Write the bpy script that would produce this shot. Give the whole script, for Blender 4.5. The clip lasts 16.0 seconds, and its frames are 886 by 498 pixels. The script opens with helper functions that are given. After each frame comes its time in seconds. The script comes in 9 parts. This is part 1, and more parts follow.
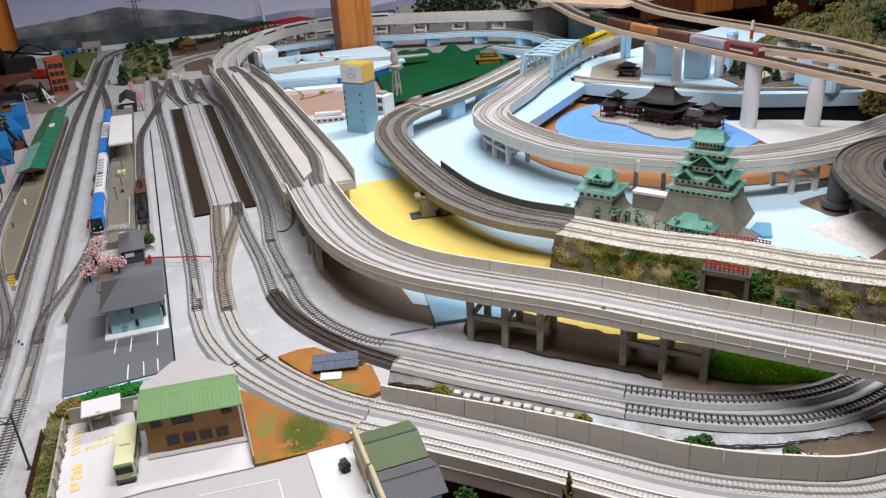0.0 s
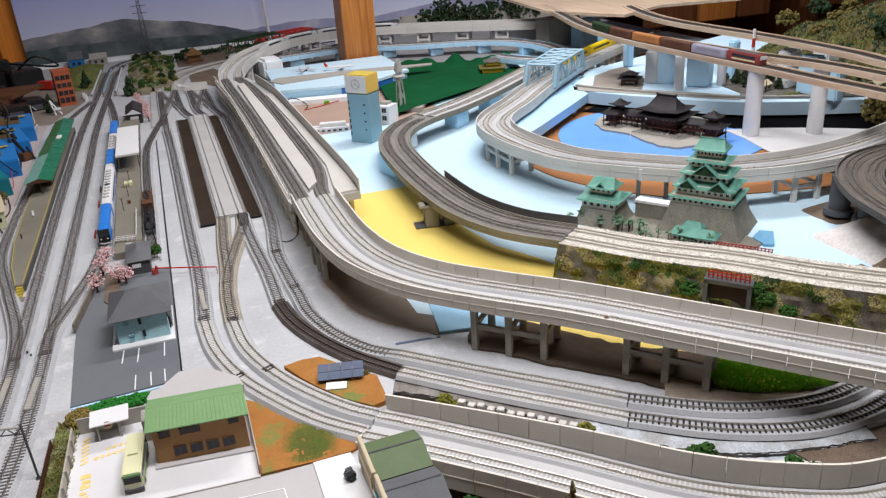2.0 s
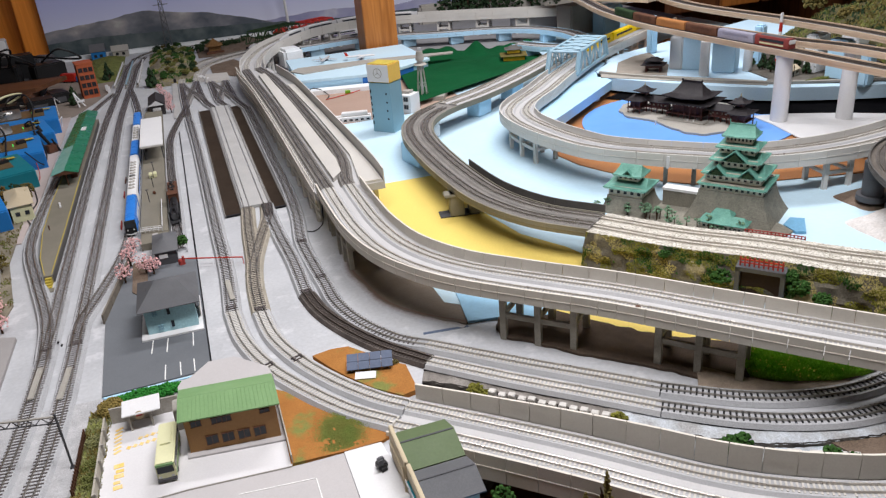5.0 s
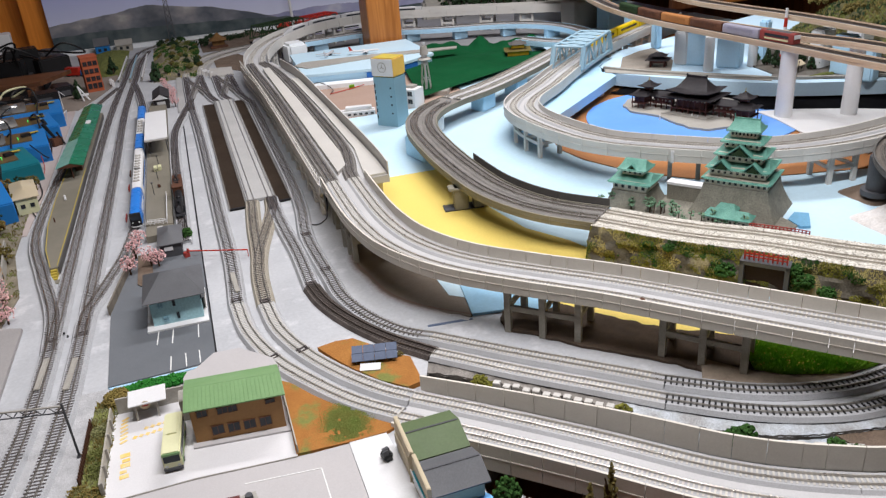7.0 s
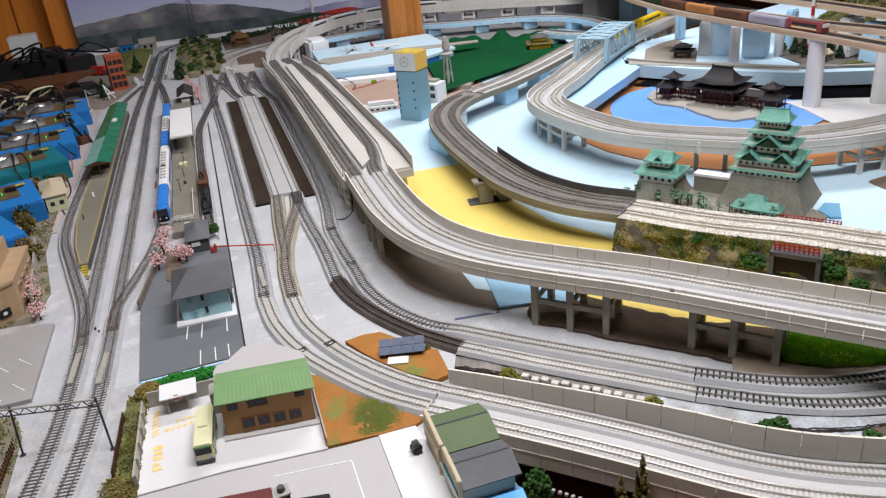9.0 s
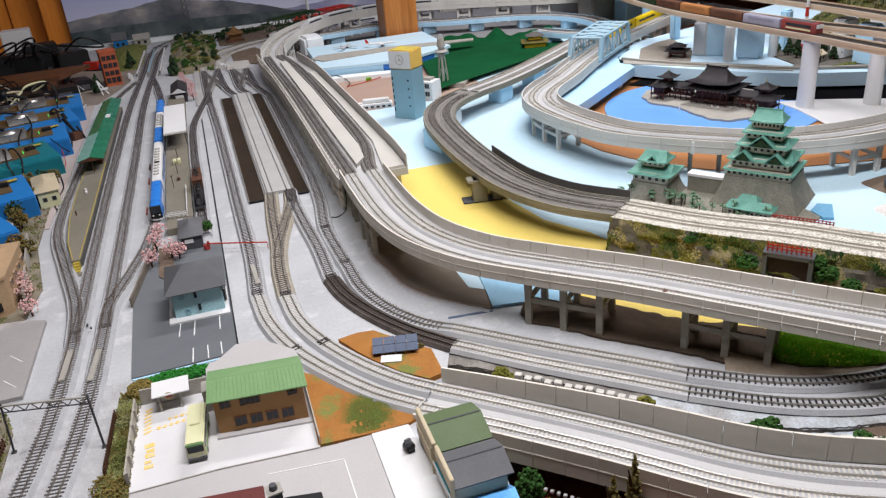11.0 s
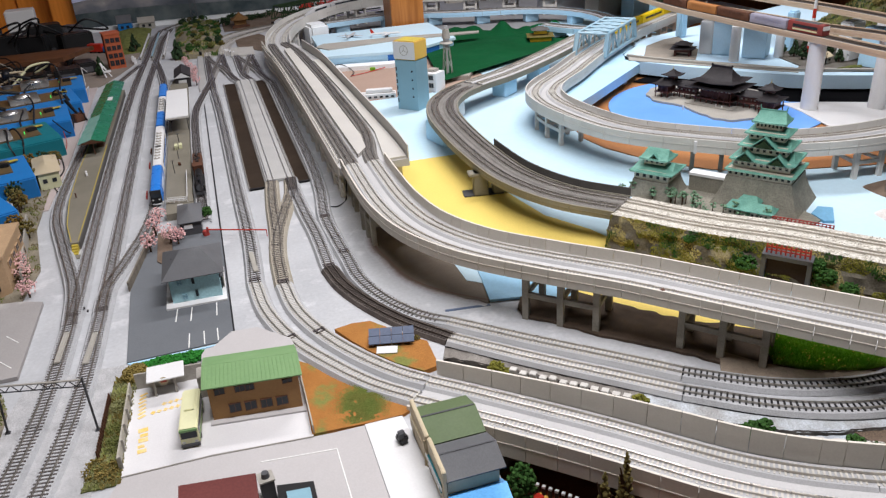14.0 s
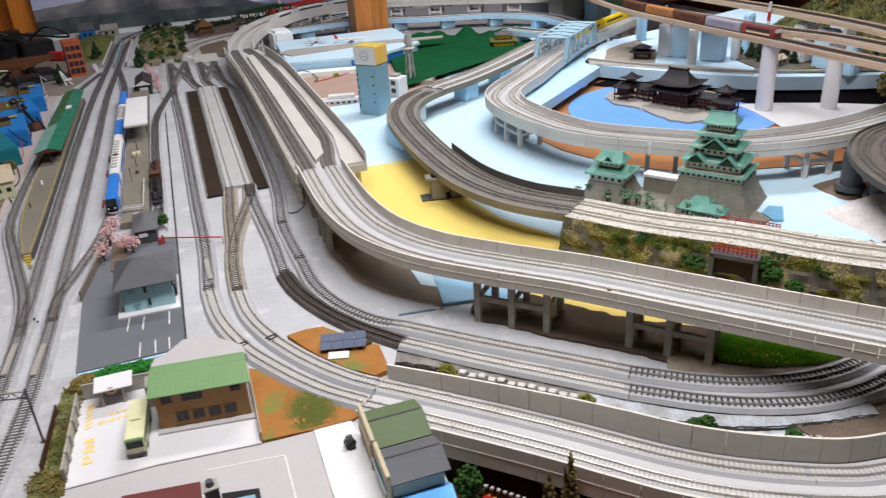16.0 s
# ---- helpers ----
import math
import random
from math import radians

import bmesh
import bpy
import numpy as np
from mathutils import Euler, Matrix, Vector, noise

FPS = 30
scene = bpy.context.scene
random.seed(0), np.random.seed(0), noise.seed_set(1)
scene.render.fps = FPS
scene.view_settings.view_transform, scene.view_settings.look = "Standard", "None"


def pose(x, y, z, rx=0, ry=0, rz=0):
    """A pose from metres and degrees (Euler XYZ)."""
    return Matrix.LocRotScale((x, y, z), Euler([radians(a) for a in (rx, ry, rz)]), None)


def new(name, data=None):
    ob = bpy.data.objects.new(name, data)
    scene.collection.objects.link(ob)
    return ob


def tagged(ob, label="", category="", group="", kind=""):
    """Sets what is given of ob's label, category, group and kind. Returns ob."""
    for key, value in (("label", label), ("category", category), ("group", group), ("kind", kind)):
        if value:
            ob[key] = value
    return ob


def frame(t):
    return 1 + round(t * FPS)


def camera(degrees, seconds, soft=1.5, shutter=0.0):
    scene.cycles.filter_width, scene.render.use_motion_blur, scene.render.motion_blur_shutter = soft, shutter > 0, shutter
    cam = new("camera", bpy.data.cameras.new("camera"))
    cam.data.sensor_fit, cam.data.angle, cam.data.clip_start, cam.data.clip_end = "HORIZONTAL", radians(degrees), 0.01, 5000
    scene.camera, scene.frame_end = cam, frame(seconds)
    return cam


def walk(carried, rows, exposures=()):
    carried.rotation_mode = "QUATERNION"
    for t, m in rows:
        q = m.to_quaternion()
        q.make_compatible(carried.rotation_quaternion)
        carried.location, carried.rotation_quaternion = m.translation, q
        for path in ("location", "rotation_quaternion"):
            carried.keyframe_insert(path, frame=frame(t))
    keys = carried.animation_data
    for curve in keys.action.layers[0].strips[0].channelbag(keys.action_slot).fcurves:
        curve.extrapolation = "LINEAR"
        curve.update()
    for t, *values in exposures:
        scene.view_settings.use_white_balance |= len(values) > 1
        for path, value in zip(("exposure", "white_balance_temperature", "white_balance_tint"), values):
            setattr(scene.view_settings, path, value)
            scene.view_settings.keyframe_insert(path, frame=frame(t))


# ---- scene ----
cam = camera(60.0, 16.0, soft=1.3, shutter=0.5)
# seconds, place in metres, turns in degrees
ROWS = [
    (0.0, 0.0000, 0.0000, 0.4570, 65.200, 3.200, -20.700),
    (0.5, -0.0021, 0.0015, 0.4562, 65.152, 3.214, -20.632),
    (1.0, -0.0005, -0.0020, 0.4586, 65.441, 3.418, -20.566),
    (1.5, -0.0017, -0.0045, 0.4629, 65.653, 3.444, -20.544),
    (2.0, -0.0009, -0.0058, 0.4627, 65.774, 3.569, -20.487),
    (2.5, -0.0040, -0.0035, 0.4613, 65.565, 3.850, -20.305),
    (3.0, -0.0072, -0.0006, 0.4584, 65.358, 4.140, -19.881),
    (3.5, -0.0123, 0.0045, 0.4556, 64.780, 4.273, -19.595),
    (4.0, -0.0092, 0.0053, 0.4575, 64.850, 4.278, -19.506),
    (6.5, -0.0131, -0.0021, 0.4611, 65.305, 4.514, -19.228),
    (7.0, -0.0144, 0.0004, 0.4575, 64.833, 4.256, -19.153),
    (7.5, -0.0167, 0.0061, 0.4532, 64.388, 4.435, -19.040),
    (8.0, -0.0160, 0.0006, 0.4591, 64.918, 4.892, -18.684),
    (8.5, -0.0192, -0.0038, 0.4620, 65.236, 5.162, -17.776),
    (9.0, -0.0210, 0.0023, 0.4557, 64.585, 5.256, -17.924),
    (11.5, -0.0199, 0.0028, 0.4567, 64.449, 4.459, -18.372),
    (12.0, -0.0164, -0.0012, 0.4592, 64.714, 4.024, -18.404),
    (12.5, -0.0159, -0.0013, 0.4589, 64.684, 3.845, -18.361),
    (13.0, -0.0176, -0.0034, 0.4625, 64.634, 3.860, -18.237),
    (13.5, -0.0175, -0.0018, 0.4605, 63.531, 2.815, -17.325),
    (14.0, -0.0187, 0.0035, 0.4563, 63.861, 3.369, -17.500),
    (14.5, -0.0192, 0.0052, 0.4530, 64.057, 3.554, -17.642),
    (15.0, -0.0190, 0.0063, 0.4544, 63.853, 3.535, -17.715),
    (15.5, -0.0151, -0.0005, 0.4586, 64.033, 3.521, -18.014),
    (16.0, 0.0078, -0.0085, 0.4554, 64.088, 3.442, -19.421),
]
walk(cam, [(t, pose(x, y, z, rx, ry, rz)) for t, x, y, z, rx, ry, rz in ROWS])

# ---- world and lamps ----
world = bpy.data.worlds.new("room_world")
world.use_nodes = True
scene.world = world
world.node_tree.nodes["Background"].inputs[0].default_value = (0.9, 0.95, 1.0, 1)
world.node_tree.nodes["Background"].inputs[1].default_value = 0.035
scene.view_settings.exposure = 0.0


def tube_lamp(x, y, z, length, width, turn, watts, colour):
    data = bpy.data.lights.new("ceiling_tube", "AREA")
    data.shape, data.size, data.size_y, data.energy, data.color = "RECTANGLE", length, width, watts, colour
    ob = new("ceiling_tube_lamp", data)
    ob.matrix_world = pose(x, y, z, 0, 0, turn)
    return ob


tube_lamp(0.29, 0.44, 1.38, 1.1, 0.14, 0, 24.3, (0.985, 0.96, 0.98))
tube_lamp(0.90, 1.74, 1.38, 1.2, 0.14, 0, 26.6, (0.985, 0.96, 0.98))

# ---- materials ----
MATS = {}


def mk(name, col, col2=None, rough=0.75, s1=9.0, s2=420.0, a2=0.12, bump=0.0, bs=600.0, metal=0.0, mix=0.5, spec=0.4,
       rand=0.0, trans=0.0, emit=0.0, s3=0.0, col3=None):
    """A node material: two colours mixed by broad patches, fine grain over both, fine relief, and optional stains."""
    m = bpy.data.materials.new(name)
    m.use_nodes = True
    nt = m.node_tree
    b = nt.nodes["Principled BSDF"]
    co = nt.nodes.new("ShaderNodeTexCoord").outputs["Object"]

    def noisy(scale, detail=4.0, rough_n=0.6):
        n = nt.nodes.new("ShaderNodeTexNoise")
        n.inputs["Scale"].default_value, n.inputs["Detail"].default_value = scale, detail
        n.inputs["Roughness"].default_value = rough_n
        nt.links.new(co, n.inputs["Vector"])
        return n.outputs["Fac"]

    def remap(fac, lo, hi, a, z):
        r = nt.nodes.new("ShaderNodeMapRange")
        for key, v in (("From Min", lo), ("From Max", hi), ("To Min", a), ("To Max", z)):
            r.inputs[key].default_value = v
        nt.links.new(fac, r.inputs["Value"])
        return r.outputs["Result"]

    def mixed(fac, a, c, kind="MIX"):
        n = nt.nodes.new("ShaderNodeMix")
        n.data_type, n.blend_type = "RGBA", kind
        for i, v in ((6, a), (7, c)):
            if isinstance(v, tuple):
                n.inputs[i].default_value = (*v, 1)
            else:
                nt.links.new(v, n.inputs[i])
        if isinstance(fac, float):
            n.inputs[0].default_value = fac
        else:
            nt.links.new(fac, n.inputs[0])
        return n.outputs[2]

    c2 = col2 or tuple(v * 0.82 for v in col)
    out = mixed(remap(noisy(s1), 0.5 - mix * 0.4, 0.5 + mix * 0.4, 0, 1), col, c2)
    if col3:
        out = mixed(remap(noisy(s3), 0.56, 0.66, 0, 1), out, col3)
    if a2:
        grain = remap(noisy(s2, 3.0), 0.3, 0.7, 1 - a2, 1 + a2)
        vec = nt.nodes.new("ShaderNodeCombineColor")
        for i in range(3):
            nt.links.new(grain, vec.inputs[i])
        out = mixed(1.0, out, vec.outputs[0], "MULTIPLY")
    if rand:
        info = nt.nodes.new("ShaderNodeObjectInfo").outputs["Random"]
        hsv = nt.nodes.new("ShaderNodeHueSaturation")
        nt.links.new(remap(info, 0, 1, 1 - rand, 1 + rand), hsv.inputs["Value"])
        nt.links.new(out, hsv.inputs["Color"])
        out = hsv.outputs["Color"]
    nt.links.new(out, b.inputs["Base Color"])
    nt.links.new(remap(noisy(s1 * 3), 0.3, 0.7, max(0.02, rough - 0.08), min(1, rough + 0.08)), b.inputs["Roughness"])
    b.inputs["Metallic"].default_value, b.inputs["Specular IOR Level"].default_value = metal, spec * (0.3 if rough > 0.84 else 0.7)
    if trans:
        b.inputs["Transmission Weight"].default_value = trans
    if emit:
        b.inputs["Emission Color"].default_value, b.inputs["Emission Strength"].default_value = (*col, 1), emit
    if bump:
        n = nt.nodes.new("ShaderNodeBump")
        n.inputs["Strength"].default_value, n.inputs["Distance"].default_value = bump, 0.0006
        nt.links.new(noisy(bs, 3.0), n.inputs["Height"])
        nt.links.new(n.outputs[0], b.inputs["Normal"])
    MATS[name] = m
    return m


def wood_mat(name, dark, light, rough=0.45, axis=2, grain=26.0):
    """Planed wood with stretched grain and a few knots along one axis."""
    m = bpy.data.materials.new(name)
    m.use_nodes = True
    nt = m.node_tree
    b = nt.nodes["Principled BSDF"]
    co = nt.nodes.new("ShaderNodeTexCoord").outputs["Object"]
    mp = nt.nodes.new("ShaderNodeMapping")
    scale = [grain, grain, grain]
    scale[axis] = grain * 0.06
    mp.inputs["Scale"].default_value = scale
    nt.links.new(co, mp.inputs["Vector"])
    n = nt.nodes.new("ShaderNodeTexNoise")
    n.inputs["Scale"].default_value, n.inputs["Detail"].default_value, n.inputs["Distortion"].default_value = 2.2, 6, 1.2
    nt.links.new(mp.outputs[0], n.inputs["Vector"])
    r = nt.nodes.new("ShaderNodeValToRGB")
    r.color_ramp.elements[0].position, r.color_ramp.elements[0].color = 0.32, (*dark, 1)
    r.color_ramp.elements[1].position, r.color_ramp.elements[1].color = 0.62, (*light, 1)
    nt.links.new(n.outputs["Fac"], r.inputs[0])
    nt.links.new(r.outputs[0], b.inputs["Base Color"])
    b.inputs["Roughness"].default_value = rough
    MATS[name] = m
    return m


GREY = mk("painted_grey_board", (0.51, 0.52, 0.54), (0.42, 0.43, 0.45), 0.7, s1=9, s2=220, a2=0.07, bump=0.25, bs=260, s3=26, col3=(0.56, 0.565, 0.585))
BED = mk("grey_ballast_bed", (0.46, 0.465, 0.48), (0.385, 0.39, 0.405), 0.85, s1=22, s2=1500, a2=0.3, bump=0.5, bs=1500)
BED_D = mk("dark_ballast_bed", (0.25, 0.235, 0.22), (0.19, 0.18, 0.17), 0.85, s1=22, s2=1500, a2=0.3, bump=0.5, bs=1500)
BED_L = mk("pale_concrete_bed", (0.49, 0.49, 0.50), (0.42, 0.42, 0.43), 0.75, s1=14, s2=900, a2=0.12)
TIE = mk("brown_sleeper", (0.115, 0.098, 0.096), (0.075, 0.064, 0.062), 0.7, s1=40)
TIE_L = mk("pale_concrete_sleeper", (0.62, 0.595, 0.55), (0.53, 0.505, 0.46), 0.7, s1=40)
TIE_G = mk("grey_sleeper", (0.2, 0.18, 0.17), (0.13, 0.12, 0.11), 0.7, s1=40)
RAIL = mk("nickel_rail", (0.56, 0.53, 0.49), (0.40, 0.37, 0.33), 0.32, s1=30, metal=0.9, a2=0.05)
RAIL_D = mk("brown_side_rail", (0.16, 0.13, 0.11), (0.11, 0.09, 0.08), 0.4, s1=30, metal=0.5, a2=0.05)
CONC = mk("viaduct_concrete_plastic", (0.70, 0.66, 0.59), (0.64, 0.60, 0.535), 0.6, s1=10, s2=500, a2=0.04, rand=0.03)
CONC_L = mk("pale_viaduct_plastic", (0.66, 0.645, 0.61), (0.60, 0.585, 0.555), 0.6, s1=10, s2=500, a2=0.04, rand=0.03)
PIER = mk("grey_pier_plastic", (0.40, 0.38, 0.34), (0.34, 0.32, 0.29), 0.65, s1=20)
DECK = mk("pale_deck", (0.52, 0.515, 0.515), (0.46, 0.455, 0.455), 0.65, s1=12, s2=700, a2=0.06)
PLATF = mk("platform_top", (0.58, 0.56, 0.52), (0.52, 0.50, 0.47), 0.7, s1=9, s2=600, a2=0.05)
PLAT_G = mk("platform_grey_brown", (0.225, 0.205, 0.165), (0.18, 0.165, 0.13), 0.75, s1=14, s2=800, a2=0.1, bump=0.2, bs=900)
TRENCH = mk("brown_trench_lining", (0.045, 0.031, 0.022), (0.03, 0.021, 0.015), 0.9, s1=9, s2=700, a2=0.15)
BLUE_B = mk("pale_blue_board", (0.58, 0.76, 0.86), (0.50, 0.70, 0.83), 0.55, s1=3, s2=140, a2=0.03, bump=0.1, bs=200)
FOAM = mk("pale_blue_foam", (0.50, 0.75, 0.93), (0.43, 0.69, 0.90), 0.7, s1=5, s2=300, a2=0.05, bump=0.2, bs=400)
FOAM_P = mk("very_pale_blue_foam", (0.61, 0.80, 0.94), (0.55, 0.76, 0.92), 0.7, s1=5, s2=300, a2=0.04, bump=0.2, bs=400)
FOAM_W = mk("white_foam", (0.84, 0.86, 0.87), (0.76, 0.79, 0.82), 0.8, s1=5, s2=300, a2=0.05, bump=0.2, bs=400)
YELLOW = mk("yellow_sand_board", (0.80, 0.62, 0.16), (0.76, 0.58, 0.15), 0.7, s1=5, s2=350, a2=0.05, bump=0.1)
GREEN_F = mk("green_felt", (0.004, 0.080, 0.026), (0.003, 0.058, 0.018), 0.95, s1=7, s2=900, a2=0.2, bump=0.5, bs=900)
GRASS = mk("green_flock", (0.27, 0.50, 0.05), (0.14, 0.34, 0.025), 0.95, s1=60, s2=900, a2=0.4, bump=0.8, bs=900)
FLOCK = mk("olive_flock", (0.21, 0.22, 0.07), (0.10, 0.12, 0.035), 0.95, s1=60, s2=900, a2=0.35, bump=0.8, bs=900)
ORANGE = mk("orange_scatter_soil", (0.40, 0.18, 0.05), (0.32, 0.135, 0.038), 0.95, s1=30, s2=1100, a2=0.25, bump=0.6, bs=1000, s3=22, col3=(0.20, 0.21, 0.06))
SOIL = mk("brown_soil", (0.20, 0.15, 0.115), (0.13, 0.095, 0.07), 0.95, s1=30, s2=1100, a2=0.35, bump=0.7, bs=900)
GRAVEL = mk("white_gravel", (0.72, 0.69, 0.63), (0.52, 0.49, 0.43), 0.95, s1=130, s2=900, a2=0.45, bump=1.0, bs=900)
ROCK = mk("olive_rock_bank", (0.15, 0.135, 0.105), (0.07, 0.062, 0.05), 0.95, s1=40, s2=500, a2=0.35, bump=1.0, bs=300, s3=26, col3=(0.30, 0.26, 0.15))
BUSH = mk("green_bush_foam", (0.05, 0.12, 0.03), (0.025, 0.065, 0.015), 0.95, s1=80, s2=700, a2=0.35, bump=0.8)
TREE_G = mk("dark_tree_foam", (0.035, 0.065, 0.03), (0.02, 0.035, 0.018), 0.95, s1=80, s2=700, a2=0.35)
OLIVE_T = mk("olive_tree_foam", (0.19, 0.15, 0.05), (0.10, 0.085, 0.03), 0.95, s1=80, s2=700, a2=0.35)
PINK = mk("cherry_blossom_foam", (0.84, 0.56, 0.55), (0.74, 0.42, 0.43), 0.9, s1=120, s2=700, a2=0.2)
BARK = mk("dark_bark", (0.09, 0.055, 0.035), (0.05, 0.03, 0.02), 0.9, s1=60)
ASPH = mk("model_asphalt", (0.158, 0.170, 0.186), (0.128, 0.138, 0.152), 0.8, s1=8, s2=900, a2=0.08)
PAVE = mk("pale_grey_paving", (0.50, 0.48, 0.48), (0.46, 0.44, 0.44), 0.7, s1=10, s2=800, a2=0.05)
WHITE = mk("white_paint", (0.76, 0.76, 0.765), (0.70, 0.70, 0.71), 0.6, s1=10, a2=0.03)
LINE = mk("white_road_line", (0.85, 0.85, 0.83), (0.75, 0.75, 0.74), 0.7, s1=60, a2=0.1)
YLINE = mk("yellow_road_paint", (0.85, 0.55, 0.10), (0.82, 0.66, 0.36), 0.7, s1=120, a2=0.1)
YEDGE = mk("yellow_platform_line", (0.55, 0.42, 0.06), (0.42, 0.33, 0.06), 0.7, s1=60)
BLACK = mk("black_plastic", (0.018, 0.018, 0.02), (0.012, 0.012, 0.013), 0.45, s1=20, a2=0.1)
DARKG = mk("dark_grey_plastic", (0.09, 0.092, 0.10), (0.07, 0.07, 0.078), 0.6, s1=20, a2=0.08)
ROOF_G = mk("grey_roof_tiles", (0.135, 0.138, 0.147), (0.10, 0.102, 0.11), 0.65, s1=14, s2=700, a2=0.1)
TURQ = mk("pale_turquoise_wall", (0.36, 0.58, 0.63), (0.33, 0.54, 0.6), 0.6, s1=10)
ROOF_GR = mk("light_green_roof", (0.20, 0.345, 0.15), (0.165, 0.30, 0.125), 0.5, s1=14, a2=0.05)
ROOF_OL = mk("dull_green_roof", (0.115, 0.16, 0.075), (0.095, 0.135, 0.065), 0.6, s1=14, a2=0.06)
TAN_W = mk("tan_brown_wall", (0.36, 0.195, 0.075), (0.32, 0.17, 0.062), 0.6, s1=10, a2=0.06)
BEIGE = mk("beige_wall", (0.55, 0.47, 0.33), (0.50, 0.42, 0.29), 0.65, s1=14, a2=0.05)
CREAM = mk("cream_paint", (0.72, 0.71, 0.45), (0.68, 0.67, 0.42), 0.45, s1=14, a2=0.03)
GLASSD = mk("dark_window", (0.035, 0.04, 0.05), (0.02, 0.025, 0.03), 0.15, s1=40, a2=0.05)
TOWER_B = mk("blue_grey_tower_wall", (0.25, 0.43, 0.52), (0.22, 0.39, 0.48), 0.5, s1=12, a2=0.03)
YEL_P = mk("orange_yellow_panel", (0.85, 0.55, 0.12), (0.82, 0.52, 0.11), 0.5, s1=14, a2=0.04)
COPPER = mk("copper_green_tiles", (0.165, 0.38, 0.305), (0.085, 0.25, 0.20), 0.6, s1=70, s2=1100, a2=0.28, bump=0.5, bs=700)
CASTLE_W = mk("castle_grey_plaster", (0.45, 0.42, 0.36), (0.36, 0.335, 0.285), 0.7, s1=60, a2=0.1)
STONE = mk("castle_stone_base", (0.27, 0.255, 0.21), (0.19, 0.18, 0.15), 0.85, s1=60, s2=500, a2=0.25, bump=0.8, bs=260)
PINE = mk("pale_green_pine", (0.16, 0.27, 0.17), (0.10, 0.18, 0.11), 0.9, s1=90, a2=0.3)
TEMPLE = mk("dark_brown_temple", (0.12, 0.042, 0.036), (0.07, 0.026, 0.022), 0.55, s1=60, a2=0.15)
TEMPLE_R = mk("dark_slate_tiles", (0.030, 0.026, 0.029), (0.018, 0.016, 0.018), 0.55, s1=60, a2=0.15, spec=0.25)
POND = mk("blue_pond_paint", (0.16, 0.38, 0.86), (0.14, 0.34, 0.82), 0.45, s1=6, a2=0.02)
SKYBLUE = mk("light_blue_truss", (0.34, 0.50, 0.60), (0.28, 0.44, 0.54), 0.5, s1=20, a2=0.05)
RED = mk("red_paint", (0.55, 0.035, 0.02), (0.46, 0.03, 0.018), 0.4, s1=20, a2=0.05)
REDFENCE = mk("dull_red_fence", (0.42, 0.06, 0.05), (0.33, 0.045, 0.04), 0.6, s1=60, a2=0.1)
BRICKR = mk("red_brick_model", (0.46, 0.115, 0.05), (0.40, 0.095, 0.04), 0.65, s1=40, a2=0.1)
BLUE_T = mk("bright_blue_train", (0.03, 0.22, 0.72), (0.025, 0.2, 0.66), 0.3, s1=20, a2=0.02)
YEL_T = mk("bright_yellow_train", (0.85, 0.62, 0.01), (0.8, 0.58, 0.01), 0.3, s1=20, a2=0.02)
SILVER = mk("silver_grey_roof", (0.55, 0.55, 0.56), (0.45, 0.45, 0.46), 0.4, s1=40, a2=0.05)
CHROME = mk("chrome_lever", (0.75, 0.74, 0.72), (0.68, 0.67, 0.66), 0.32, s1=20, metal=0.95, a2=0.02)
CTRL_B = mk("blue_controller_case", (0.02, 0.19, 0.52), (0.018, 0.17, 0.48), 0.4, s1=14, a2=0.04)
CTRL_T = mk("teal_controller_case", (0.012, 0.17, 0.21), (0.01, 0.15, 0.19), 0.4, s1=14, a2=0.04)
GREEN_C = mk("green_canopy_roof", (0.015, 0.18, 0.085), (0.012, 0.14, 0.065), 0.3, s1=20, a2=0.06)
GLASS_C = mk("turquoise_canopy_glass", (0.13, 0.40, 0.36), (0.2, 0.5, 0.46), 0.15, s1=60, a2=0.1)
RUST = mk("rust_brown", (0.13, 0.055, 0.03), (0.08, 0.035, 0.022), 0.7, s1=60, a2=0.2)
BRICK_PINK = mk("pink_brown_board", (0.42, 0.30, 0.24), (0.36, 0.25, 0.20), 0.7, s1=5, s2=200, a2=0.06)
LILAC = mk("lilac_stripe", (0.25, 0.22, 0.40), (0.2, 0.18, 0.33), 0.35, s1=30)
POST = wood_mat("orange_pine_post", (0.34, 0.115, 0.022), (0.52, 0.20, 0.045), 0.4)
WALLW = wood_mat("dark_wood_panel", (0.09, 0.03, 0.012), (0.17, 0.065, 0.025), 0.4)
PLY = wood_mat("light_plywood", (0.50, 0.36, 0.25), (0.64, 0.50, 0.37), 0.6, axis=1)
SHELF = wood_mat("brown_shelf_wood", (0.15, 0.06, 0.025), (0.26, 0.11, 0.045), 0.45, axis=0)
PINE_B = wood_mat("bright_orange_pine", (0.70, 0.21, 0.026), (0.86, 0.30, 0.045), 0.4)
DRY = mk("dry_yellow_flock", (0.46, 0.40, 0.16), (0.34, 0.28, 0.10), 0.95, s1=60, s2=900, a2=0.3)
# Near-black colour for the shade in the gap under the raised board.
GAP_SHADE = mk("gap_shade_black", (0.006, 0.006, 0.007), (0.004, 0.004, 0.005), 0.95, spec=0.1)
# Tones of the unseen south wall and ceiling, lowered to cut bounced light.
WALL_S = mk("low_bounce_wall", (0.36, 0.33, 0.29), (0.32, 0.29, 0.26), 0.9, s1=2, s2=30, a2=0.03)
CEIL = mk("low_bounce_ceiling", (0.52, 0.51, 0.49), (0.47, 0.46, 0.44), 0.9, s1=2, s2=30, a2=0.03)

# ---- building helpers ----


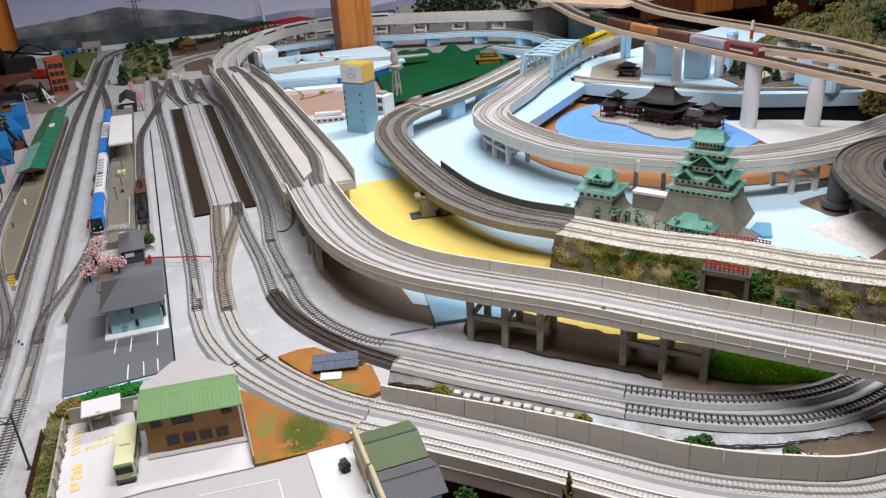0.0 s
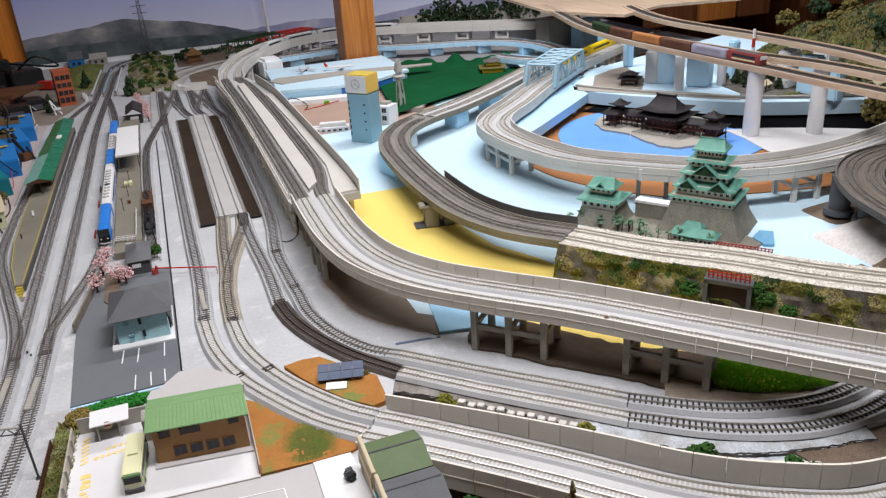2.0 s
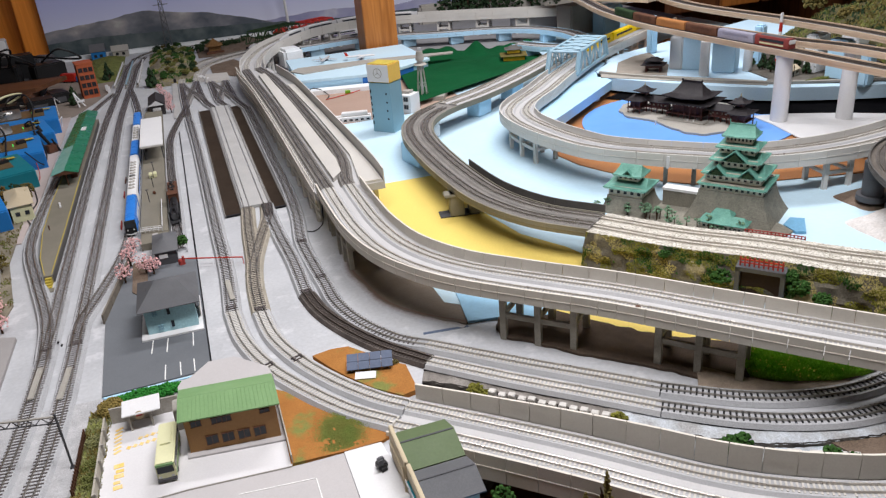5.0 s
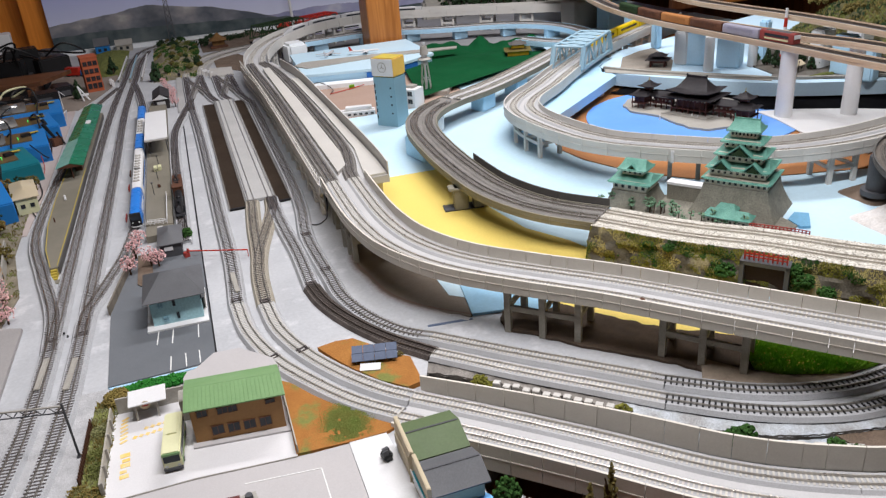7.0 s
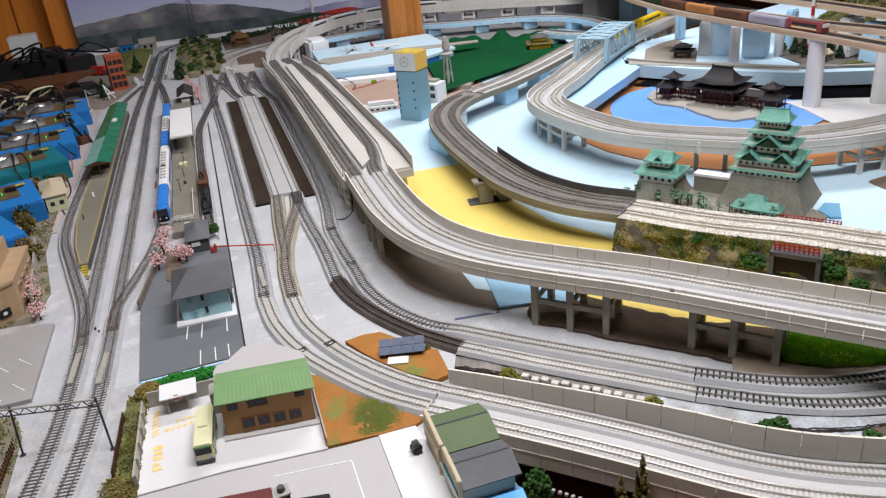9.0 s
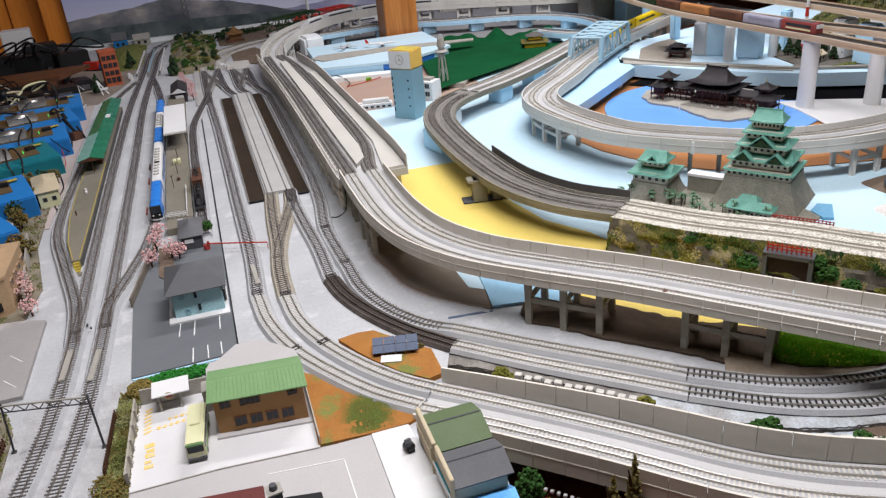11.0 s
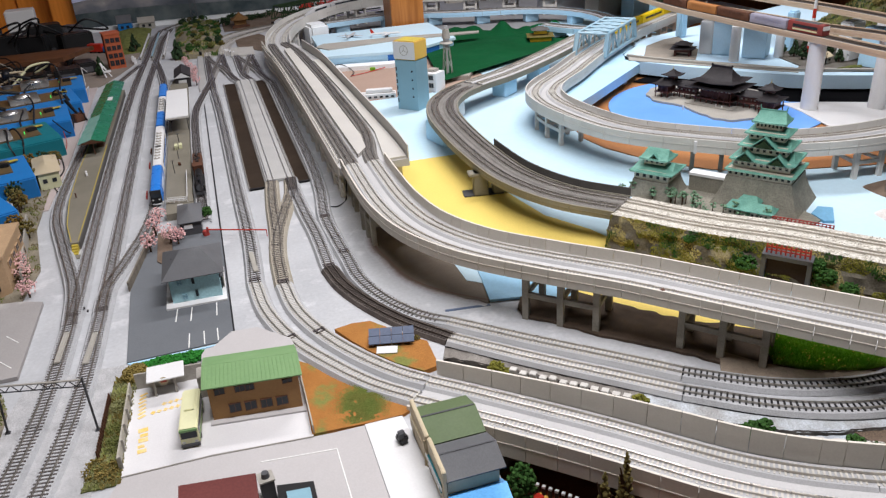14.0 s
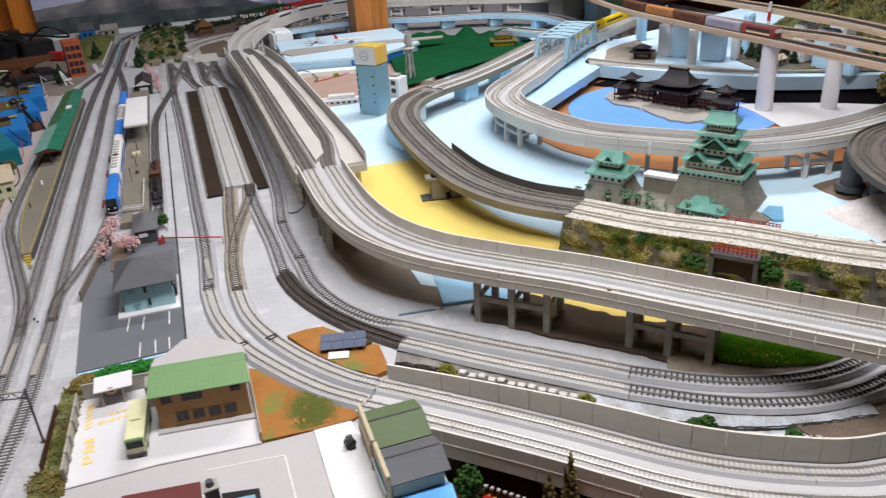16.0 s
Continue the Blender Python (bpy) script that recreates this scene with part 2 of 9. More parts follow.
def link(name, bm, material, parent=None, label=""):
    me = bpy.data.meshes.new(name)
    bmesh.ops.recalc_face_normals(bm, faces=bm.faces)
    for f in bm.faces:
        f.smooth = True
    bm.to_mesh(me)
    bm.free()
    me.set_sharp_from_angle(angle=radians(38))
    me.materials.append(material)
    ob = new(name, me)
    if parent:
        ob.parent = parent
    if label:
        ob["label"] = label
    return ob


part = link


def thing(name, label, category, at=(0, 0, 0), turn=0.0, group="", kind=""):
    ob = new(name)
    ob.empty_display_size = 0.01
    ob.matrix_basis = pose(*at, 0, 0, turn)
    return tagged(ob, label, category, group, kind)


def solid(name, bm, material, label, category, group="", kind=""):
    return tagged(link(name, bm, material), label, category, group, kind)


def box(cx, cy, cz, sx, sy, sz, turn=0.0, bevel=0.0, bm=None, tilt=0.0):
    """A block with its middle at cx, cy and its foot at cz, added to bm or to a new mesh."""
    own = bm is None
    t = bmesh.new() if (bevel or own) else bm
    r = bmesh.ops.create_cube(t, size=1.0, matrix=pose(cx, cy, cz + sz / 2, tilt, 0, turn) @ Matrix.Diagonal((sx, sy, sz, 1)))
    if bevel:
        bmesh.ops.bevel(t, geom=list({e for v in r["verts"] for e in v.link_edges}), offset=bevel, segments=2, affect="EDGES")
        if not own:
            me = bpy.data.meshes.new("tmp")
            t.to_mesh(me)
            t.free()
            bm.from_mesh(me)
            bpy.data.meshes.remove(me)
            return bm
    return t if own else bm


def tube(p, q, r0, r1=None, n=10, bm=None):
    """A round bar from p to q."""
    bm = bm or bmesh.new()
    p, q = Vector(p), Vector(q)
    d = q - p
    m = Matrix.Translation((p + q) / 2) @ d.to_track_quat("Z", "Y").to_matrix().to_4x4()
    bmesh.ops.create_cone(bm, cap_ends=True, segments=n, radius1=r0, radius2=r0 if r1 is None else r1, depth=d.length, matrix=m)
    return bm


def ball(c, r, bm=None, sub=2, squash=(1, 1, 1), rough=0.0, seed=0):
    """A lumpy ball."""
    bm = bm or bmesh.new()
    rr = bmesh.ops.create_icosphere(bm, subdivisions=sub, radius=1.0)
    for v in rr["verts"]:
        k = 1 + rough * noise.noise(v.co * 2.3 + Vector((seed * 3.1, seed, 0)))
        v.co = Vector(c) + Vector((v.co.x * squash[0], v.co.y * squash[1], v.co.z * squash[2])) * r * k
    return bm


def plate(pts, z0, z1, bm=None):
    """A flat board with the given outline, from z0 up to z1."""
    bm = bm or bmesh.new()
    lo = [bm.verts.new((x, y, z0)) for x, y in pts]
    hi = [bm.verts.new((x, y, z1)) for x, y in pts]
    n = len(pts)
    bm.faces.new(hi)
    bm.faces.new(lo[::-1])
    for i in range(n):
        bm.faces.new((lo[i], lo[(i + 1) % n], hi[(i + 1) % n], hi[i]))
    return bm


def smooth(ctrl, step=0.01):
    """Evenly spaced points of a smooth line through the control points."""
    c = np.array([(*p, 0.0)[:3] for p in ctrl], float)
    ext = np.vstack([2 * c[0] - c[1], c, 2 * c[-1] - c[-2]])
    out = []
    for i in range(1, len(ext) - 2):
        p0, p1, p2, p3 = ext[i - 1:i + 3]
        k = max(2, int(np.linalg.norm(p2 - p1) / 0.004))
        d0, d1, d2 = (max(1e-6, np.linalg.norm(b - a) ** 0.5) for a, b in ((p0, p1), (p1, p2), (p2, p3)))
        m1 = d1 * ((p1 - p0) / d0 - (p2 - p0) / (d0 + d1) + (p2 - p1) / d1)
        m2 = d1 * ((p2 - p1) / d1 - (p3 - p1) / (d1 + d2) + (p3 - p2) / d2)
        t = np.linspace(0, 1, k, endpoint=False)[:, None]
        out.append((2 * t**3 - 3 * t**2 + 1) * p1 + (t**3 - 2 * t**2 + t) * m1 + (3 * t**2 - 2 * t**3) * p2 + (t**3 - t**2) * m2)
    out.append(c[-1:])
    p = np.vstack(out)
    s = np.r_[0, np.cumsum(np.linalg.norm(np.diff(p, axis=0), axis=1))]
    q = np.linspace(0, s[-1], max(2, int(round(s[-1] / step)) + 1))
    return np.column_stack([np.interp(q, s, p[:, i]) for i in range(3)])


def sides(p):
    """Unit vectors to the right of a line, level."""
    t = np.gradient(p, axis=0)
    r = np.column_stack([t[:, 1], -t[:, 0], np.zeros(len(p))])
    return r / np.linalg.norm(r, axis=1)[:, None]


def beside(p, d, dz=0.0):
    return p + sides(p) * d + np.array([0, 0, dz])


def length_of(p):
    return float(np.linalg.norm(np.diff(p, axis=0), axis=1).sum())


def sweep(p, profile, bm=None, caps=True, r=None):
    """Draws a closed outline of (to the right, up) along a line."""
    bm = bm or bmesh.new()
    r = sides(p) if r is None else r
    rings = []
    for a, b in zip(p, r):
        rings.append([bm.verts.new((a[0] + b[0] * u, a[1] + b[1] * u, a[2] + v)) for u, v in profile])
    n = len(profile)
    for a, b in zip(rings, rings[1:]):
        for i in range(n):
            bm.faces.new((a[i], a[(i + 1) % n], b[(i + 1) % n], b[i]))
    if caps:
        bm.faces.new(rings[0][::-1])
        bm.faces.new(rings[-1])
    return bm


def bar(u0, u1, v0, v1):
    return [(u0, v0), (u1, v0), (u1, v1), (u0, v1)]


CUBE_F = np.array([(0, 1, 2, 3), (4, 7, 6, 5), (0, 4, 5, 1), (1, 5, 6, 2), (2, 6, 7, 3), (3, 7, 4, 0)])


def blocks(name, centres, along, sx, sy, sz, material, parent, label=""):
    """Many small blocks joined in one mesh: sx along the given unit vectors, sy across, sz up from the centre's height."""
    c, t = np.asarray(centres), np.asarray(along)
    n = np.column_stack([-t[:, 1], t[:, 0], np.zeros(len(t))])
    sx, sy = np.broadcast_to(sx, len(c))[:, None], np.broadcast_to(sy, len(c))[:, None]
    v = []
    for dz in (0, sz):
        for a, b in ((-1, -1), (1, -1), (1, 1), (-1, 1)):
            v.append(c + t * sx * a / 2 + n * sy * b / 2 + np.array([0, 0, dz]))
    v = np.stack(v, 1).reshape(-1, 3)
    f = (CUBE_F[None] + 8 * np.arange(len(c))[:, None, None]).reshape(-1, 4)
    me = bpy.data.meshes.new(name)
    me.from_pydata(v.tolist(), [], f.tolist())
    me.update()
    me.materials.append(material)
    ob = new(name, me)
    ob.parent = parent
    ob["kind"] = "stuff"
    if label:
        ob["label"] = label
    return ob


def on_mesh(ob, n, seed=0, keep=None):
    """Random points on the upward faces of a mesh."""
    g = np.random.RandomState(seed)
    me = ob.data
    co = np.array([v.co[:] for v in me.vertices])
    tri = np.array([(p.vertices[0], p.vertices[i], p.vertices[i + 1]) for p in me.polygons for i in range(1, len(p.vertices) - 1)])
    a, b, c = co[tri[:, 0]], co[tri[:, 1]], co[tri[:, 2]]
    area = np.linalg.norm(np.cross(b - a, c - a), axis=1)
    k = g.choice(len(tri), n, p=area / area.sum())
    u, v = g.rand(n, 1), g.rand(n, 1)
    flip = (u + v) > 1
    u, v = np.where(flip, 1 - u, u), np.where(flip, 1 - v, v)
    pts = a[k] + (b[k] - a[k]) * u + (c[k] - a[k]) * v
    return pts if keep is None else np.array([q for q in pts if keep(q)])


def tufts(name, pts, height, width, material, parent, seed=0, label=""):
    """Grass and scatter: many small leaning three-sided spikes joined in one mesh."""
    g = np.random.RandomState(seed)
    n = len(pts)
    h = height * g.uniform(0.5, 1.3, n)
    w = width * g.uniform(0.6, 1.4, n)
    a0 = g.uniform(0, 6.28, n)
    v = [pts + np.column_stack([np.cos(a0 + k * 2.094) * w, np.sin(a0 + k * 2.094) * w, -0.2 * h]) for k in range(3)]
    v.append(pts + np.column_stack([g.uniform(-0.7, 0.7, n) * h, g.uniform(-0.7, 0.7, n) * h, h]))
    v = np.stack(v, 1).reshape(-1, 3)
    f = (np.array([(0, 1, 3), (1, 2, 3), (2, 0, 3)])[None] + 4 * np.arange(n)[:, None, None]).reshape(-1, 3)
    me = bpy.data.meshes.new(name)
    me.from_pydata(v.tolist(), [], f.tolist())
    me.update()
    me.materials.append(material)
    ob = new(name, me)
    ob.parent = parent
    ob["kind"] = "stuff"
    if label:
        ob["label"] = label
    return ob


GAUGE, PITCH = 0.0088, 0.0042


def track(ctrl, label, bed=BED, tie=TIE, rail=RAIL, z=0.0, roadbed=True, pitch=PITCH, tie_w=0.0158, height=0.0045, group="railway tracks", single=False):
    """A single line: roadbed, sleepers and two rails, along a smooth line at height z."""
    p = smooth([(c[0], c[1], (c[2] if len(c) > 2 else z)) for c in ctrl], 0.008)
    t = thing("railway_track", label, "railway track", group=group)
    if roadbed:
        h = height
        prof = [(-0.0125, 0), (0.0125, 0), (0.0098, h), (-0.0098, h)]
        part("roadbed", sweep(p + np.array([0, 0, 0.0005]), prof), bed, t)
    else:
        h = 0.001
    q = smooth(p[::3] if len(p) > 12 else p, pitch)
    tang = np.gradient(q, axis=0)
    tang[:, 2] = 0
    tang /= np.linalg.norm(tang, axis=1)[:, None]
    jit = 1 + np.random.uniform(-0.06, 0.06, len(q))
    if single:
        me = None
        for c, d, j in zip(q, tang, jit):
            if me is None:
                me = bpy.data.meshes.new("sleeper")
                bm = box(0, 0, 0, 0.0018, tie_w, 0.0011)
                bm.to_mesh(me)
                bm.free()
                me.materials.append(tie)
            ob = new("sleeper", me)
            ob.parent = t
            ob.matrix_basis = pose(c[0], c[1], c[2] + h, 0, 0, math.degrees(math.atan2(d[1], d[0]))) @ Matrix.Diagonal((1, j, 1, 1))
    else:
        blocks("sleeper_run", q + np.array([0, 0, h]), tang, 0.0017, tie_w * jit, 0.0011, tie, t)
    for s in (-1, 1):
        prof = bar(s * GAUGE / 2 - 0.00045, s * GAUGE / 2 + 0.00045, h + 0.0009, h + 0.003)
        part("rail", sweep(p, prof), rail, t)
    return t


def panels(parent, name, p, off, v0, v1, thick, length, material, lip=True):
    """A parapet of single panels along one side of a line."""
    total = length_of(p)
    n = max(1, int(round(total / length)))
    k = len(p) - 1
    r = sides(p)
    for i in range(n):
        a, b = int(round(i * k / n)), int(round((i + 1) * k / n))
        if b - a < 1:
            continue
        q = p[a:b + 1].copy()
        d = (q[-1] - q[0])
        d /= np.linalg.norm(d)
        q[0] += d * 0.0003
        q[-1] -= d * 0.0003
        s = 1 if off > 0 else -1
        prof = bar(min(off, off + s * thick), max(off, off + s * thick), v0, v1)
        bm = sweep(q, prof, r=r[a:b + 1])
        o = off + s * thick
        if lip:
            sweep(q, bar(min(o, o + s * 0.0006), max(o, o + s * 0.0006), v0 + (v1 - v0) * 0.50, v0 + (v1 - v0) * 0.54), bm, r=r[a:b + 1])
        part(name, bm, material, parent)


def viaduct(label, ctrl, half=0.032, z=0.0, soffit=0.044, deck=0.056, top=0.073, wall=CONC, deck_m=DECK, seg=0.061, left=True, right=True, step=0.01, group="viaducts"):
    """A double-track plastic viaduct: trough floor and panelled parapets."""
    p = smooth([(c[0], c[1], (c[2] if len(c) > 2 else z)) for c in ctrl], step)
    t = thing("viaduct", label, "viaduct", group=group)
    part("deck", sweep(p, bar(-half, half, soffit, deck)), deck_m, t, "pale grey trough floor")
    for s, on in ((-1, left), (1, right)):
        if on:
            panels(t, "wall_panel", p, s * half, soffit - 0.001, top, 0.0022, seg, wall)
    return t, p


def frame_pier(parent, p, i0, i1, half, top, foot=0.0, posts=3, material=PIER, mid=0.5):
    """Rigid-frame support: two rows of posts joined by beams, between two points of a line."""
    r = sides(p)
    bm = bmesh.new()
    ids = [int(round(v)) for v in np.linspace(i0, i1, posts)]
    for s in (-1, 1):
        for i in ids:
            c = p[i] + r[i] * s * half
            a = math.degrees(math.atan2(r[i][0], -r[i][1]))
            box(c[0], c[1], foot, 0.0070, 0.0065, top - foot, a, 0.0, bm)
        q = p[i0:i1 + 1] + r[i0:i1 + 1] * s * half
        q = q.copy()
        q[:, 2] = 0
        sweep(q, bar(-0.002, 0.002, foot + (top - foot) * mid, foot + (top - foot) * mid + 0.006), bm, r=r[i0:i1 + 1])
        sweep(q, bar(-0.003, 0.003, top - 0.006, top), bm, r=r[i0:i1 + 1])
    for i in ids:
        a = math.degrees(math.atan2(r[i][1], r[i][0]))
        box(p[i][0], p[i][1], top - 0.007, 2 * half, 0.005, 0.0065, a, 0.0, bm)
        box(p[i][0], p[i][1], foot + (top - foot) * mid, 2 * half, 0.004, 0.005, a, 0.0, bm)
    part("pier_frame", bm, material, parent)

MDF = mk("orange_brown_board", (0.42, 0.18, 0.06), (0.36, 0.15, 0.05), 0.6, s1=6, s2=300, a2=0.08)
PAVE_R = mk("pale_roadbed", (0.42, 0.40, 0.38), (0.36, 0.345, 0.33), 0.8, s1=12, s2=500, a2=0.1)
GUARD = mk("dark_grey_guard", (0.12, 0.115, 0.11), (0.09, 0.085, 0.08), 0.7, s1=20)
FARG = mk("far_grey_board", (0.30, 0.30, 0.31), (0.22, 0.22, 0.23), 0.8, s1=5, s2=200, a2=0.1)
GIRD = mk("dark_girder_brown", (0.12, 0.10, 0.09), (0.06, 0.05, 0.045), 0.75, s1=60, s2=900, a2=0.4, bump=0.6, bs=900)
# ---- the room and the boards ----
def room():
    w = tagged(link("floor", plate([(-2.2, -2.2), (3.0, -2.2), (3.0, 4.2), (-2.2, 4.2)], -0.95, -0.9), SHELF), "brown wooden floor under the layout", "floor", kind="structure")
    # Ceiling is out of view; its grey keeps bounced light low.
    tagged(link("ceiling", plate([(-2.2, -2.2), (3.0, -2.2), (3.0, 4.2), (-2.2, 4.2)], 1.55, 1.6), CEIL), "unseen ceiling, greyed to bounce less light", "ceiling", kind="structure")
    tagged(link("wall_west", plate([(-2.2, -2.2), (-2.15, -2.2), (-2.15, 4.2), (-2.2, 4.2)], -0.9, 1.55), WALLW), "dark wood-panelled wall", "wall", kind="structure")
    tagged(link("wall_east", plate([(2.95, -2.2), (3.0, -2.2), (3.0, 4.2), (2.95, 4.2)], -0.9, 1.55), WALLW), "dark wood-panelled wall", "wall", kind="structure")
    tagged(link("wall_north", plate([(-2.15, 4.15), (2.95, 4.15), (2.95, 4.2), (-2.15, 4.2)], -0.9, 1.55), WALLW), "dark wood-panelled wall", "wall", kind="structure")
    # South wall is out of view, added and darkened to limit bounce.
    tagged(link("wall_south", plate([(-2.15, -2.2), (2.95, -2.2), (2.95, -2.15), (-2.15, -2.15)], -0.9, 1.55), WALL_S), "unseen beige-grey wall, toned down to bounce less light", "wall", kind="structure")


room()
tagged(link("layout_base", plate([(-1.2, 0.0), (1.9, 0.0), (1.9, 3.5), (-1.2, 3.5)], -0.09, -0.06), SOIL), "brown earth-coloured layout base board", "base board", kind="structure")
tagged(link("grey_board", plate([(-0.42, 0.1), (0.150, 0.1), (0.150, 0.50), (0.12, 0.56), (0.166, 0.672), (0.222, 0.627), (0.305, 0.543), (0.343, 0.502),
       (0.385, 0.465), (0.423, 0.441), (0.472, 0.425), (0.541, 0.409), (0.70, 0.40), (1.0, 0.42), (1.0, 0.6), (0.7, 0.62), (0.46, 0.84), (0.26, 0.95), (0.26, 3.2), (-0.42, 3.2)], -0.03, 0.0), GREY),
       "light grey painted layout board", "board", kind="structure")
tagged(link("blue_board", plate([(0.235, 0.80), (0.30, 0.74), (0.46, 0.58), (0.8, 0.40), (1.7, 0.40), (1.7, 1.69), (0.235, 1.69)], -0.028, 0.002), BLUE_B), "pale blue painted board as water", "board", kind="structure")
SHORE = smooth([(0.172, 1.059), (0.158, 1.0), (0.149, 0.945), (0.1555, 0.90), (0.165, 0.845), (0.180, 0.811), (0.203, 0.780), (0.243, 0.741), (0.250, 0.779), (0.254, 0.830), (0.283, 0.866), (0.244, 0.944), (0.219, 1.034), (0.172, 1.059)], 0.004)[:-1]
SHORE_M = mk("airbrushed_brown_shore", (0.22, 0.185, 0.155), (0.15, 0.12, 0.095), 0.85, s1=10, s2=900, a2=0.15, bump=0.3)
tagged(link("rear_board", plate([(0.622, 1.692), (1.7, 1.692), (1.7, 2.35), (1.05, 2.35), (1.0, 2.06), (0.622, 2.06)], -0.028, 0.001), BLUE_B), "pale blue painted board behind the pond", "board", kind="structure")
tagged(link("brown_shore", plate([(q[0] + 0.003 * noise.noise(Vector((q[0] * 90, q[1] * 90, 0))), q[1] + 0.004 * noise.noise(Vector((q[0] * 90, q[1] * 90, 7)))) for q in SHORE], 0.0003, 0.0016), SHORE_M), "brown painted shore under the viaduct", "shore", kind="structure")


def airbrushed(name, line, width, inner, outer):
    """A strip of paint along a line that fades out to its right."""
    p, r = line, sides(line)
    bm = bmesh.new()
    fade = bm.verts.layers.float.new("fade")
    rows = []
    for a, b in zip(p, r):
        row = []
        for k in range(5):
            f = k / 4
            w = width * (1 + 0.25 * noise.noise(Vector((a[0] * 30, a[1] * 30, 2))))
            v = bm.verts.new((a[0] + b[0] * (w * f - 0.004), a[1] + b[1] * (w * f - 0.004), 0.0018 - 0.0013 * f))
            v[fade] = (1 - f) ** 1.3
            row.append(v)
        rows.append(row)
    for a, b in zip(rows, rows[1:]):
        for k in range(4):
            bm.faces.new((a[k], a[k + 1], b[k + 1], b[k]))
    m = bpy.data.materials.new(name)
    m.use_nodes = True
    nt = m.node_tree
    at = nt.nodes.new("ShaderNodeAttribute")
    at.attribute_name = "fade"
    n = nt.nodes.new("ShaderNodeTexNoise")
    n.inputs["Scale"].default_value, n.inputs["Detail"].default_value = 260, 5
    nt.links.new(nt.nodes.new("ShaderNodeTexCoord").outputs["Object"], n.inputs["Vector"])
    su = nt.nodes.new("ShaderNodeMath")
    su.operation = "MULTIPLY_ADD"
    nt.links.new(n.outputs["Fac"], su.inputs[0])
    su.inputs[1].default_value = 0.5
    nt.links.new(at.outputs["Fac"], su.inputs[2])
    ra = nt.nodes.new("ShaderNodeValToRGB")
    ra.color_ramp.elements[0].position, ra.color_ramp.elements[0].color = 0.30, (*outer, 1)
    ra.color_ramp.elements[1].position, ra.color_ramp.elements[1].color = 1.05, (*inner, 1)
    nt.links.new(su.outputs[0], ra.inputs[0])
    nt.links.new(ra.outputs[0], nt.nodes["Principled BSDF"].inputs["Base Color"])
    nt.nodes["Principled BSDF"].inputs["Roughness"].default_value = 0.8
    return tagged(link(name, bm, m), "brown paint sprayed softly onto the grey board", "shore", kind="structure")


airbrushed("sprayed_shore_edge", smooth([(0.158, 1.0), (0.149, 0.945), (0.1555, 0.90), (0.165, 0.845), (0.180, 0.811), (0.203, 0.780), (0.243, 0.741)], 0.006), 0.014, (0.16, 0.095, 0.075), (0.50, 0.51, 0.535))
# Blue board colour, deepened here for the shade the viaduct throws.
tagged(link("blue_channel", plate([(0.259, 0.840), (0.2535, 0.800), (0.2435, 0.741), (0.280, 0.734), (0.310, 0.712), (0.340, 0.713), (0.334, 0.763), (0.299, 0.825)], 0.0004, 0.0036), mk("shaded_board_blue", (0.34, 0.60, 0.80), (0.29, 0.54, 0.75), 0.6, s1=8, s2=200, a2=0.05)), "blue painted channel, darkened for the viaduct's shade", "board", kind="structure")
tagged(link("yellow_board", plate([(0.20, 1.235), (0.286, 1.256), (0.376, 1.252), (0.395, 1.245), (0.398, 1.15), (0.386, 1.06), (0.389, 1.03), (0.403, 0.94), (0.44, 0.87), (0.49, 0.70), (0.57, 0.568), (0.525, 0.538),
       (0.478, 0.552), (0.41, 0.60), (0.30, 0.775), (0.23, 0.88), (0.205, 1.0)], 0.0005, 0.0027), YELLOW), "yellow sand-coloured board", "board", kind="structure")
tagged(link("brown_board", plate([(0.26, 1.69), (0.62, 1.69), (0.62, 2.06), (0.26, 2.06)], -0.028, 0.001), BRICK_PINK), "pinkish brown bare board", "board", kind="structure")
tagged(link("far_board", plate([(0.26, 2.06), (1.7, 2.06), (1.7, 3.2), (0.26, 3.2)], -0.03, -0.001), FARG), "grey far layout board", "board", kind="structure")
tagged(link("pond_board", plate([(0.653, 1.398), (0.622, 1.296), (0.611, 1.226), (0.619, 1.163), (0.640, 1.109), (0.670, 1.049), (0.719, 0.991), (0.769, 0.954), (1.05, 0.87), (1.2, 0.92), (1.7, 1.1), (1.7, 2.1), (1.40, 2.05), (1.22, 1.93), (0.985, 1.76), (0.815, 1.60), (0.70, 1.48), (0.63, 1.41)], 0.0025, 0.0035), MDF), "bare orange-brown board round the pond", "board", kind="structure")

# ---- backdrop and posts ----


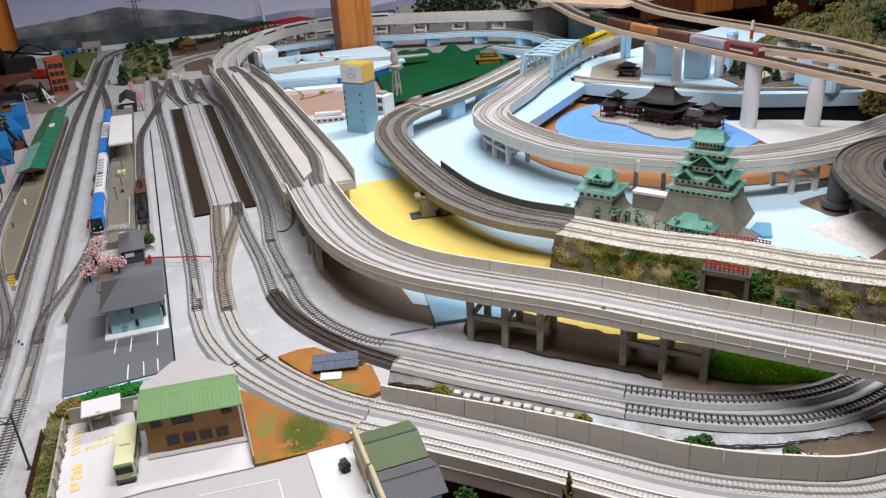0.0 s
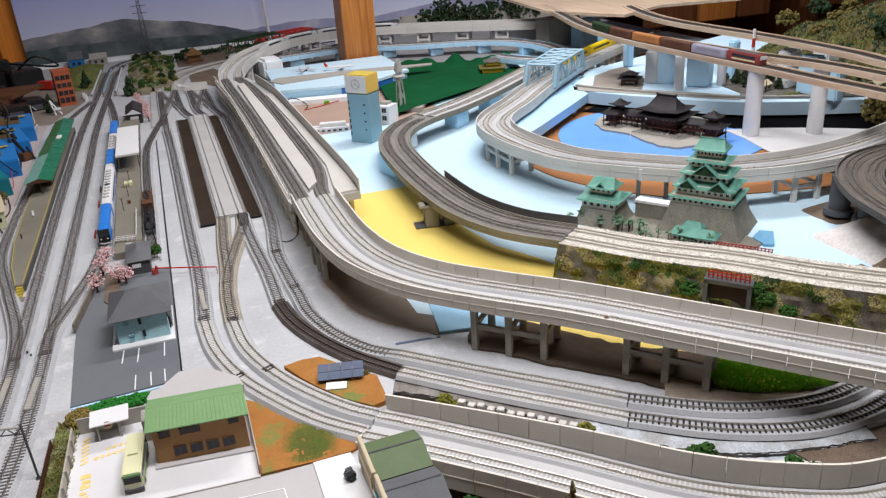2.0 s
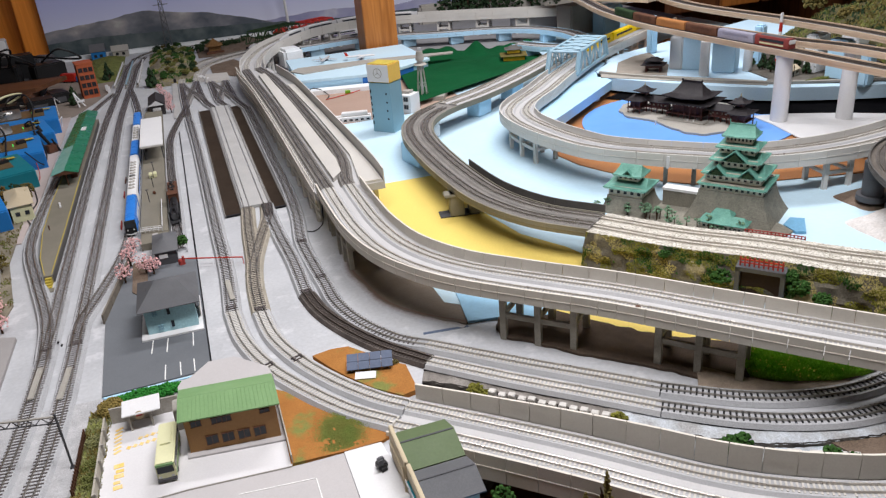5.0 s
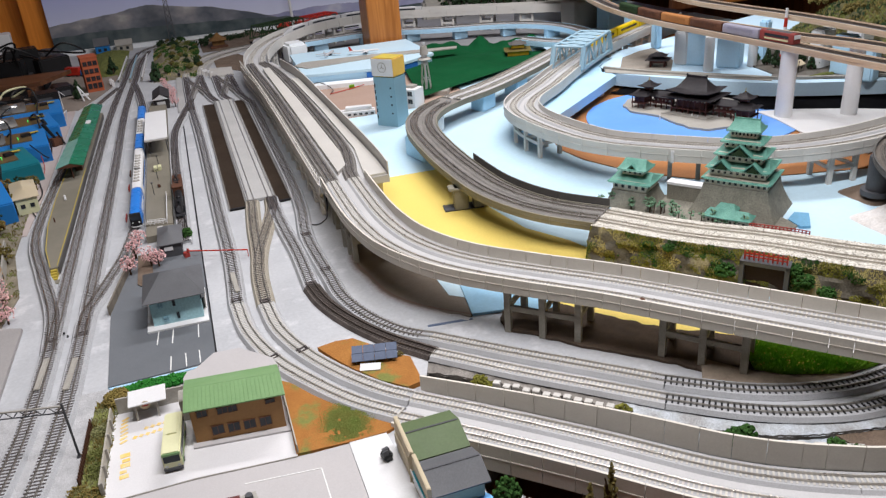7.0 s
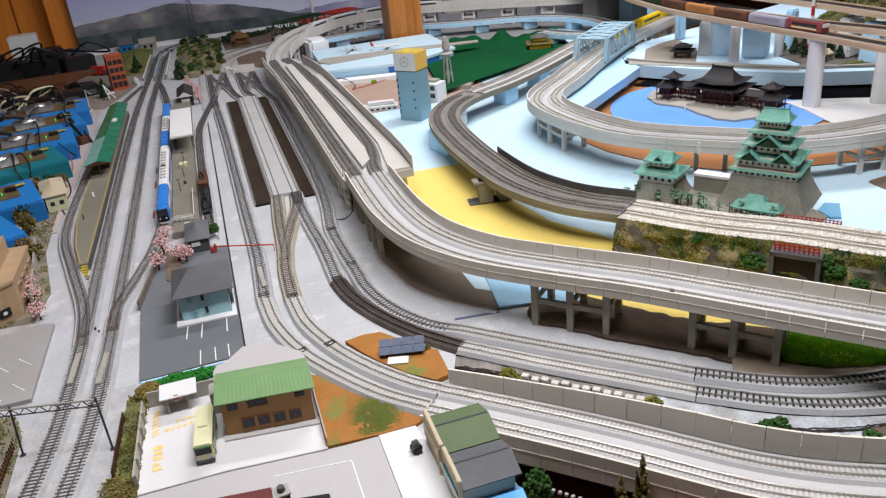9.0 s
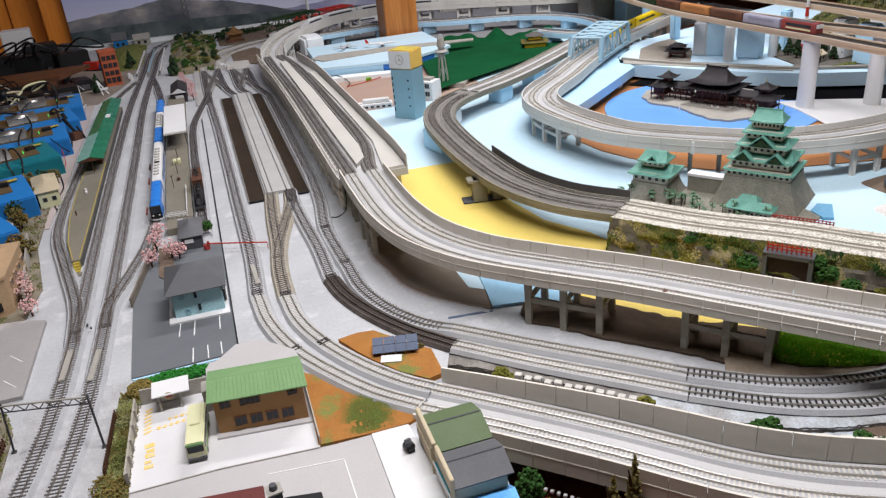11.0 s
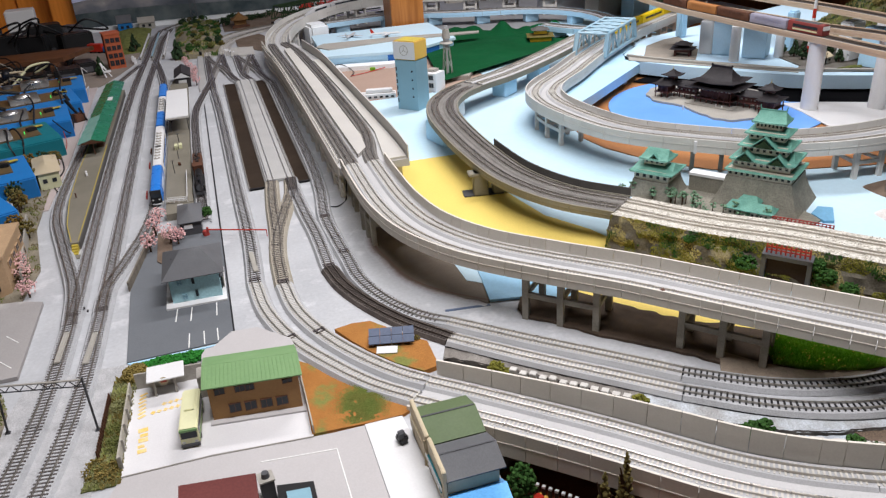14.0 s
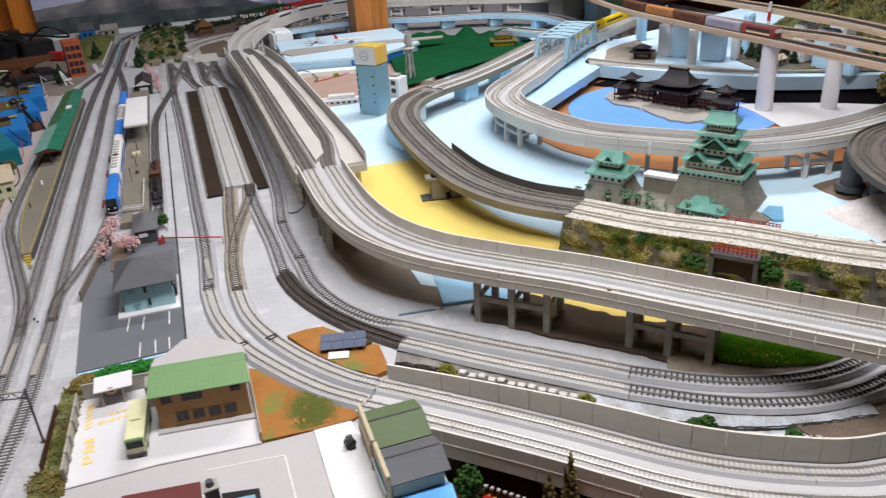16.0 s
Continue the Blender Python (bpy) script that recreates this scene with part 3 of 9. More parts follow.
def backdrop_mat():
    m = bpy.data.materials.new("mountain_photo_backdrop")
    m.use_nodes = True
    nt = m.node_tree
    b = nt.nodes["Principled BSDF"]
    geo = nt.nodes.new("ShaderNodeNewGeometry").outputs["Position"]
    sep = nt.nodes.new("ShaderNodeSeparateXYZ")
    nt.links.new(geo, sep.inputs[0])

    def math_n(op, a, c):
        n = nt.nodes.new("ShaderNodeMath")
        n.operation = op
        for i, v in ((0, a), (1, c)):
            if isinstance(v, (int, float)):
                n.inputs[i].default_value = v
            else:
                nt.links.new(v, n.inputs[i])
        return n.outputs[0]

    def noise1(scale, detail, stretch=(1, 1, 1)):
        mp = nt.nodes.new("ShaderNodeMapping")
        mp.inputs["Scale"].default_value = stretch
        nt.links.new(geo, mp.inputs["Vector"])
        n = nt.nodes.new("ShaderNodeTexNoise")
        n.inputs["Scale"].default_value, n.inputs["Detail"].default_value = scale, detail
        nt.links.new(mp.outputs[0], n.inputs["Vector"])
        return n.outputs["Fac"]

    def ramp(fac, stops):
        r = nt.nodes.new("ShaderNodeValToRGB")
        while len(r.color_ramp.elements) < len(stops):
            r.color_ramp.elements.new(0.5)
        for e, (pos, c) in zip(r.color_ramp.elements, stops):
            e.position, e.color = pos, (*c, 1)
        nt.links.new(fac, r.inputs[0])
        return r.outputs[0]

    def mixc(fac, a, c):
        n = nt.nodes.new("ShaderNodeMix")
        n.data_type = "RGBA"
        nt.links.new(fac, n.inputs[0])
        nt.links.new(a, n.inputs[6])
        nt.links.new(c, n.inputs[7])
        return n.outputs[2]

    def profile(stops):
        """A height over x, from -0.6 to 1.6 m, given in tenths of 0.3 m."""
        u = math_n("DIVIDE", math_n("ADD", sep.outputs[0], 0.6), 2.2)
        g = ramp(u, [((x + 0.6) / 2.2, (h / 0.3,) * 3) for x, h in stops])
        bw = nt.nodes.new("ShaderNodeRGBToBW")
        nt.links.new(g, bw.inputs[0])
        return math_n("MULTIPLY", bw.outputs[0], 0.3)

    jag = math_n("MULTIPLY", math_n("SUBTRACT", noise1(14, 5, (1, 0, 0)), 0.5), 0.016)
    sky = ramp(math_n("DIVIDE", sep.outputs[2], 0.7), [(0.08, (0.72, 0.75, 0.92)), (0.28, (0.52, 0.55, 0.86)), (0.6, (0.28, 0.32, 0.68)), (1.0, (0.12, 0.15, 0.4))])
    far = ramp(noise1(9, 6), [(0.35, (0.27, 0.28, 0.45)), (0.62, (0.42, 0.42, 0.58)), (0.75, (0.65, 0.65, 0.7))])
    near = ramp(noise1(8, 10, (1, 1, 1.5)), [(0.34, (0.10, 0.115, 0.14)), (0.48, (0.20, 0.205, 0.235)), (0.60, (0.34, 0.325, 0.33)), (0.74, (0.66, 0.63, 0.62))])
    foot = ramp(noise1(16, 6), [(0.35, (0.05, 0.07, 0.08)), (0.65, (0.13, 0.155, 0.16))])
    ridge = math_n("ADD", jag, profile([(-0.6, 0.09), (0.35, 0.055), (0.52, 0.068), (0.66, 0.066), (0.86, 0.052), (1.0, 0.066), (1.2, 0.09), (1.4, 0.10), (1.6, 0.09)]))
    near_h = math_n("ADD", jag, profile([(-0.6, 0.085), (-0.41, 0.112), (-0.22, 0.128), (-0.11, 0.146), (0.0, 0.128), (0.14, 0.108), (0.28, 0.072), (0.42, 0.03), (0.6, 0.0), (1.6, 0.0)]))
    foot_h = math_n("ADD", jag, profile([(-0.6, 0.06), (-0.3, 0.07), (0.0, 0.062), (0.3, 0.05), (0.6, 0.03), (1.6, 0.03)]))
    a = mixc(math_n("LESS_THAN", sep.outputs[2], ridge), sky, far)
    a = mixc(math_n("LESS_THAN", sep.outputs[2], near_h), a, near)
    a = mixc(math_n("LESS_THAN", sep.outputs[2], foot_h), a, foot)
    nt.links.new(a, b.inputs["Base Color"])
    b.inputs["Roughness"].default_value = 0.22
    return m


tagged(link("backdrop", plate([(-0.46, 3.215), (2.2, 3.215), (2.2, 3.225), (-0.46, 3.225)], -0.06, 0.75), backdrop_mat()), "glossy photo backdrop of mountains and sky", "backdrop", kind="structure")
tagged(link("trim", box(0.8, 3.19, -0.06, 2.5, 0.03, 0.074), FOAM_W), "white strip along the foot of the backdrop", "trim", kind="structure")

solid("wooden_post", box(0.603, 2.475, -0.06, 0.105, 0.105, 1.6, 0, 0.003), POST, "varnished orange pine post standing through the layout", "post")
pp = thing("pine_boarding", "varnished orange pine boards beside the backdrop", "wood panel")
for i, (x0, x1, y0) in enumerate(((-0.545, -0.445, 3.28), (-0.665, -0.55, 3.36), (-0.785, -0.67, 3.37), (-1.0, -0.79, 3.38))):
    part("board", box((x0 + x1) / 2, y0, -0.06, x1 - x0, 0.06, 1.5, 0, 0.003), PINE_B, pp)

# ---- ground-level tracks ----
RUST_T = mk("dark_rusty_sleeper", (0.06, 0.045, 0.038), (0.03, 0.024, 0.022), 0.8, s1=200, a2=0.3)
A = [(-0.30, 0.34), (-0.268, 0.52), (-0.240, 0.70), (-0.231, 0.9), (-0.230, 1.1), (-0.2265, 1.6), (-0.218, 2.05), (-0.203, 2.4), (-0.196, 2.55), (-0.188, 2.8), (-0.165, 3.02)]
B = [(-0.265, 0.34), (-0.234, 0.52), (-0.207, 0.70), (-0.198, 0.9), (-0.194, 1.1), (-0.1875, 1.6), (-0.184, 2.05), (-0.171, 2.4), (-0.164, 2.55), (-0.155, 2.8), (-0.13, 3.02)]
track(A, "grey-ballasted main line with brown sleepers", pitch=0.0049, tie_w=0.0165)
track(B, "grey-ballasted main line with brown sleepers", pitch=0.0049, tie_w=0.0165)
track([(-0.1985, 0.9, 0.0004), (-0.1965, 0.955, 0.0004), (-0.179, 1.03), (-0.156, 1.134), (-0.143, 1.255), (-0.139, 1.40), (-0.139, 2.05), (-0.150, 2.25), (-0.169, 2.45, 0.0004)], "siding with brown sleepers along the passenger platform", pitch=0.0049)
track([(-0.2315, 0.88, 0.0004), (-0.238, 0.974, 0.0004), (-0.266, 1.114), (-0.290, 1.236), (-0.296, 1.34), (-0.291, 1.6), (-0.282, 2.0), (-0.255, 2.22), (-0.21, 2.42, 0.0004)], "loop line curving behind the canopied platform", pitch=0.0049)
track([(-0.071, 1.14), (-0.071, 1.3), (-0.073, 1.6), (-0.068, 1.80), (-0.045, 1.96), (-0.018, 2.12)], "grey siding where the steam engine stands")
E_ = [(-0.022, 2.0), (-0.0165, 1.75), (-0.0140, 1.5), (-0.012, 1.2), (-0.0105, 1.02), (-0.0145, 0.897), (-0.008, 0.82), (0.013, 0.745), (0.043, 0.685), (0.077, 0.632), (0.112, 0.594)]
E_S = E_[:6]
G_ = [(0.044, 1.26), (0.035, 1.15), (0.029, 1.04), (0.0215, 0.96), (0.0195, 0.88), (0.026, 0.81), (0.046, 0.745), (0.077, 0.683), (0.111, 0.635), (0.131, 0.615)]
track(E_[:6], "grey line beside the open trench", bed=BED, pitch=0.0058, single=True)
track(E_[5:], "pale grey curve of the front double line", bed=BED_L, tie=TIE_L, single=True)
BED_R = mk("rusty_brown_ballast", (0.42, 0.385, 0.32), (0.32, 0.285, 0.23), 0.85, s1=40, s2=1500, a2=0.35, bump=0.5, bs=1500)
track(G_[:5], "grey line leading to the slab tracks", bed=BED_R, pitch=0.0058, single=True)
track(G_[4:], "pale grey curve of the front double line", bed=BED_L, tie=TIE_L, single=True)
track([(0.0245, 1.0, 0.0004), (0.034, 1.055, 0.0004), (0.052, 1.13), (0.070, 1.20), (0.0765, 1.26)], "brown-sleepered crossover by the trench", bed=BED_R, pitch=0.0058, single=True)
F_ = [(0.0765, 1.262), (0.0755, 1.18), (0.0775, 1.10), (0.0815, 1.01), (0.0815, 0.90)]
track(F_, "grey line with brown sleepers", pitch=0.0058, single=True)
track([(0.0815, 0.90), (0.089, 0.85), (0.107, 0.795), (0.137, 0.735), (0.176, 0.681)], "dark brown girder curve over the bank", bed=GIRD, tie=RUST_T, rail=RAIL_D, single=True)
MID2 = [(0.176, 0.681), (0.244, 0.611), (0.309, 0.549), (0.352, 0.508), (0.408, 0.464), (0.452, 0.440), (0.503, 0.424), (0.567, 0.424), (0.66, 0.45), (0.8, 0.5)]
MID1 = [(0.186, 0.713), (0.257, 0.641), (0.324, 0.577), (0.368, 0.534), (0.428, 0.489), (0.475, 0.467), (0.532, 0.455), (0.592, 0.46), (0.69, 0.49), (0.8, 0.54)]
F2 = [(0.124, 2.0), (0.1225, 1.6), (0.1205, 1.3), (0.115, 1.18), (0.104, 1.07), (0.1055, 0.98), (0.1085, 0.92), (0.112, 0.855), (0.130, 0.79), (0.160, 0.737), (0.186, 0.713)]
track(F2, "grey line along the foot of the station viaduct", pitch=0.0058, single=True)
track(MID1[:4], "pale double line in front of the viaduct", bed=BED_L, tie=TIE_L, single=True)
track(MID2[:4], "pale double line in front of the viaduct", bed=BED_L, tie=TIE_L, single=True)
track(MID1[3:], "curve with dark sleepers going under the viaduct", tie=BLACK, pitch=0.0055, tie_w=0.0145, single=True)
track(MID2[3:], "curve with dark sleepers going under the viaduct", tie=BLACK, pitch=0.0055, tie_w=0.0145, single=True)
# lines set in the slab between the trenches, and the throat beyond
BED_S = mk("grey_slab_concrete", (0.47, 0.465, 0.455), (0.40, 0.395, 0.39), 0.75, s1=14, s2=900, a2=0.12)
slab = thing("track_slab", "pale concrete slab with set-in rails between two trenches", "track slab")
part("slab_body", box(0.0595, 1.66, 0.0005, 0.047, 0.79, 0.005), BED_S, slab)
for cx in (0.0435, 0.0765):
    for s in (-1, 1):
        part("rail", box(cx + s * 0.0045, 1.66, 0.0052, 0.0012, 0.79, 0.0018), RAIL, slab)
for x0, x1 in ((0.006, 0.0335), (0.0845, 0.1075)):
    tr = thing("trench", "open trench lined in dark brown", "trench")
    part("trench_floor", box((x0 + x1) / 2, 1.64, 0.0006, x1 - x0, 0.80, 0.0012), TRENCH, tr)
    for xs in (x0, x1):
        part("rim", box(xs, 1.64, 0.0, 0.0016, 0.80, 0.0045), BED_D, tr)
    part("end_wall", box((x0 + x1) / 2, 1.242, 0.0, x1 - x0, 0.004, 0.0035), BLACK, tr)
BED_T = mk("worn_ballast_bed", (0.30, 0.29, 0.285), (0.24, 0.23, 0.225), 0.85, s1=22, s2=1500, a2=0.3)
for pts in ([(-0.022, 2.0), (-0.0225, 2.10), (-0.023, 2.25), (-0.022, 2.43)], [(0.0435, 2.05), (0.033, 2.10), (0.0255, 2.17), (0.022, 2.28), (0.0195, 2.43)],
            [(0.0765, 2.05), (0.067, 2.09), (0.0615, 2.16), (0.0605, 2.28), (0.060, 2.41)], [(0.1225, 1.99), (0.112, 2.06), (0.1045, 2.12), (0.103, 2.25), (0.101, 2.39)]):
    track(pts, "station throat line with dark brown sleepers")
for pts in ([(-0.0225, 2.12, 0.0004), (-0.016, 2.18, 0.0004), (0.012, 2.36, 0.0004), (0.019, 2.42, 0.0004)], [(0.025, 2.16, 0.0006), (0.018, 2.21, 0.0006), (-0.014, 2.35, 0.0006), (-0.022, 2.42, 0.0006)],
            [(0.0615, 2.12, 0.0004), (0.068, 2.17, 0.0004), (0.094, 2.33, 0.0004), (0.101, 2.38, 0.0004)], [(0.1035, 2.13, 0.0006), (0.097, 2.18, 0.0006), (0.069, 2.33, 0.0006), (0.061, 2.39, 0.0006)]):
    track(pts, "diagonal of a scissors crossover in the throat", bed=BED_T, tie=TIE_G, height=0.0042, tie_w=0.013)
track([(-0.022, 2.43), (-0.016, 2.53), (0.002, 2.63), (0.045, 2.745), (0.12, 2.82), (0.22, 2.87), (0.34, 2.90), (0.6, 2.95)], "far line curving under the viaduct", tie=TIE_L, bed=PAVE_R)
track([(0.0195, 2.43), (0.026, 2.52), (0.045, 2.62), (0.085, 2.70), (0.16, 2.78), (0.26, 2.84), (0.40, 2.87), (0.6, 2.91)], "far line curving under the viaduct", tie=TIE_L, bed=PAVE_R)
solid_road = smooth([(0.0, 2.43), (0.006, 2.53), (0.028, 2.64), (0.08, 2.745), (0.17, 2.82), (0.32, 2.885), (0.5, 2.91)], 0.02)
tagged(link("far_roadbed", sweep(solid_road, bar(-0.045, 0.045, 0.0, 0.0012)), PAVE_R), "wide pale grey roadbed under the far curve", "roadbed", kind="structure")
solid("throat_slab", plate([(0.046, 2.39), (0.115, 2.375), (0.118, 2.50), (0.052, 2.52)], 0.0003, 0.006), PLATF, "pale beige slab beyond the crossover", "slab")
solid("dark_ground", plate([(0.075, 2.53), (0.15, 2.42), (0.19, 2.62), (0.16, 2.745), (0.075, 2.68)], 0.0013, 0.002), SOIL, "dark brown plate inside the far curve", "ground cover")
for k, (x, y, w, d, a) in enumerate(((0.036, 2.50, 0.016, 0.010, 20), (0.046, 2.475, 0.012, 0.006, 50), (0.03, 2.53, 0.008, 0.008, 0), (0.055, 2.45, 0.014, 0.004, 65))):
    solid("white_scrap", box(x, y, 0.0012, w, d, 0.006, a, 0.0006), WHITE, "white plastic scrap lying in the throat", "scrap", group="plastic scraps")
solid("control_box", box(-0.04, 2.47, 0.0, 0.008, 0.010, 0.014, 0, 0.001), BLACK, "small black control box beside the throat", "control box")
solid("pale_strip", plate([(-0.055, 2.0), (-0.036, 2.0), (-0.036, 2.45), (-0.05, 2.45)], 0.0003, 0.004), BED_S, "pale concrete strip beside the throat", "strip")

a_, b_ = (0.189, 0.743), (0.242, 0.736)
tagged(link("board_joint", sweep(np.array([[*a_, 0.0], [*b_, 0.0]]), bar(-0.0022, 0.0022, 0.0, 0.0004)), mk("dark_blue_joint", (0.07, 0.11, 0.2), (0.12, 0.15, 0.22), 0.7)), "dark blue joint between two boards", "joint", kind="structure")
tagged(link("trackside_gravel", plate([(-0.335, 0.40), (-0.20, 0.40), (-0.178, 0.60), (-0.168, 0.735), (-0.165, 0.77), (-0.26, 0.775), (-0.285, 0.66)], 0.0002, 0.0010), mk("grey_white_gravel", (0.52, 0.52, 0.53), (0.38, 0.38, 0.39), 0.95, s1=60, s2=1200, a2=0.35, bump=0.8, bs=1200)), "pale grey gravel beside the main line", "gravel", kind="structure")

# ---- front double-track viaduct ----
FV = [(0.121, 0.603), (0.160, 0.567), (0.225, 0.505), (0.263, 0.467), (0.297, 0.431), (0.330, 0.398), (0.367, 0.369), (0.405, 0.346), (0.445, 0.326), (0.49, 0.316), (0.60, 0.31), (0.75, 0.33)]
fv, fp = viaduct("beige double-track viaduct with panelled parapets along the front", FV, half=0.031, soffit=-0.020, deck=0.0005, top=0.008, left=False, seg=0.03)
fb_ = fp.copy()
fb_[:, 2] -= np.interp(np.arange(len(fp)), [0, 24], [0.008, 0.0])
panels(fv, "back_panel", fb_, -0.0325, 0.0, 0.025, 0.0022, 0.03, CONC, lip=False)
for s in (-1, 1):
    q = beside(fp, s * 0.0165)
    track([tuple(v) for v in q[:42:4]], "pale slab track on the front viaduct", bed=BED_L, tie=TIE_L, z=0.0, height=0.003, single=True)
    track([tuple(v) for v in q[40::4]], "ballasted curve on the front viaduct", bed=BED_L, tie=TIE_L, z=0.0, height=0.003, single=True)

# ---- main viaduct and the raised station ----
MV = [(0.1795, 1.12), (0.1785, 1.03), (0.1815, 0.93), (0.197, 0.845), (0.235, 0.768), (0.295, 0.700), (0.363, 0.632), (0.437, 0.547), (0.500, 0.475), (0.556, 0.412), (0.64, 0.318), (0.74, 0.20)]
mv, mp_ = viaduct("beige double-track viaduct with panelled parapets on rigid frames", MV, half=0.0335, soffit=0.0562, deck=0.059, seg=0.026)


def nearest(p, x, y):
    return int(np.argmin((p[:, 0] - x) ** 2 + (p[:, 1] - y) ** 2))


PIER_T = mk("tan_grey_pier_plastic", (0.36, 0.33, 0.28), (0.27, 0.25, 0.21), 0.65, s1=70, s2=900, a2=0.2)
for x, y, half, n in ((0.312, 0.683, 0.024, 4), (0.430, 0.555, 0.018, 4), (0.1795, 0.980, 0.0275, 3)):
    i = nearest(mp_, x, y)
    frame_pier(mv, mp_, i - n, i + n, half, 0.0562, material=PIER_T)
i = nearest(mp_, 0.179, 1.09)
frame_pier(mv, mp_, max(0, i - 1), i + 1, 0.024, 0.0562, posts=2, material=PIER_T)
for s in (-1, 1):
    q = beside(mp_, s * 0.0165, 0.0585)
    track([tuple(v) for v in q[::5]], "pale slab track on the viaduct", bed=BED_L, tie=TIE_L, height=0.003)
st = thing("raised_station", "raised station deck with pale platform and two tracks", "station")
part("deck", plate([(0.143, 1.122), (0.253, 1.122), (0.2555, 1.2), (0.252, 1.6), (0.245, 1.95), (0.215, 2.2), (0.135, 2.2), (0.143, 1.9)], 0.044, 0.056), DECK, st)
part("platform", plate([(0.1795, 1.16), (0.1985, 1.19), (0.205, 1.26), (0.2035, 1.7), (0.193, 2.1), (0.176, 2.1), (0.1785, 1.6)], 0.056, 0.0625), PLATF, st, "pale beige platform")
part("side_floor", plate([(0.215, 1.125), (0.2495, 1.125), (0.252, 1.2), (0.249, 1.6), (0.242, 1.93), (0.226, 1.93), (0.2335, 1.6), (0.2335, 1.28)], 0.056, 0.0600), PLATF, st, "pale beige side platform")
rw = smooth([(0.2535, 1.122), (0.2565, 1.2), (0.253, 1.6), (0.246, 1.95), (0.228, 2.12)], 0.02)
panels(st, "wall_panel", rw, 0.0, 0.044, 0.078, 0.002, 0.12, CONC_L, lip=False)
lw = smooth([(0.1425, 1.122), (0.1425, 1.6), (0.138, 1.95), (0.130, 2.1), (0.128, 2.2)], 0.02)
panels(st, "low_wall", lw, -0.001, 0.044, 0.0595, 0.0015, 0.062, CONC, lip=False)
for z_ in (0.014, 0.028):
    part("side_beam", sweep(lw, bar(0.0010, 0.0030, z_, z_ + 0.004)), CONC, st)
part("hand_rail", sweep(lw, bar(-0.0025, -0.001, 0.0705, 0.0722)), CONC, st)
part("hand_rail", sweep(lw, bar(-0.0022, -0.0012, 0.0645, 0.0655)), PIER, st)
for q in lw:
    part("rail_post", box(q[0] + 0.0018, q[1], 0.0595, 0.0016, 0.0022, 0.0115), PIER, st)
for y in np.arange(1.15, 2.15, 0.062):
    bm = bmesh.new()
    for x in (0.146, 0.243):
        box(x, y, 0.0, 0.007, 0.008, 0.044, 0, 0, bm)
    box(0.195, y, 0.037, 0.11, 0.006, 0.007, 0, 0, bm)
    part("pier", bm, CONC, st)
track([(0.163, 1.122, 0.0555), (0.163, 1.4, 0.0555), (0.1625, 1.75, 0.0555), (0.155, 2.1, 0.0555), (0.154, 2.2, 0.0555)], "dark track along the raised platform", bed=BED_D, tie=TIE_G)
track([(0.196, 1.122, 0.0555), (0.1985, 1.16, 0.0555), (0.211, 1.23, 0.0555), (0.2175, 1.30, 0.0555), (0.2175, 1.55, 0.0555), (0.210, 2.0, 0.0555), (0.196, 2.15, 0.0555), (0.187, 2.2, 0.0555)], "dark track along the raised platform", bed=BED_D, tie=TIE_G)
FARV = [(0.170, 2.19, 0.0), (0.185, 2.30, 0.003), (0.235, 2.45, 0.007), (0.30, 2.56, 0.010), (0.43, 2.69, 0.012), (0.63, 2.75, 0.012), (0.90, 2.64, 0.012), (1.15, 2.48, 0.012), (1.35, 2.36, 0.012)]
fav, fap = viaduct("pale double-track viaduct sweeping along the backdrop", FARV, half=0.032, wall=CONC_L, top=0.070)
for s in (-1, 1):
    track([tuple(v) for v in beside(fap, s * 0.0165, 0.0555)[::6]], "grey track on the far viaduct", bed=BED_L, tie=TIE_L, height=0.003)
for i in range(8, len(fap) - 6, 14):
    frame_pier(fav, fap, i, i + 4, 0.024, 0.044 + float(fap[i][2]), posts=2, material=CONC_L)

# ---- trestle curve and embankment ----
TR = [(0.74, 0.515), (0.657, 0.60), (0.60, 0.672), (0.53, 0.745), (0.466, 0.832), (0.414, 0.898), (0.381, 0.988), (0.371, 1.109), (0.374, 1.26), (0.384, 1.357), (0.406, 1.43), (0.446, 1.49), (0.505, 1.538), (0.592, 1.588), (0.707, 1.672), (0.893, 1.83), (1.1, 2.0)]
TRV = TR[4:]
OLIVE_W = mk("olive_beige_wall", (0.29, 0.27, 0.215), (0.21, 0.195, 0.155), 0.7, s1=14, s2=500, a2=0.1)
tv, tp = viaduct("dark double-track curve on slim piers over the yellow board", TRV, half=0.0285, soffit=0.040, deck=0.0485, top=0.0505, wall=OLIVE_W, deck_m=BED_D)
for s in (-1, 1):
    track([tuple(v) for v in beside(tp, s * 0.0145, 0.0485)[:80:5]], "dark curved track on the trestle", bed=BED_D, tie=TIE_G, height=0.002)
    track([tuple(v) for v in beside(tp, s * 0.0145, 0.0485)[78::5]], "pale track beside the truss line", bed=BED_L, tie=TIE_L, height=0.002)
panels(tv, "guard_panel", tp[:34], 0.031, 0.0485, 0.061, 0.0016, 0.08, GUARD, lip=False)
for x, y, w, d, m in ((0.374, 1.335, 0.036, 0.07, FOAM), (0.443, 1.487, 0.034, 0.04, FOAM_W), (0.60, 1.592, 0.05, 0.035, FOAM), (0.72, 1.68, 0.05, 0.035, FOAM)):
    part("foam_pier", box(x, y, 0.002, w, d, 0.0378, 12 if y < 1.4 else 35, 0.002), m, tv)
pad = box(0.352, 1.060, 0.0027, 0.062, 0.026, 0.0022, -10, 0.0006)
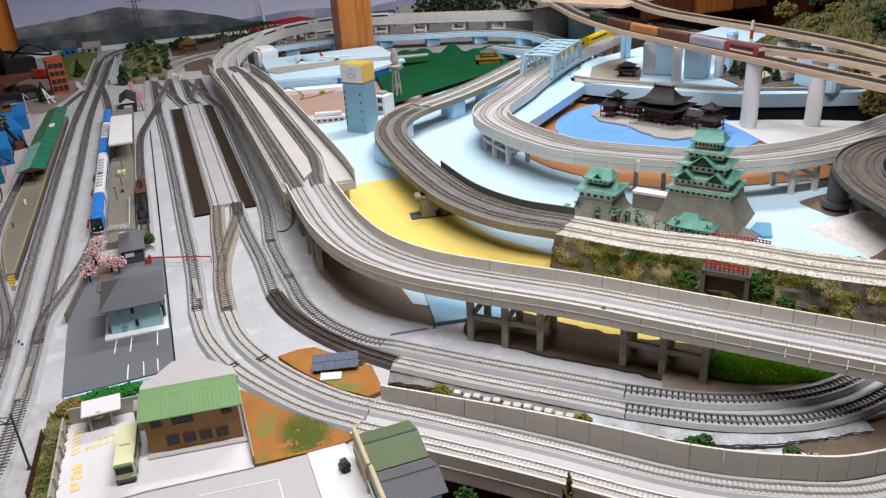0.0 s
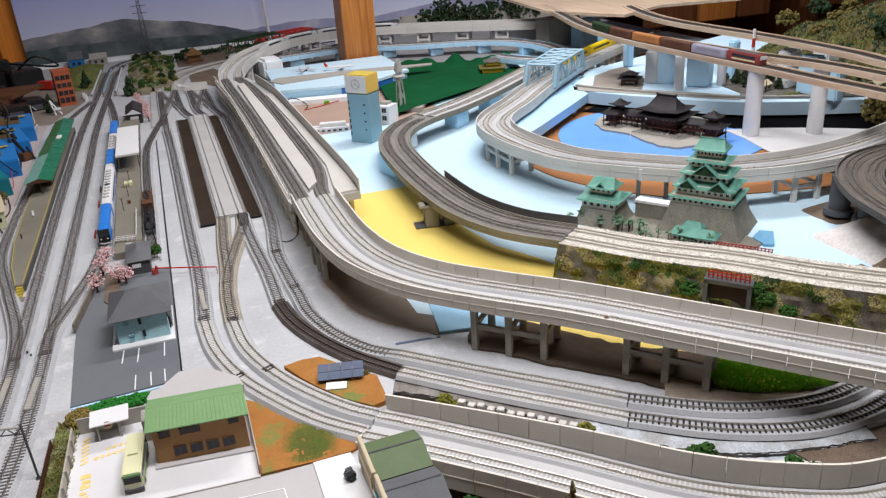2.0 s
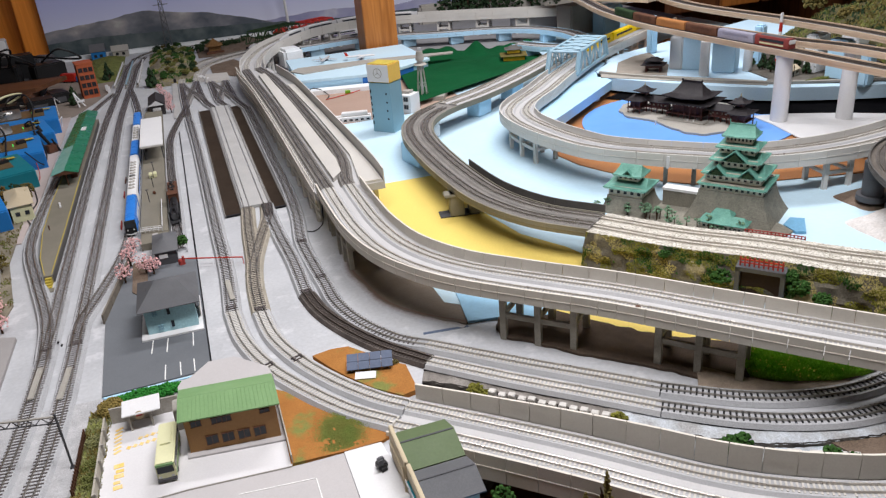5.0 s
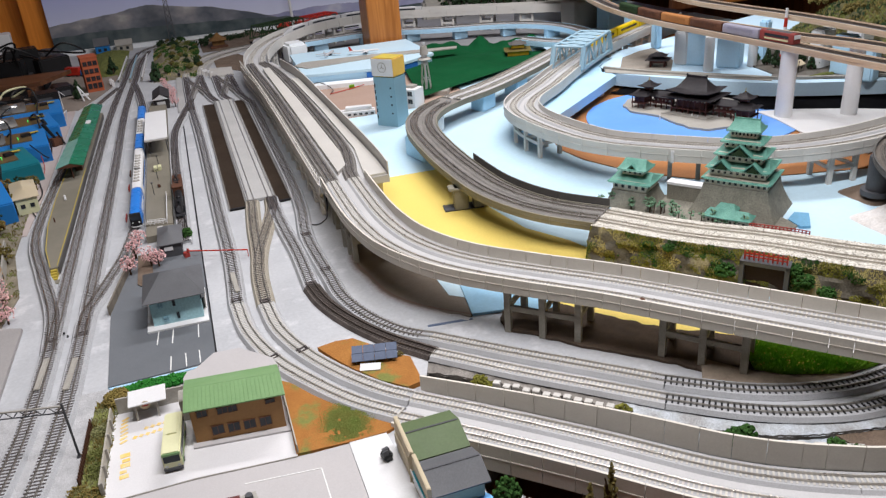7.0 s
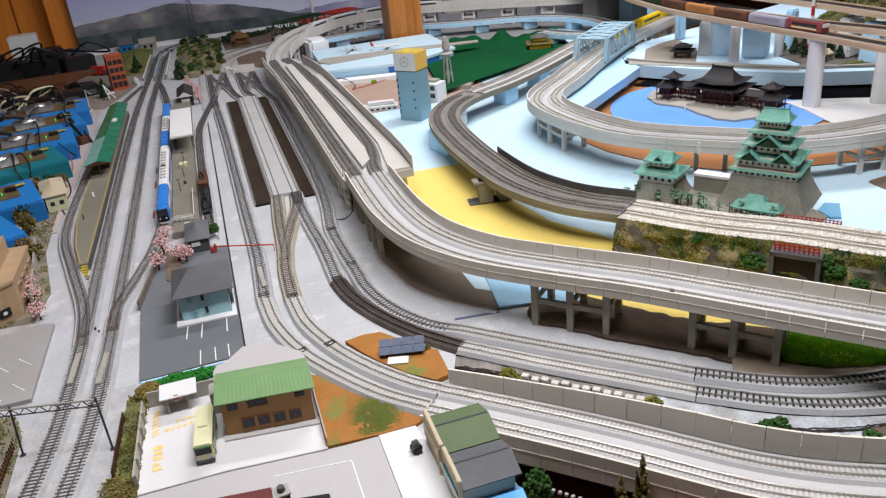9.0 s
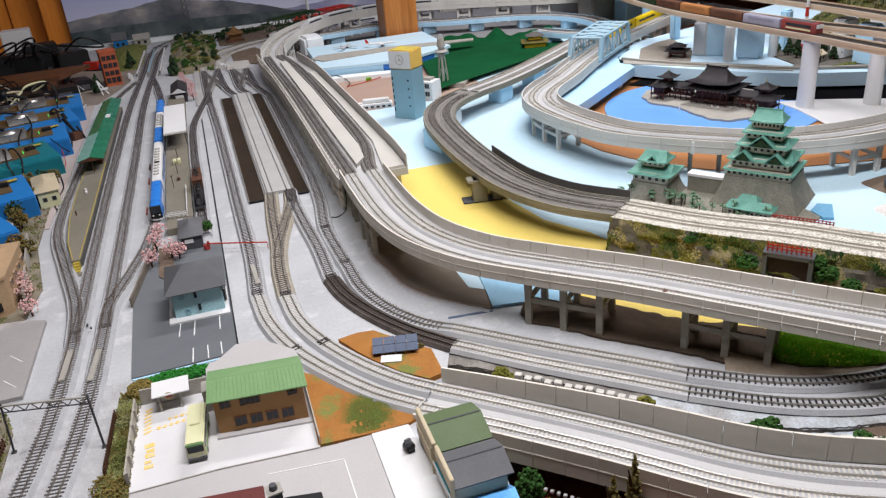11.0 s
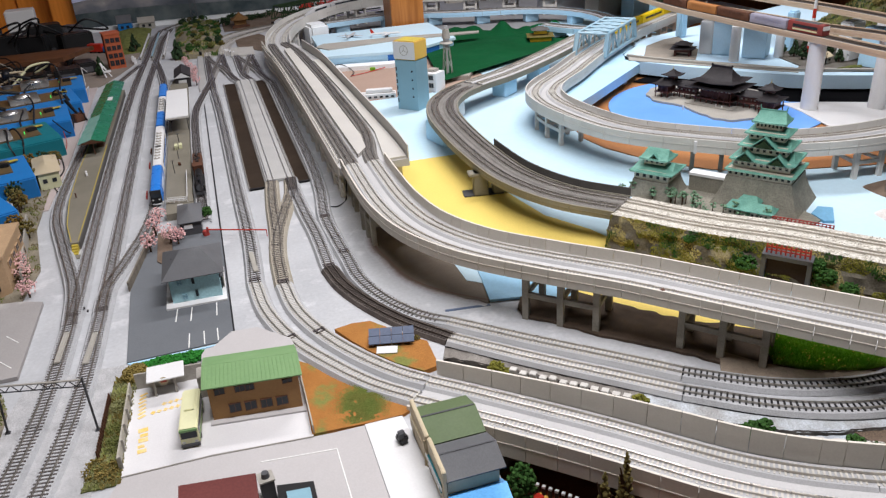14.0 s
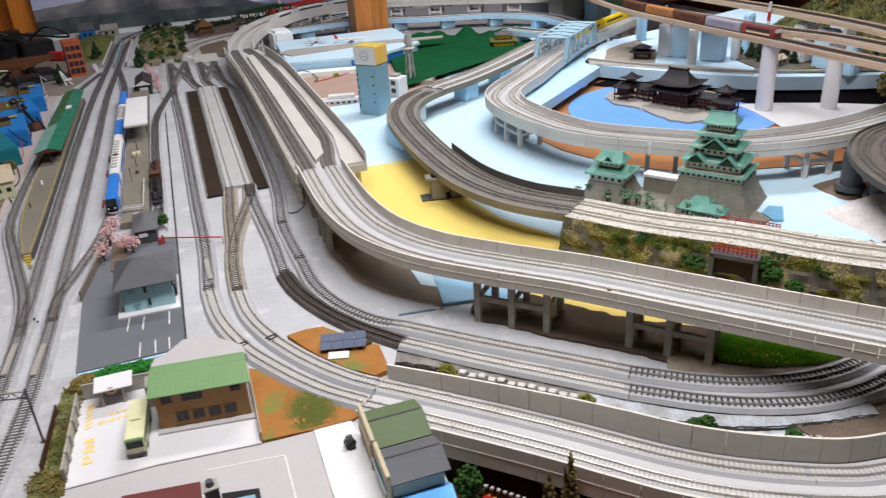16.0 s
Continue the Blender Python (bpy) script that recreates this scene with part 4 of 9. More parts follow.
part("pier_pad", pad, DARKG, tv, "dark pad under the pier")
for x, y, px_ in ((0.347, 1.056, 0.022), (0.378, 1.052, 0.024)):
    g = box(x, y, 0.0045, px_, 0.020, 0.036, -10, 0.0012)
    box(x - 0.004, y, 0.036, px_ + 0.008, 0.022, 0.0045, -10, 0.001, g)
    part("pier", g, OLIVE_W, tv)
for x, y in ((0.43, 1.47),):
    i = nearest(tp, x, y)
    bm = bmesh.new()
    r = sides(tp)[i]
    for s in (-1, 1):
        box(*(tp[i][:2] + r[:2] * s * 0.014), 0.002, 0.014, 0.012, 0.04, math.degrees(math.atan2(r[1], r[0])), 0.001, bm)
    box(*tp[i][:2], 0.034, 0.05, 0.014, 0.006, math.degrees(math.atan2(r[1], r[0])), 0, bm)
    part("pier", bm, PIER, tv)


def bank_mesh(line, w_in, w_out, h, seed, lumps=0.006):
    """A lumpy slope that falls away from a line, on its right-hand side."""
    bm = bmesh.new()
    r = sides(line)
    prev = None
    for k, (a, b) in enumerate(zip(line, r)):
        ring = []
        for j in range(11):
            f = j / 10
            u = w_in + (w_out - w_in) * f
            zz = h * (1 - f)
            n = noise.noise(Vector((a[0] * 38 + seed, a[1] * 38, f * 5.0))) + 0.6 * noise.noise(Vector((a[0] * 110, a[1] * 110 + seed, f * 13.0)))
            e = lumps * n * min(1, f * 4)
            ring.append(bm.verts.new((a[0] + b[0] * (u + e), a[1] + b[1] * (u + e), max(0, zz + e * 0.6))))
        if prev:
            for i in range(10):
                bm.faces.new((prev[i], prev[i + 1], ring[i + 1], ring[i]))
        prev = ring
    return bm


MOSS = mk("yellow_green_moss", (0.23, 0.22, 0.04), (0.14, 0.14, 0.03), 0.95, s1=60, s2=900, a2=0.35)
EMB = smooth(TR[:5], 0.004)[::-1]
emb = thing("embankment", "raised railway embankment topped with white gravel", "embankment")
part("top", sweep(EMB, bar(-0.034, 0.034, 0.0, 0.0485)), GRAVEL, emb, "white gravel top")
bank = part("bank", bank_mesh(EMB, 0.034, 0.052, 0.0485, 3), ROCK, emb, "olive and brown rocky bank")


def patchy(seed, lo):
    return lambda q: noise.noise(Vector((q[0] * 45 + seed, q[1] * 45, q[2] * 60))) > lo


tufts("bank_moss", on_mesh(bank, 20000, 1, patchy(1.5, 0.02)), 0.0014, 0.0010, MOSS, emb, 1, "olive green moss")
tufts("bank_dry_grass", on_mesh(bank, 16000, 2, patchy(7.5, 0.10)), 0.0013, 0.0009, DRY, emb, 2, "straw yellow dry grass")
tufts("bank_scrub", on_mesh(bank, 9000, 3, patchy(13.5, 0.18)), 0.0022, 0.0013, BUSH, emb, 3, "dark green scrub")
for s in (-1, 1):
    track([tuple(v) for v in beside(EMB, s * 0.0145, 0.0471)[::8]], "track half buried in white gravel", roadbed=False, tie=GRAVEL, tie_w=0.0130, single=True)

gr = random.Random(5)
stones, dirs = [], []
for k in range(2600):
    i = gr.randrange(1, len(EMB) - 1)
    u = gr.uniform(-0.034, 0.034)
    if abs(abs(u) - 0.0145) < 0.0095 and gr.random() < 0.75:
        continue
    c = beside(EMB[i - 1:i + 2], u)[1]
    stones.append((c[0] + gr.uniform(-0.002, 0.002), c[1] + gr.uniform(-0.002, 0.002), 0.0481))
    a = gr.uniform(0, 6.28)
    dirs.append((math.cos(a), math.sin(a), 0))
blocks("gravel", stones, dirs, np.array([gr.uniform(0.0007, 0.0018) for _ in stones]), np.array([gr.uniform(0.0007, 0.0016) for _ in stones]), 0.0012, GRAVEL, emb)

# ---- ring viaduct with truss bridge ----
RING = [(1.40, 2.06), (1.22, 1.935), (0.985, 1.765), (0.815, 1.605), (0.70, 1.484), (0.624, 1.411), (0.591, 1.362), (0.577, 1.302), (0.578, 1.237), (0.585, 1.182), (0.592, 1.15), (0.608, 1.0965), (0.631, 1.0595), (0.6585, 1.0275), (0.688, 0.997), (0.765, 0.930), (0.883, 0.892), (1.02, 0.893), (1.20, 0.935), (1.4, 1.0)]
rv, rp = viaduct("pale double-track ring viaduct round the pond", RING, half=0.033, wall=CONC_L, soffit=0.0485, deck=0.058, top=0.0685, seg=0.045)
for s in (-1, 1):
    track([tuple(v) for v in beside(rp, s * 0.0165, 0.0575)[::6]], "pale slab track on the ring viaduct", bed=BED_L, tie=TIE_L, height=0.003)
i = nearest(rp, 0.577, 1.265)
frame_pier(rv, rp, i - 5, i + 5, 0.021, 0.0495, material=CONC_L)
for x, y in ((0.905, 0.889), (1.09, 0.90), (1.02, 1.79), (1.08, 1.83), (1.16, 1.89), (1.24, 1.95)):
    i = nearest(rp, x, y)
    frame_pier(rv, rp, i - 2, i + 2, 0.024, 0.0495, posts=2, material=CONC_L)

po_ = bmesh.new()
for x, y in ((0.692, 1.008), (0.728, 0.983)):
    box(x, y, 0.002, 0.007, 0.007, 0.040, -35, 0.0006, po_)
box(0.710, 0.9955, 0.0405, 0.052, 0.009, 0.0085, -35, 0.0006, po_)
part("portal_pier", po_, PIER, rv, "grey portal pier")
part("abutment", box(0.770, 1.545, 0.040, 0.050, 0.034, 0.012, 46, 0.001), PIER, rv, "grey abutment block")
cl_ = box(0.6665, 0.9665, 0.046, 0.0045, 0.0035, 0.020, -40, 0.0006)
part("joint_clip", cl_, WHITE, rv, "white clip over a joint")

# ---- small builders ----


def gable(x0, x1, y0, y1, z0, h, over=0.003, along="x", thick=0.0012, bm=None):
    """A pitched roof over a rectangle: two sloping slabs with the ridge along x or y."""
    bm = bm or bmesh.new()
    x0, x1, y0, y1 = x0 - over, x1 + over, y0 - over, y1 + over
    if along == "x":
        m = (y0 + y1) / 2
        rows = [((x0, y0, z0), (x1, y0, z0)), ((x0, m, z0 + h), (x1, m, z0 + h)), ((x0, y1, z0), (x1, y1, z0))]
    else:
        m = (x0 + x1) / 2
        rows = [((x0, y0, z0), (x0, y1, z0)), ((m, y0, z0 + h), (m, y1, z0 + h)), ((x1, y0, z0), (x1, y1, z0))]
    top = [[bm.verts.new((*p[:2], p[2] + thick)) for p in r] for r in rows]
    low = [[bm.verts.new(p) for p in r] for r in rows]
    for g in (top, low):
        for a, b in zip(g, g[1:]):
            bm.faces.new((a[0], a[1], b[1], b[0]))
    for k in (0, 2):
        bm.faces.new((top[k][0], top[k][1], low[k][1], low[k][0]))
    for s in (0, 1):
        for k in (0, 1):
            bm.faces.new((top[k][s], top[k + 1][s], low[k + 1][s], low[k][s]))
    return bm


def hip(x0, x1, y0, y1, z0, h, over=0.004, flare=0.0, ridge=0.35, along="x", thick=0.001, steps=5, bm=None, lift=0.28):
    """A hipped roof; flare lifts the corners and hollows the slopes, as on temples and castles."""
    bm = bm or bmesh.new()
    cx, cy, hx, hy = (x0 + x1) / 2, (y0 + y1) / 2, (x1 - x0) / 2 + over, (y1 - y0) / 2 + over
    rx, ry = (hx * ridge, 0.0) if along == "x" else (0.0, hy * ridge)
    rings = []
    for i in range(steps + 1):
        f = i / steps
        zz = h * (f ** (1.0 + flare))
        ax, ay = hx + (rx - hx) * f, hy + (ry - hy) * f
        ring = []
        for sx, sy in ((-1, -1), (0, -1), (1, -1), (1, 0), (1, 1), (0, 1), (-1, 1), (-1, 0)):
            up = flare * h * lift * (1 - f) ** 3 if sx and sy else 0
            ring.append(bm.verts.new((cx + sx * ax, cy + sy * ay, z0 + zz + up)))
        rings.append(ring)
    under = [bm.verts.new(v.co - Vector((0, 0, thick))) for v in rings[0]]
    for a, b in [(under, rings[0])] + list(zip(rings, rings[1:])):
        for i in range(8):
            bm.faces.new((a[i], a[(i + 1) % 8], b[(i + 1) % 8], b[i]))
    bm.faces.new(rings[-1])
    bm.faces.new(under[::-1])
    return bm


def prism(pts, y0, y1, along="x", bm=None):
    """A vertical gable-end wall: the outline is (across, up), pushed from y0 to y1."""
    bm = bm or bmesh.new()
    a = [bm.verts.new((u, y0, v) if along == "x" else (y0, u, v)) for u, v in pts]
    b = [bm.verts.new((u, y1, v) if along == "x" else (y1, u, v)) for u, v in pts]
    bm.faces.new(a)
    bm.faces.new(b[::-1])
    n = len(pts)
    for i in range(n):
        bm.faces.new((a[i], a[(i + 1) % n], b[(i + 1) % n], b[i]))
    return bm


def clumps(c, spread, n, r, seed, flat=1.0):
    """Foam foliage: many small lumpy balls scattered in an ellipsoid."""
    rnd = random.Random(seed)
    bm = bmesh.new()
    for k in range(n):
        while True:
            v = Vector((rnd.uniform(-1, 1), rnd.uniform(-1, 1), rnd.uniform(-1, 1)))
            if v.length < 1:
                break
        p = Vector(c) + Vector((v.x * spread[0], v.y * spread[1], v.z * spread[2]))
        ball(p, r * rnd.uniform(0.6, 1.25), bm, 1, (1, 1, flat), 0.6, seed + k)
    return bm


def bush(x, y, z, w, d, h, material=BUSH, seed=0, label="small green foam bush", n=26):
    return solid("bush", clumps((x, y, z + h * 0.42), (w / 2, d / 2, h * 0.45), int(n * 5), min(w, d, h) * 0.11, seed), material, label, "bush", group="bushes")


def tree(x, y, z, h, w, material, seed, label, trunk=0.3, n=40, cone=False, name="tree"):
    t = thing(name, label, "tree", (x, y, z), seed * 40, group="trees")
    bm = tube((0, 0, 0), (0, 0, h * 0.6), h * 0.035 + 0.0006, h * 0.015, 8)
    rnd = random.Random(seed)
    for k in range(5):
        a = rnd.uniform(0, 6.28)
        tube((0, 0, h * (0.25 + 0.07 * k)), (math.cos(a) * w * 0.35, math.sin(a) * w * 0.35, h * (0.5 + 0.08 * k)), h * 0.015 + 0.0003, h * 0.007, 6, bm)
    part("trunk", bm, BARK, t)
    if cone:
        bm = bmesh.new()
        for k in range(n):
            f = k / n
            a = rnd.uniform(0, 6.28)
            rr = w / 2 * (1 - f) ** 0.8 * rnd.uniform(0.5, 1.0)
            ball((math.cos(a) * rr, math.sin(a) * rr, h * (0.15 + 0.83 * f)), w * 0.2 * (1.1 - f * 0.7), bm, 1, (1, 1, 1.2), 0.6, seed + k)
    else:
        k = 0.5 if name == "cherry_tree" else 0.7
        bm = clumps((0, 0, h * (0.5 + trunk / 2)), (w / 2, w / 2, h * (0.5 - trunk / 2)), int(n * (6.0 if k == 0.5 else 4.0)), w * 0.105 * k, seed)
    part("crown", bm, material, t)
    return t


def windows(parent, boxes_, material=GLASSD, frame_m=None):
    """Single panes set slightly proud of a wall; each is (cx, cy, cz, sx, sy, sz)."""
    for b in boxes_:
        w = part("window", box(*b), material, parent)
        if frame_m:
            cx, cy, cz, sx, sy, sz = b
            g = bmesh.new()
            t = 0.0005
            if sx > sy:
                for dz in (-t, sz):
                    box(cx, cy, cz + dz, sx + 2 * t, sy + 0.0006, t, 0, 0, g)
                for dx in (-1, 0, 1):
                    box(cx + dx * sx / 2, cy, cz, t, sy + 0.0006, sz, 0, 0, g)
            else:
                for dz in (-t, sz):
                    box(cx, cy, cz + dz, sx + 0.0006, sy + 2 * t, t, 0, 0, g)
                for dy in (-1, 0, 1):
                    box(cx, cy + dy * sy / 2, cz, sx + 0.0006, t, sz, 0, 0, g)
            part("window_frame", g, frame_m, w)


def car_body(p, half, z0, z1, arch=0.0025, inset=0.0):
    """A railway carriage body drawn along a line, with a rounded roof."""
    pr = [(-half, z0), (half, z0), (half, z1 - arch), (half * 0.82, z1 - arch * 0.35), (half * 0.4, z1), (-half * 0.4, z1), (-half * 0.82, z1 - arch * 0.35), (-half, z1 - arch)]
    return sweep(p, pr)


def carriage(line, s0, s1, label, body, roof=None, band=GLASSD, stripe=None, half=0.0088, z=0.0078, h=0.0235, nose=0.0, category="train carriage", group="carriages", extras=0, nose_m=None, back=0.0, discs=False):
    """One carriage between two lengths along a line: body, roof, window bands, bogies, roof gear."""
    d = np.r_[0, np.cumsum(np.linalg.norm(np.diff(line, axis=0), axis=1))]
    q = np.linspace(s0, s1, 15)
    p = np.column_stack([np.interp(q, d, line[:, i]) for i in range(3)])
    t = thing("carriage", label, category, group=group)
    bm = bmesh.new()
    r = sides(p)
    rings = []
    n = len(p)
    for i, (a, b) in enumerate(zip(p, r)):
        u = (q[i] - s0)
        k = kz = 1.0
        for e, dist in ((nose, u), (back, s1 - q[i])):
            if e and dist < e:
                f = dist / e
                k, kz = min(k, 0.35 + 0.65 * f ** 0.6), min(kz, 0.32 + 0.68 * f ** 0.7)
        hh, top = half * k, z + (h - 0.003) * kz
        pr = [(-hh, z), (hh, z), (hh, z + (top - z) * 0.82), (hh * 0.8, z + (top - z) * 0.96), (hh * 0.35, top), (-hh * 0.35, top), (-hh * 0.8, z + (top - z) * 0.96), (-hh, z + (top - z) * 0.82)]
        rings.append([bm.verts.new((a[0] + b[0] * x, a[1] + b[1] * x, a[2] + y)) for x, y in pr])
    for a, b in zip(rings, rings[1:]):
        for i in range(8):
            bm.faces.new((a[i], a[(i + 1) % 8], b[(i + 1) % 8], b[i]))
    bm.faces.new(rings[0][::-1])
    bm.faces.new(rings[-1])
    part("body", bm, body, t)
    inner = p[2 if not nose else 5:-2 if not back else -5]
    top = z + h - 0.003
    for s in (-1, 1):
        part("window_band", sweep(inner, bar(min(s * half, s * (half + 0.0003)), max(s * half, s * (half + 0.0003)), z + 0.0085, z + 0.0135)), band, t)
        if stripe:
            part("stripe", sweep(inner, bar(min(s * half, s * (half + 0.0003)), max(s * half, s * (half + 0.0003)), z + 0.003, z + 0.0062)), stripe, t)
    if roof:
        part("roof", sweep(inner, [(-half * 0.72, top - 0.0008), (half * 0.72, top - 0.0008), (half * 0.5, top + 0.0009), (-half * 0.5, top + 0.0009)]), roof, t)
    for k in (2, n - 3):
        a = math.degrees(math.atan2(r[k][1], r[k][0]))
        part("bogie", box(p[k][0], p[k][1], p[k][2] + 0.0072 - 0.0055 + 0.0012, 0.011, 0.018, 0.0052, a), BLACK, t)
    for k in range(extras):
        f = 0.12 + 0.76 * (k + 0.5) / extras
        c = p[int(f * (n - 1))]
        a = math.degrees(math.atan2(r[int(f * (n - 1))][1], r[int(f * (n - 1))][0]))
        if discs:
            part("roof_fan", tube((c[0], c[1], c[2] + top - 0.0010), (c[0], c[1], c[2] + top + 0.0014), 0.0056, 0.0050, 16), PIER, t, "round grey roof fan")
            part("fan_hub", tube((c[0], c[1], c[2] + top + 0.0010), (c[0], c[1], c[2] + top + 0.0019), 0.0022, 0.0018, 12), WHITE, t)
        else:
            part("roof_unit", box(c[0], c[1], c[2] + top, 0.0085, 0.009, 0.0022, a, 0.0007), SILVER if k % 2 else WHITE, t)
    if nose_m:
        c = p[0]
        dirv = (p[0] - p[2]) / np.linalg.norm(p[0] - p[2])
        a = math.degrees(math.atan2(r[0][1], r[0][0]))
        part("windscreen", box(*(c + dirv * 0.0006 + np.array([0, 0, z + 0.009])), half * 1.7, 0.002, 0.0075, a, 0.0006), nose_m, t)
    return t


for x, y, a in ((-0.0145, 0.905, 90), (0.0195, 0.885, 92), (0.0815, 0.905, 90), (0.1075, 0.94, 86), (0.104, 1.07, 95), (-0.2313, 0.905, 90), (-0.1980, 0.905, 90), (0.0115, 0.748, 113), (0.044, 0.749, 113)):
    jn = thing("rail_joint", "brown rail joint between two track lengths", "rail joint", (x, y, 0.0046), a, group="rail joints")
    for s_ in (-1, 1):
        part("joiner", box(0, s_ * 0.0045, 0.0006, 0.0075, 0.0024, 0.0024, 0, 0.0004), TIE, jn)
        part("joiner_tie", box(s_ * 0.0030, 0, 0.0004, 0.0016, 0.0135, 0.0015), TIE, jn)

# ---- passenger platforms on the ground ----
pl = thing("station_platform", "narrow brown-grey platform with yellow edge lines", "platform")
part("platform_body", plate([(-0.2560, 1.115), (-0.2445, 1.115), (-0.2425, 1.3), (-0.2405, 1.6), (-0.235, 2.08), (-0.268, 2.08), (-0.2755, 1.7), (-0.2805, 1.45), (-0.2785, 1.3), (-0.269, 1.19)], 0.0, 0.012), PLAT_G, pl)
part("side_wall", plate([(-0.2443, 1.117), (-0.2434, 1.117), (-0.2414, 1.3), (-0.2396, 1.6), (-0.2345, 2.06), (-0.2352, 2.06), (-0.2404, 1.6), (-0.2424, 1.3)], 0.0004, 0.0112), GUARD, pl, "dark side wall")
part("edge_line", plate([(-0.2462, 1.12), (-0.2452, 1.12), (-0.2432, 1.3), (-0.2412, 1.6), (-0.2425, 1.6), (-0.2445, 1.3)], 0.012, 0.0124), YEDGE, pl)
part("edge_line", plate([(-0.2555, 1.12), (-0.2545, 1.12), (-0.268, 1.19), (-0.2770, 1.3), (-0.2790, 1.45), (-0.2738, 1.68), (-0.2748, 1.68), (-0.2801, 1.45), (-0.2781, 1.3), (-0.2691, 1.19)], 0.012, 0.0124), YEDGE, pl)
for k in range(4):
    part("step", box(-0.2500, 1.1125 - 0.005 * k, 0.0, 0.0085, 0.005, 0.0095 - 0.0023 * k), YEDGE, pl, "yellow-painted step")
part("step_landing", box(-0.2500, 1.088, 0.0, 0.016, 0.012, 0.0015), PLAT_G, pl)
for x, y in ((-0.262, 1.42), (-0.2645, 1.435)):
    solid("platform_bench", box(x, y, 0.012, 0.0035, 0.009, 0.0035, 10, 0.0006), WHITE, "small white bench on the platform", "bench")
solid("platform_post", tube((-0.268, 1.31, 0.012), (-0.268, 1.31, 0.02), 0.0011), RUST, "short rusty post on the platform", "post")
cn = thing("platform_canopy", "dark green pitched canopy with turquoise glazed bays", "canopy")
for k in range(11):
    y0 = 1.535 + 0.047 * k
    y1 = y0 + 0.0462
    xr, xl, xm = -0.2345 + 0.004 * k / 10 * 1.5, -0.284 + 0.012 * k / 10, -0.2585 + 0.008 * k / 10
    bm = bmesh.new()
    for (a, za), (b, zb), mt in (((xm, 0.0445), (xr, 0.0375), GREEN_C), ((xl, 0.0375), (xm, 0.0445), GLASS_C if k < 4 else GREEN_C)):
        g = bmesh.new()
        v = [g.verts.new(c) for c in ((a, y0, za), (b, y0, zb), (b, y1, zb), (a, y1, za))]
        w = [g.verts.new((c.co.x, c.co.y, c.co.z - 0.0009)) for c in v]
        g.faces.new(v)
        g.faces.new(w[::-1])
        for i in range(4):
            g.faces.new((v[i], v[(i + 1) % 4], w[(i + 1) % 4], w[i]))
        part("roof_bay", g, mt, cn)
    if k % 2 == 0:
        part("canopy_post", tube((xm, y0 + 0.01, 0.012), (xm, y0 + 0.01, 0.044), 0.0012), RUST, cn)
        part("cross_beam", box((xl + xr) / 2, y0 + 0.01, 0.0355, xr - xl - 0.004, 0.0018, 0.0018), RUST, cn)
part("gable_board", prism([(-0.283, 0.036), (-0.2355, 0.036), (-0.2585, 0.0435)], 1.5345, 1.5356), RUST, cn)
part("roof_hatch", box(-0.2475, 1.86, 0.0425, 0.012, 0.03, 0.0015, 0, 0, None), WHITE, cn)
part("inner_wall", box(-0.252, 1.8, 0.012, 0.012, 0.42, 0.016), RUST, cn)

p2 = thing("station_platform", "grey-brown island platform with low rails at its end", "platform")
part("platform_body", plate([(-0.1255, 1.215), (-0.084, 1.205), (-0.0845, 1.62), (-0.082, 2.06), (-0.105, 2.2), (-0.124, 2.06), (-0.1255, 1.62)], 0.0, 0.012), PLAT_G, p2)
part("ramp", prism([(-0.125, 0.0), (-0.084, 0.0), (-0.084, 0.011), (-0.125, 0.011)], 1.168, 1.213), PLAT_G, p2)
for k in range(4):
    part("ramp_step", box(-0.104, 1.166 + 0.011 * k, 0.011, 0.008, 0.006, 0.0004 + 0.0003 * k), PAVE, p2)
for a, b in (((-0.122, 1.222), (-0.092, 1.216)), ((-0.092, 1.216), (-0.0915, 1.35)), ((-0.125, 1.213), (-0.092, 1.207))):
    g = bmesh.new()
    for hh in (0.0155, 0.018):
        tube((*a, hh), (*b, hh), 0.0005, bm=g, n=6)
    for f in np.linspace(0, 1, 6):
        tube((a[0] + (b[0] - a[0]) * f, a[1] + (b[1] - a[1]) * f, 0.012), (a[0] + (b[0] - a[0]) * f, a[1] + (b[1] - a[1]) * f, 0.018), 0.0004, bm=g, n=6)
    part("guard_rail", g, WHITE, p2)
solid("platform_box", box(-0.109, 1.505, 0.012, 0.006, 0.016, 0.008, 0, 0.0006), CREAM, "cream vending box on the platform", "box")
solid("platform_box", box(-0.101, 1.507, 0.012, 0.006, 0.016, 0.008, 0, 0.0006), CREAM, "cream vending box on the platform", "box")
for x, y, h in ((-0.105, 1.44, 0.02), (-0.112, 1.36, 0.022), (-0.104, 1.54, 0.018)):
    lp = thing("platform_lamp", "thin dark lamp post on the platform", "lamp post", group="platform lamps")
    part("pole", tube((x, y, 0.012), (x, y, 0.012 + h), 0.0006), BLACK, lp)
    part("lamp_head", box(x, y, 0.012 + h, 0.005, 0.0018, 0.0008), DARKG, lp)
solid("luggage_cart", box(-0.1035, 1.40, 0.012, 0.0045, 0.007, 0.005, 15, 0.0007), RUST, "small brown cart on the platform", "cart")
sh = thing("platform_shelter", "cream flat-roofed shelter over the platform", "shelter")
part("roof", box(-0.1015, 1.73, 0.0445, 0.045, 0.245, 0.0022, 0, 0.0008), WHITE, sh, "cream flat roof")
part("fascia", box(-0.1015, 1.607, 0.0425, 0.045, 0.0015, 0.0025), PLATF, sh)
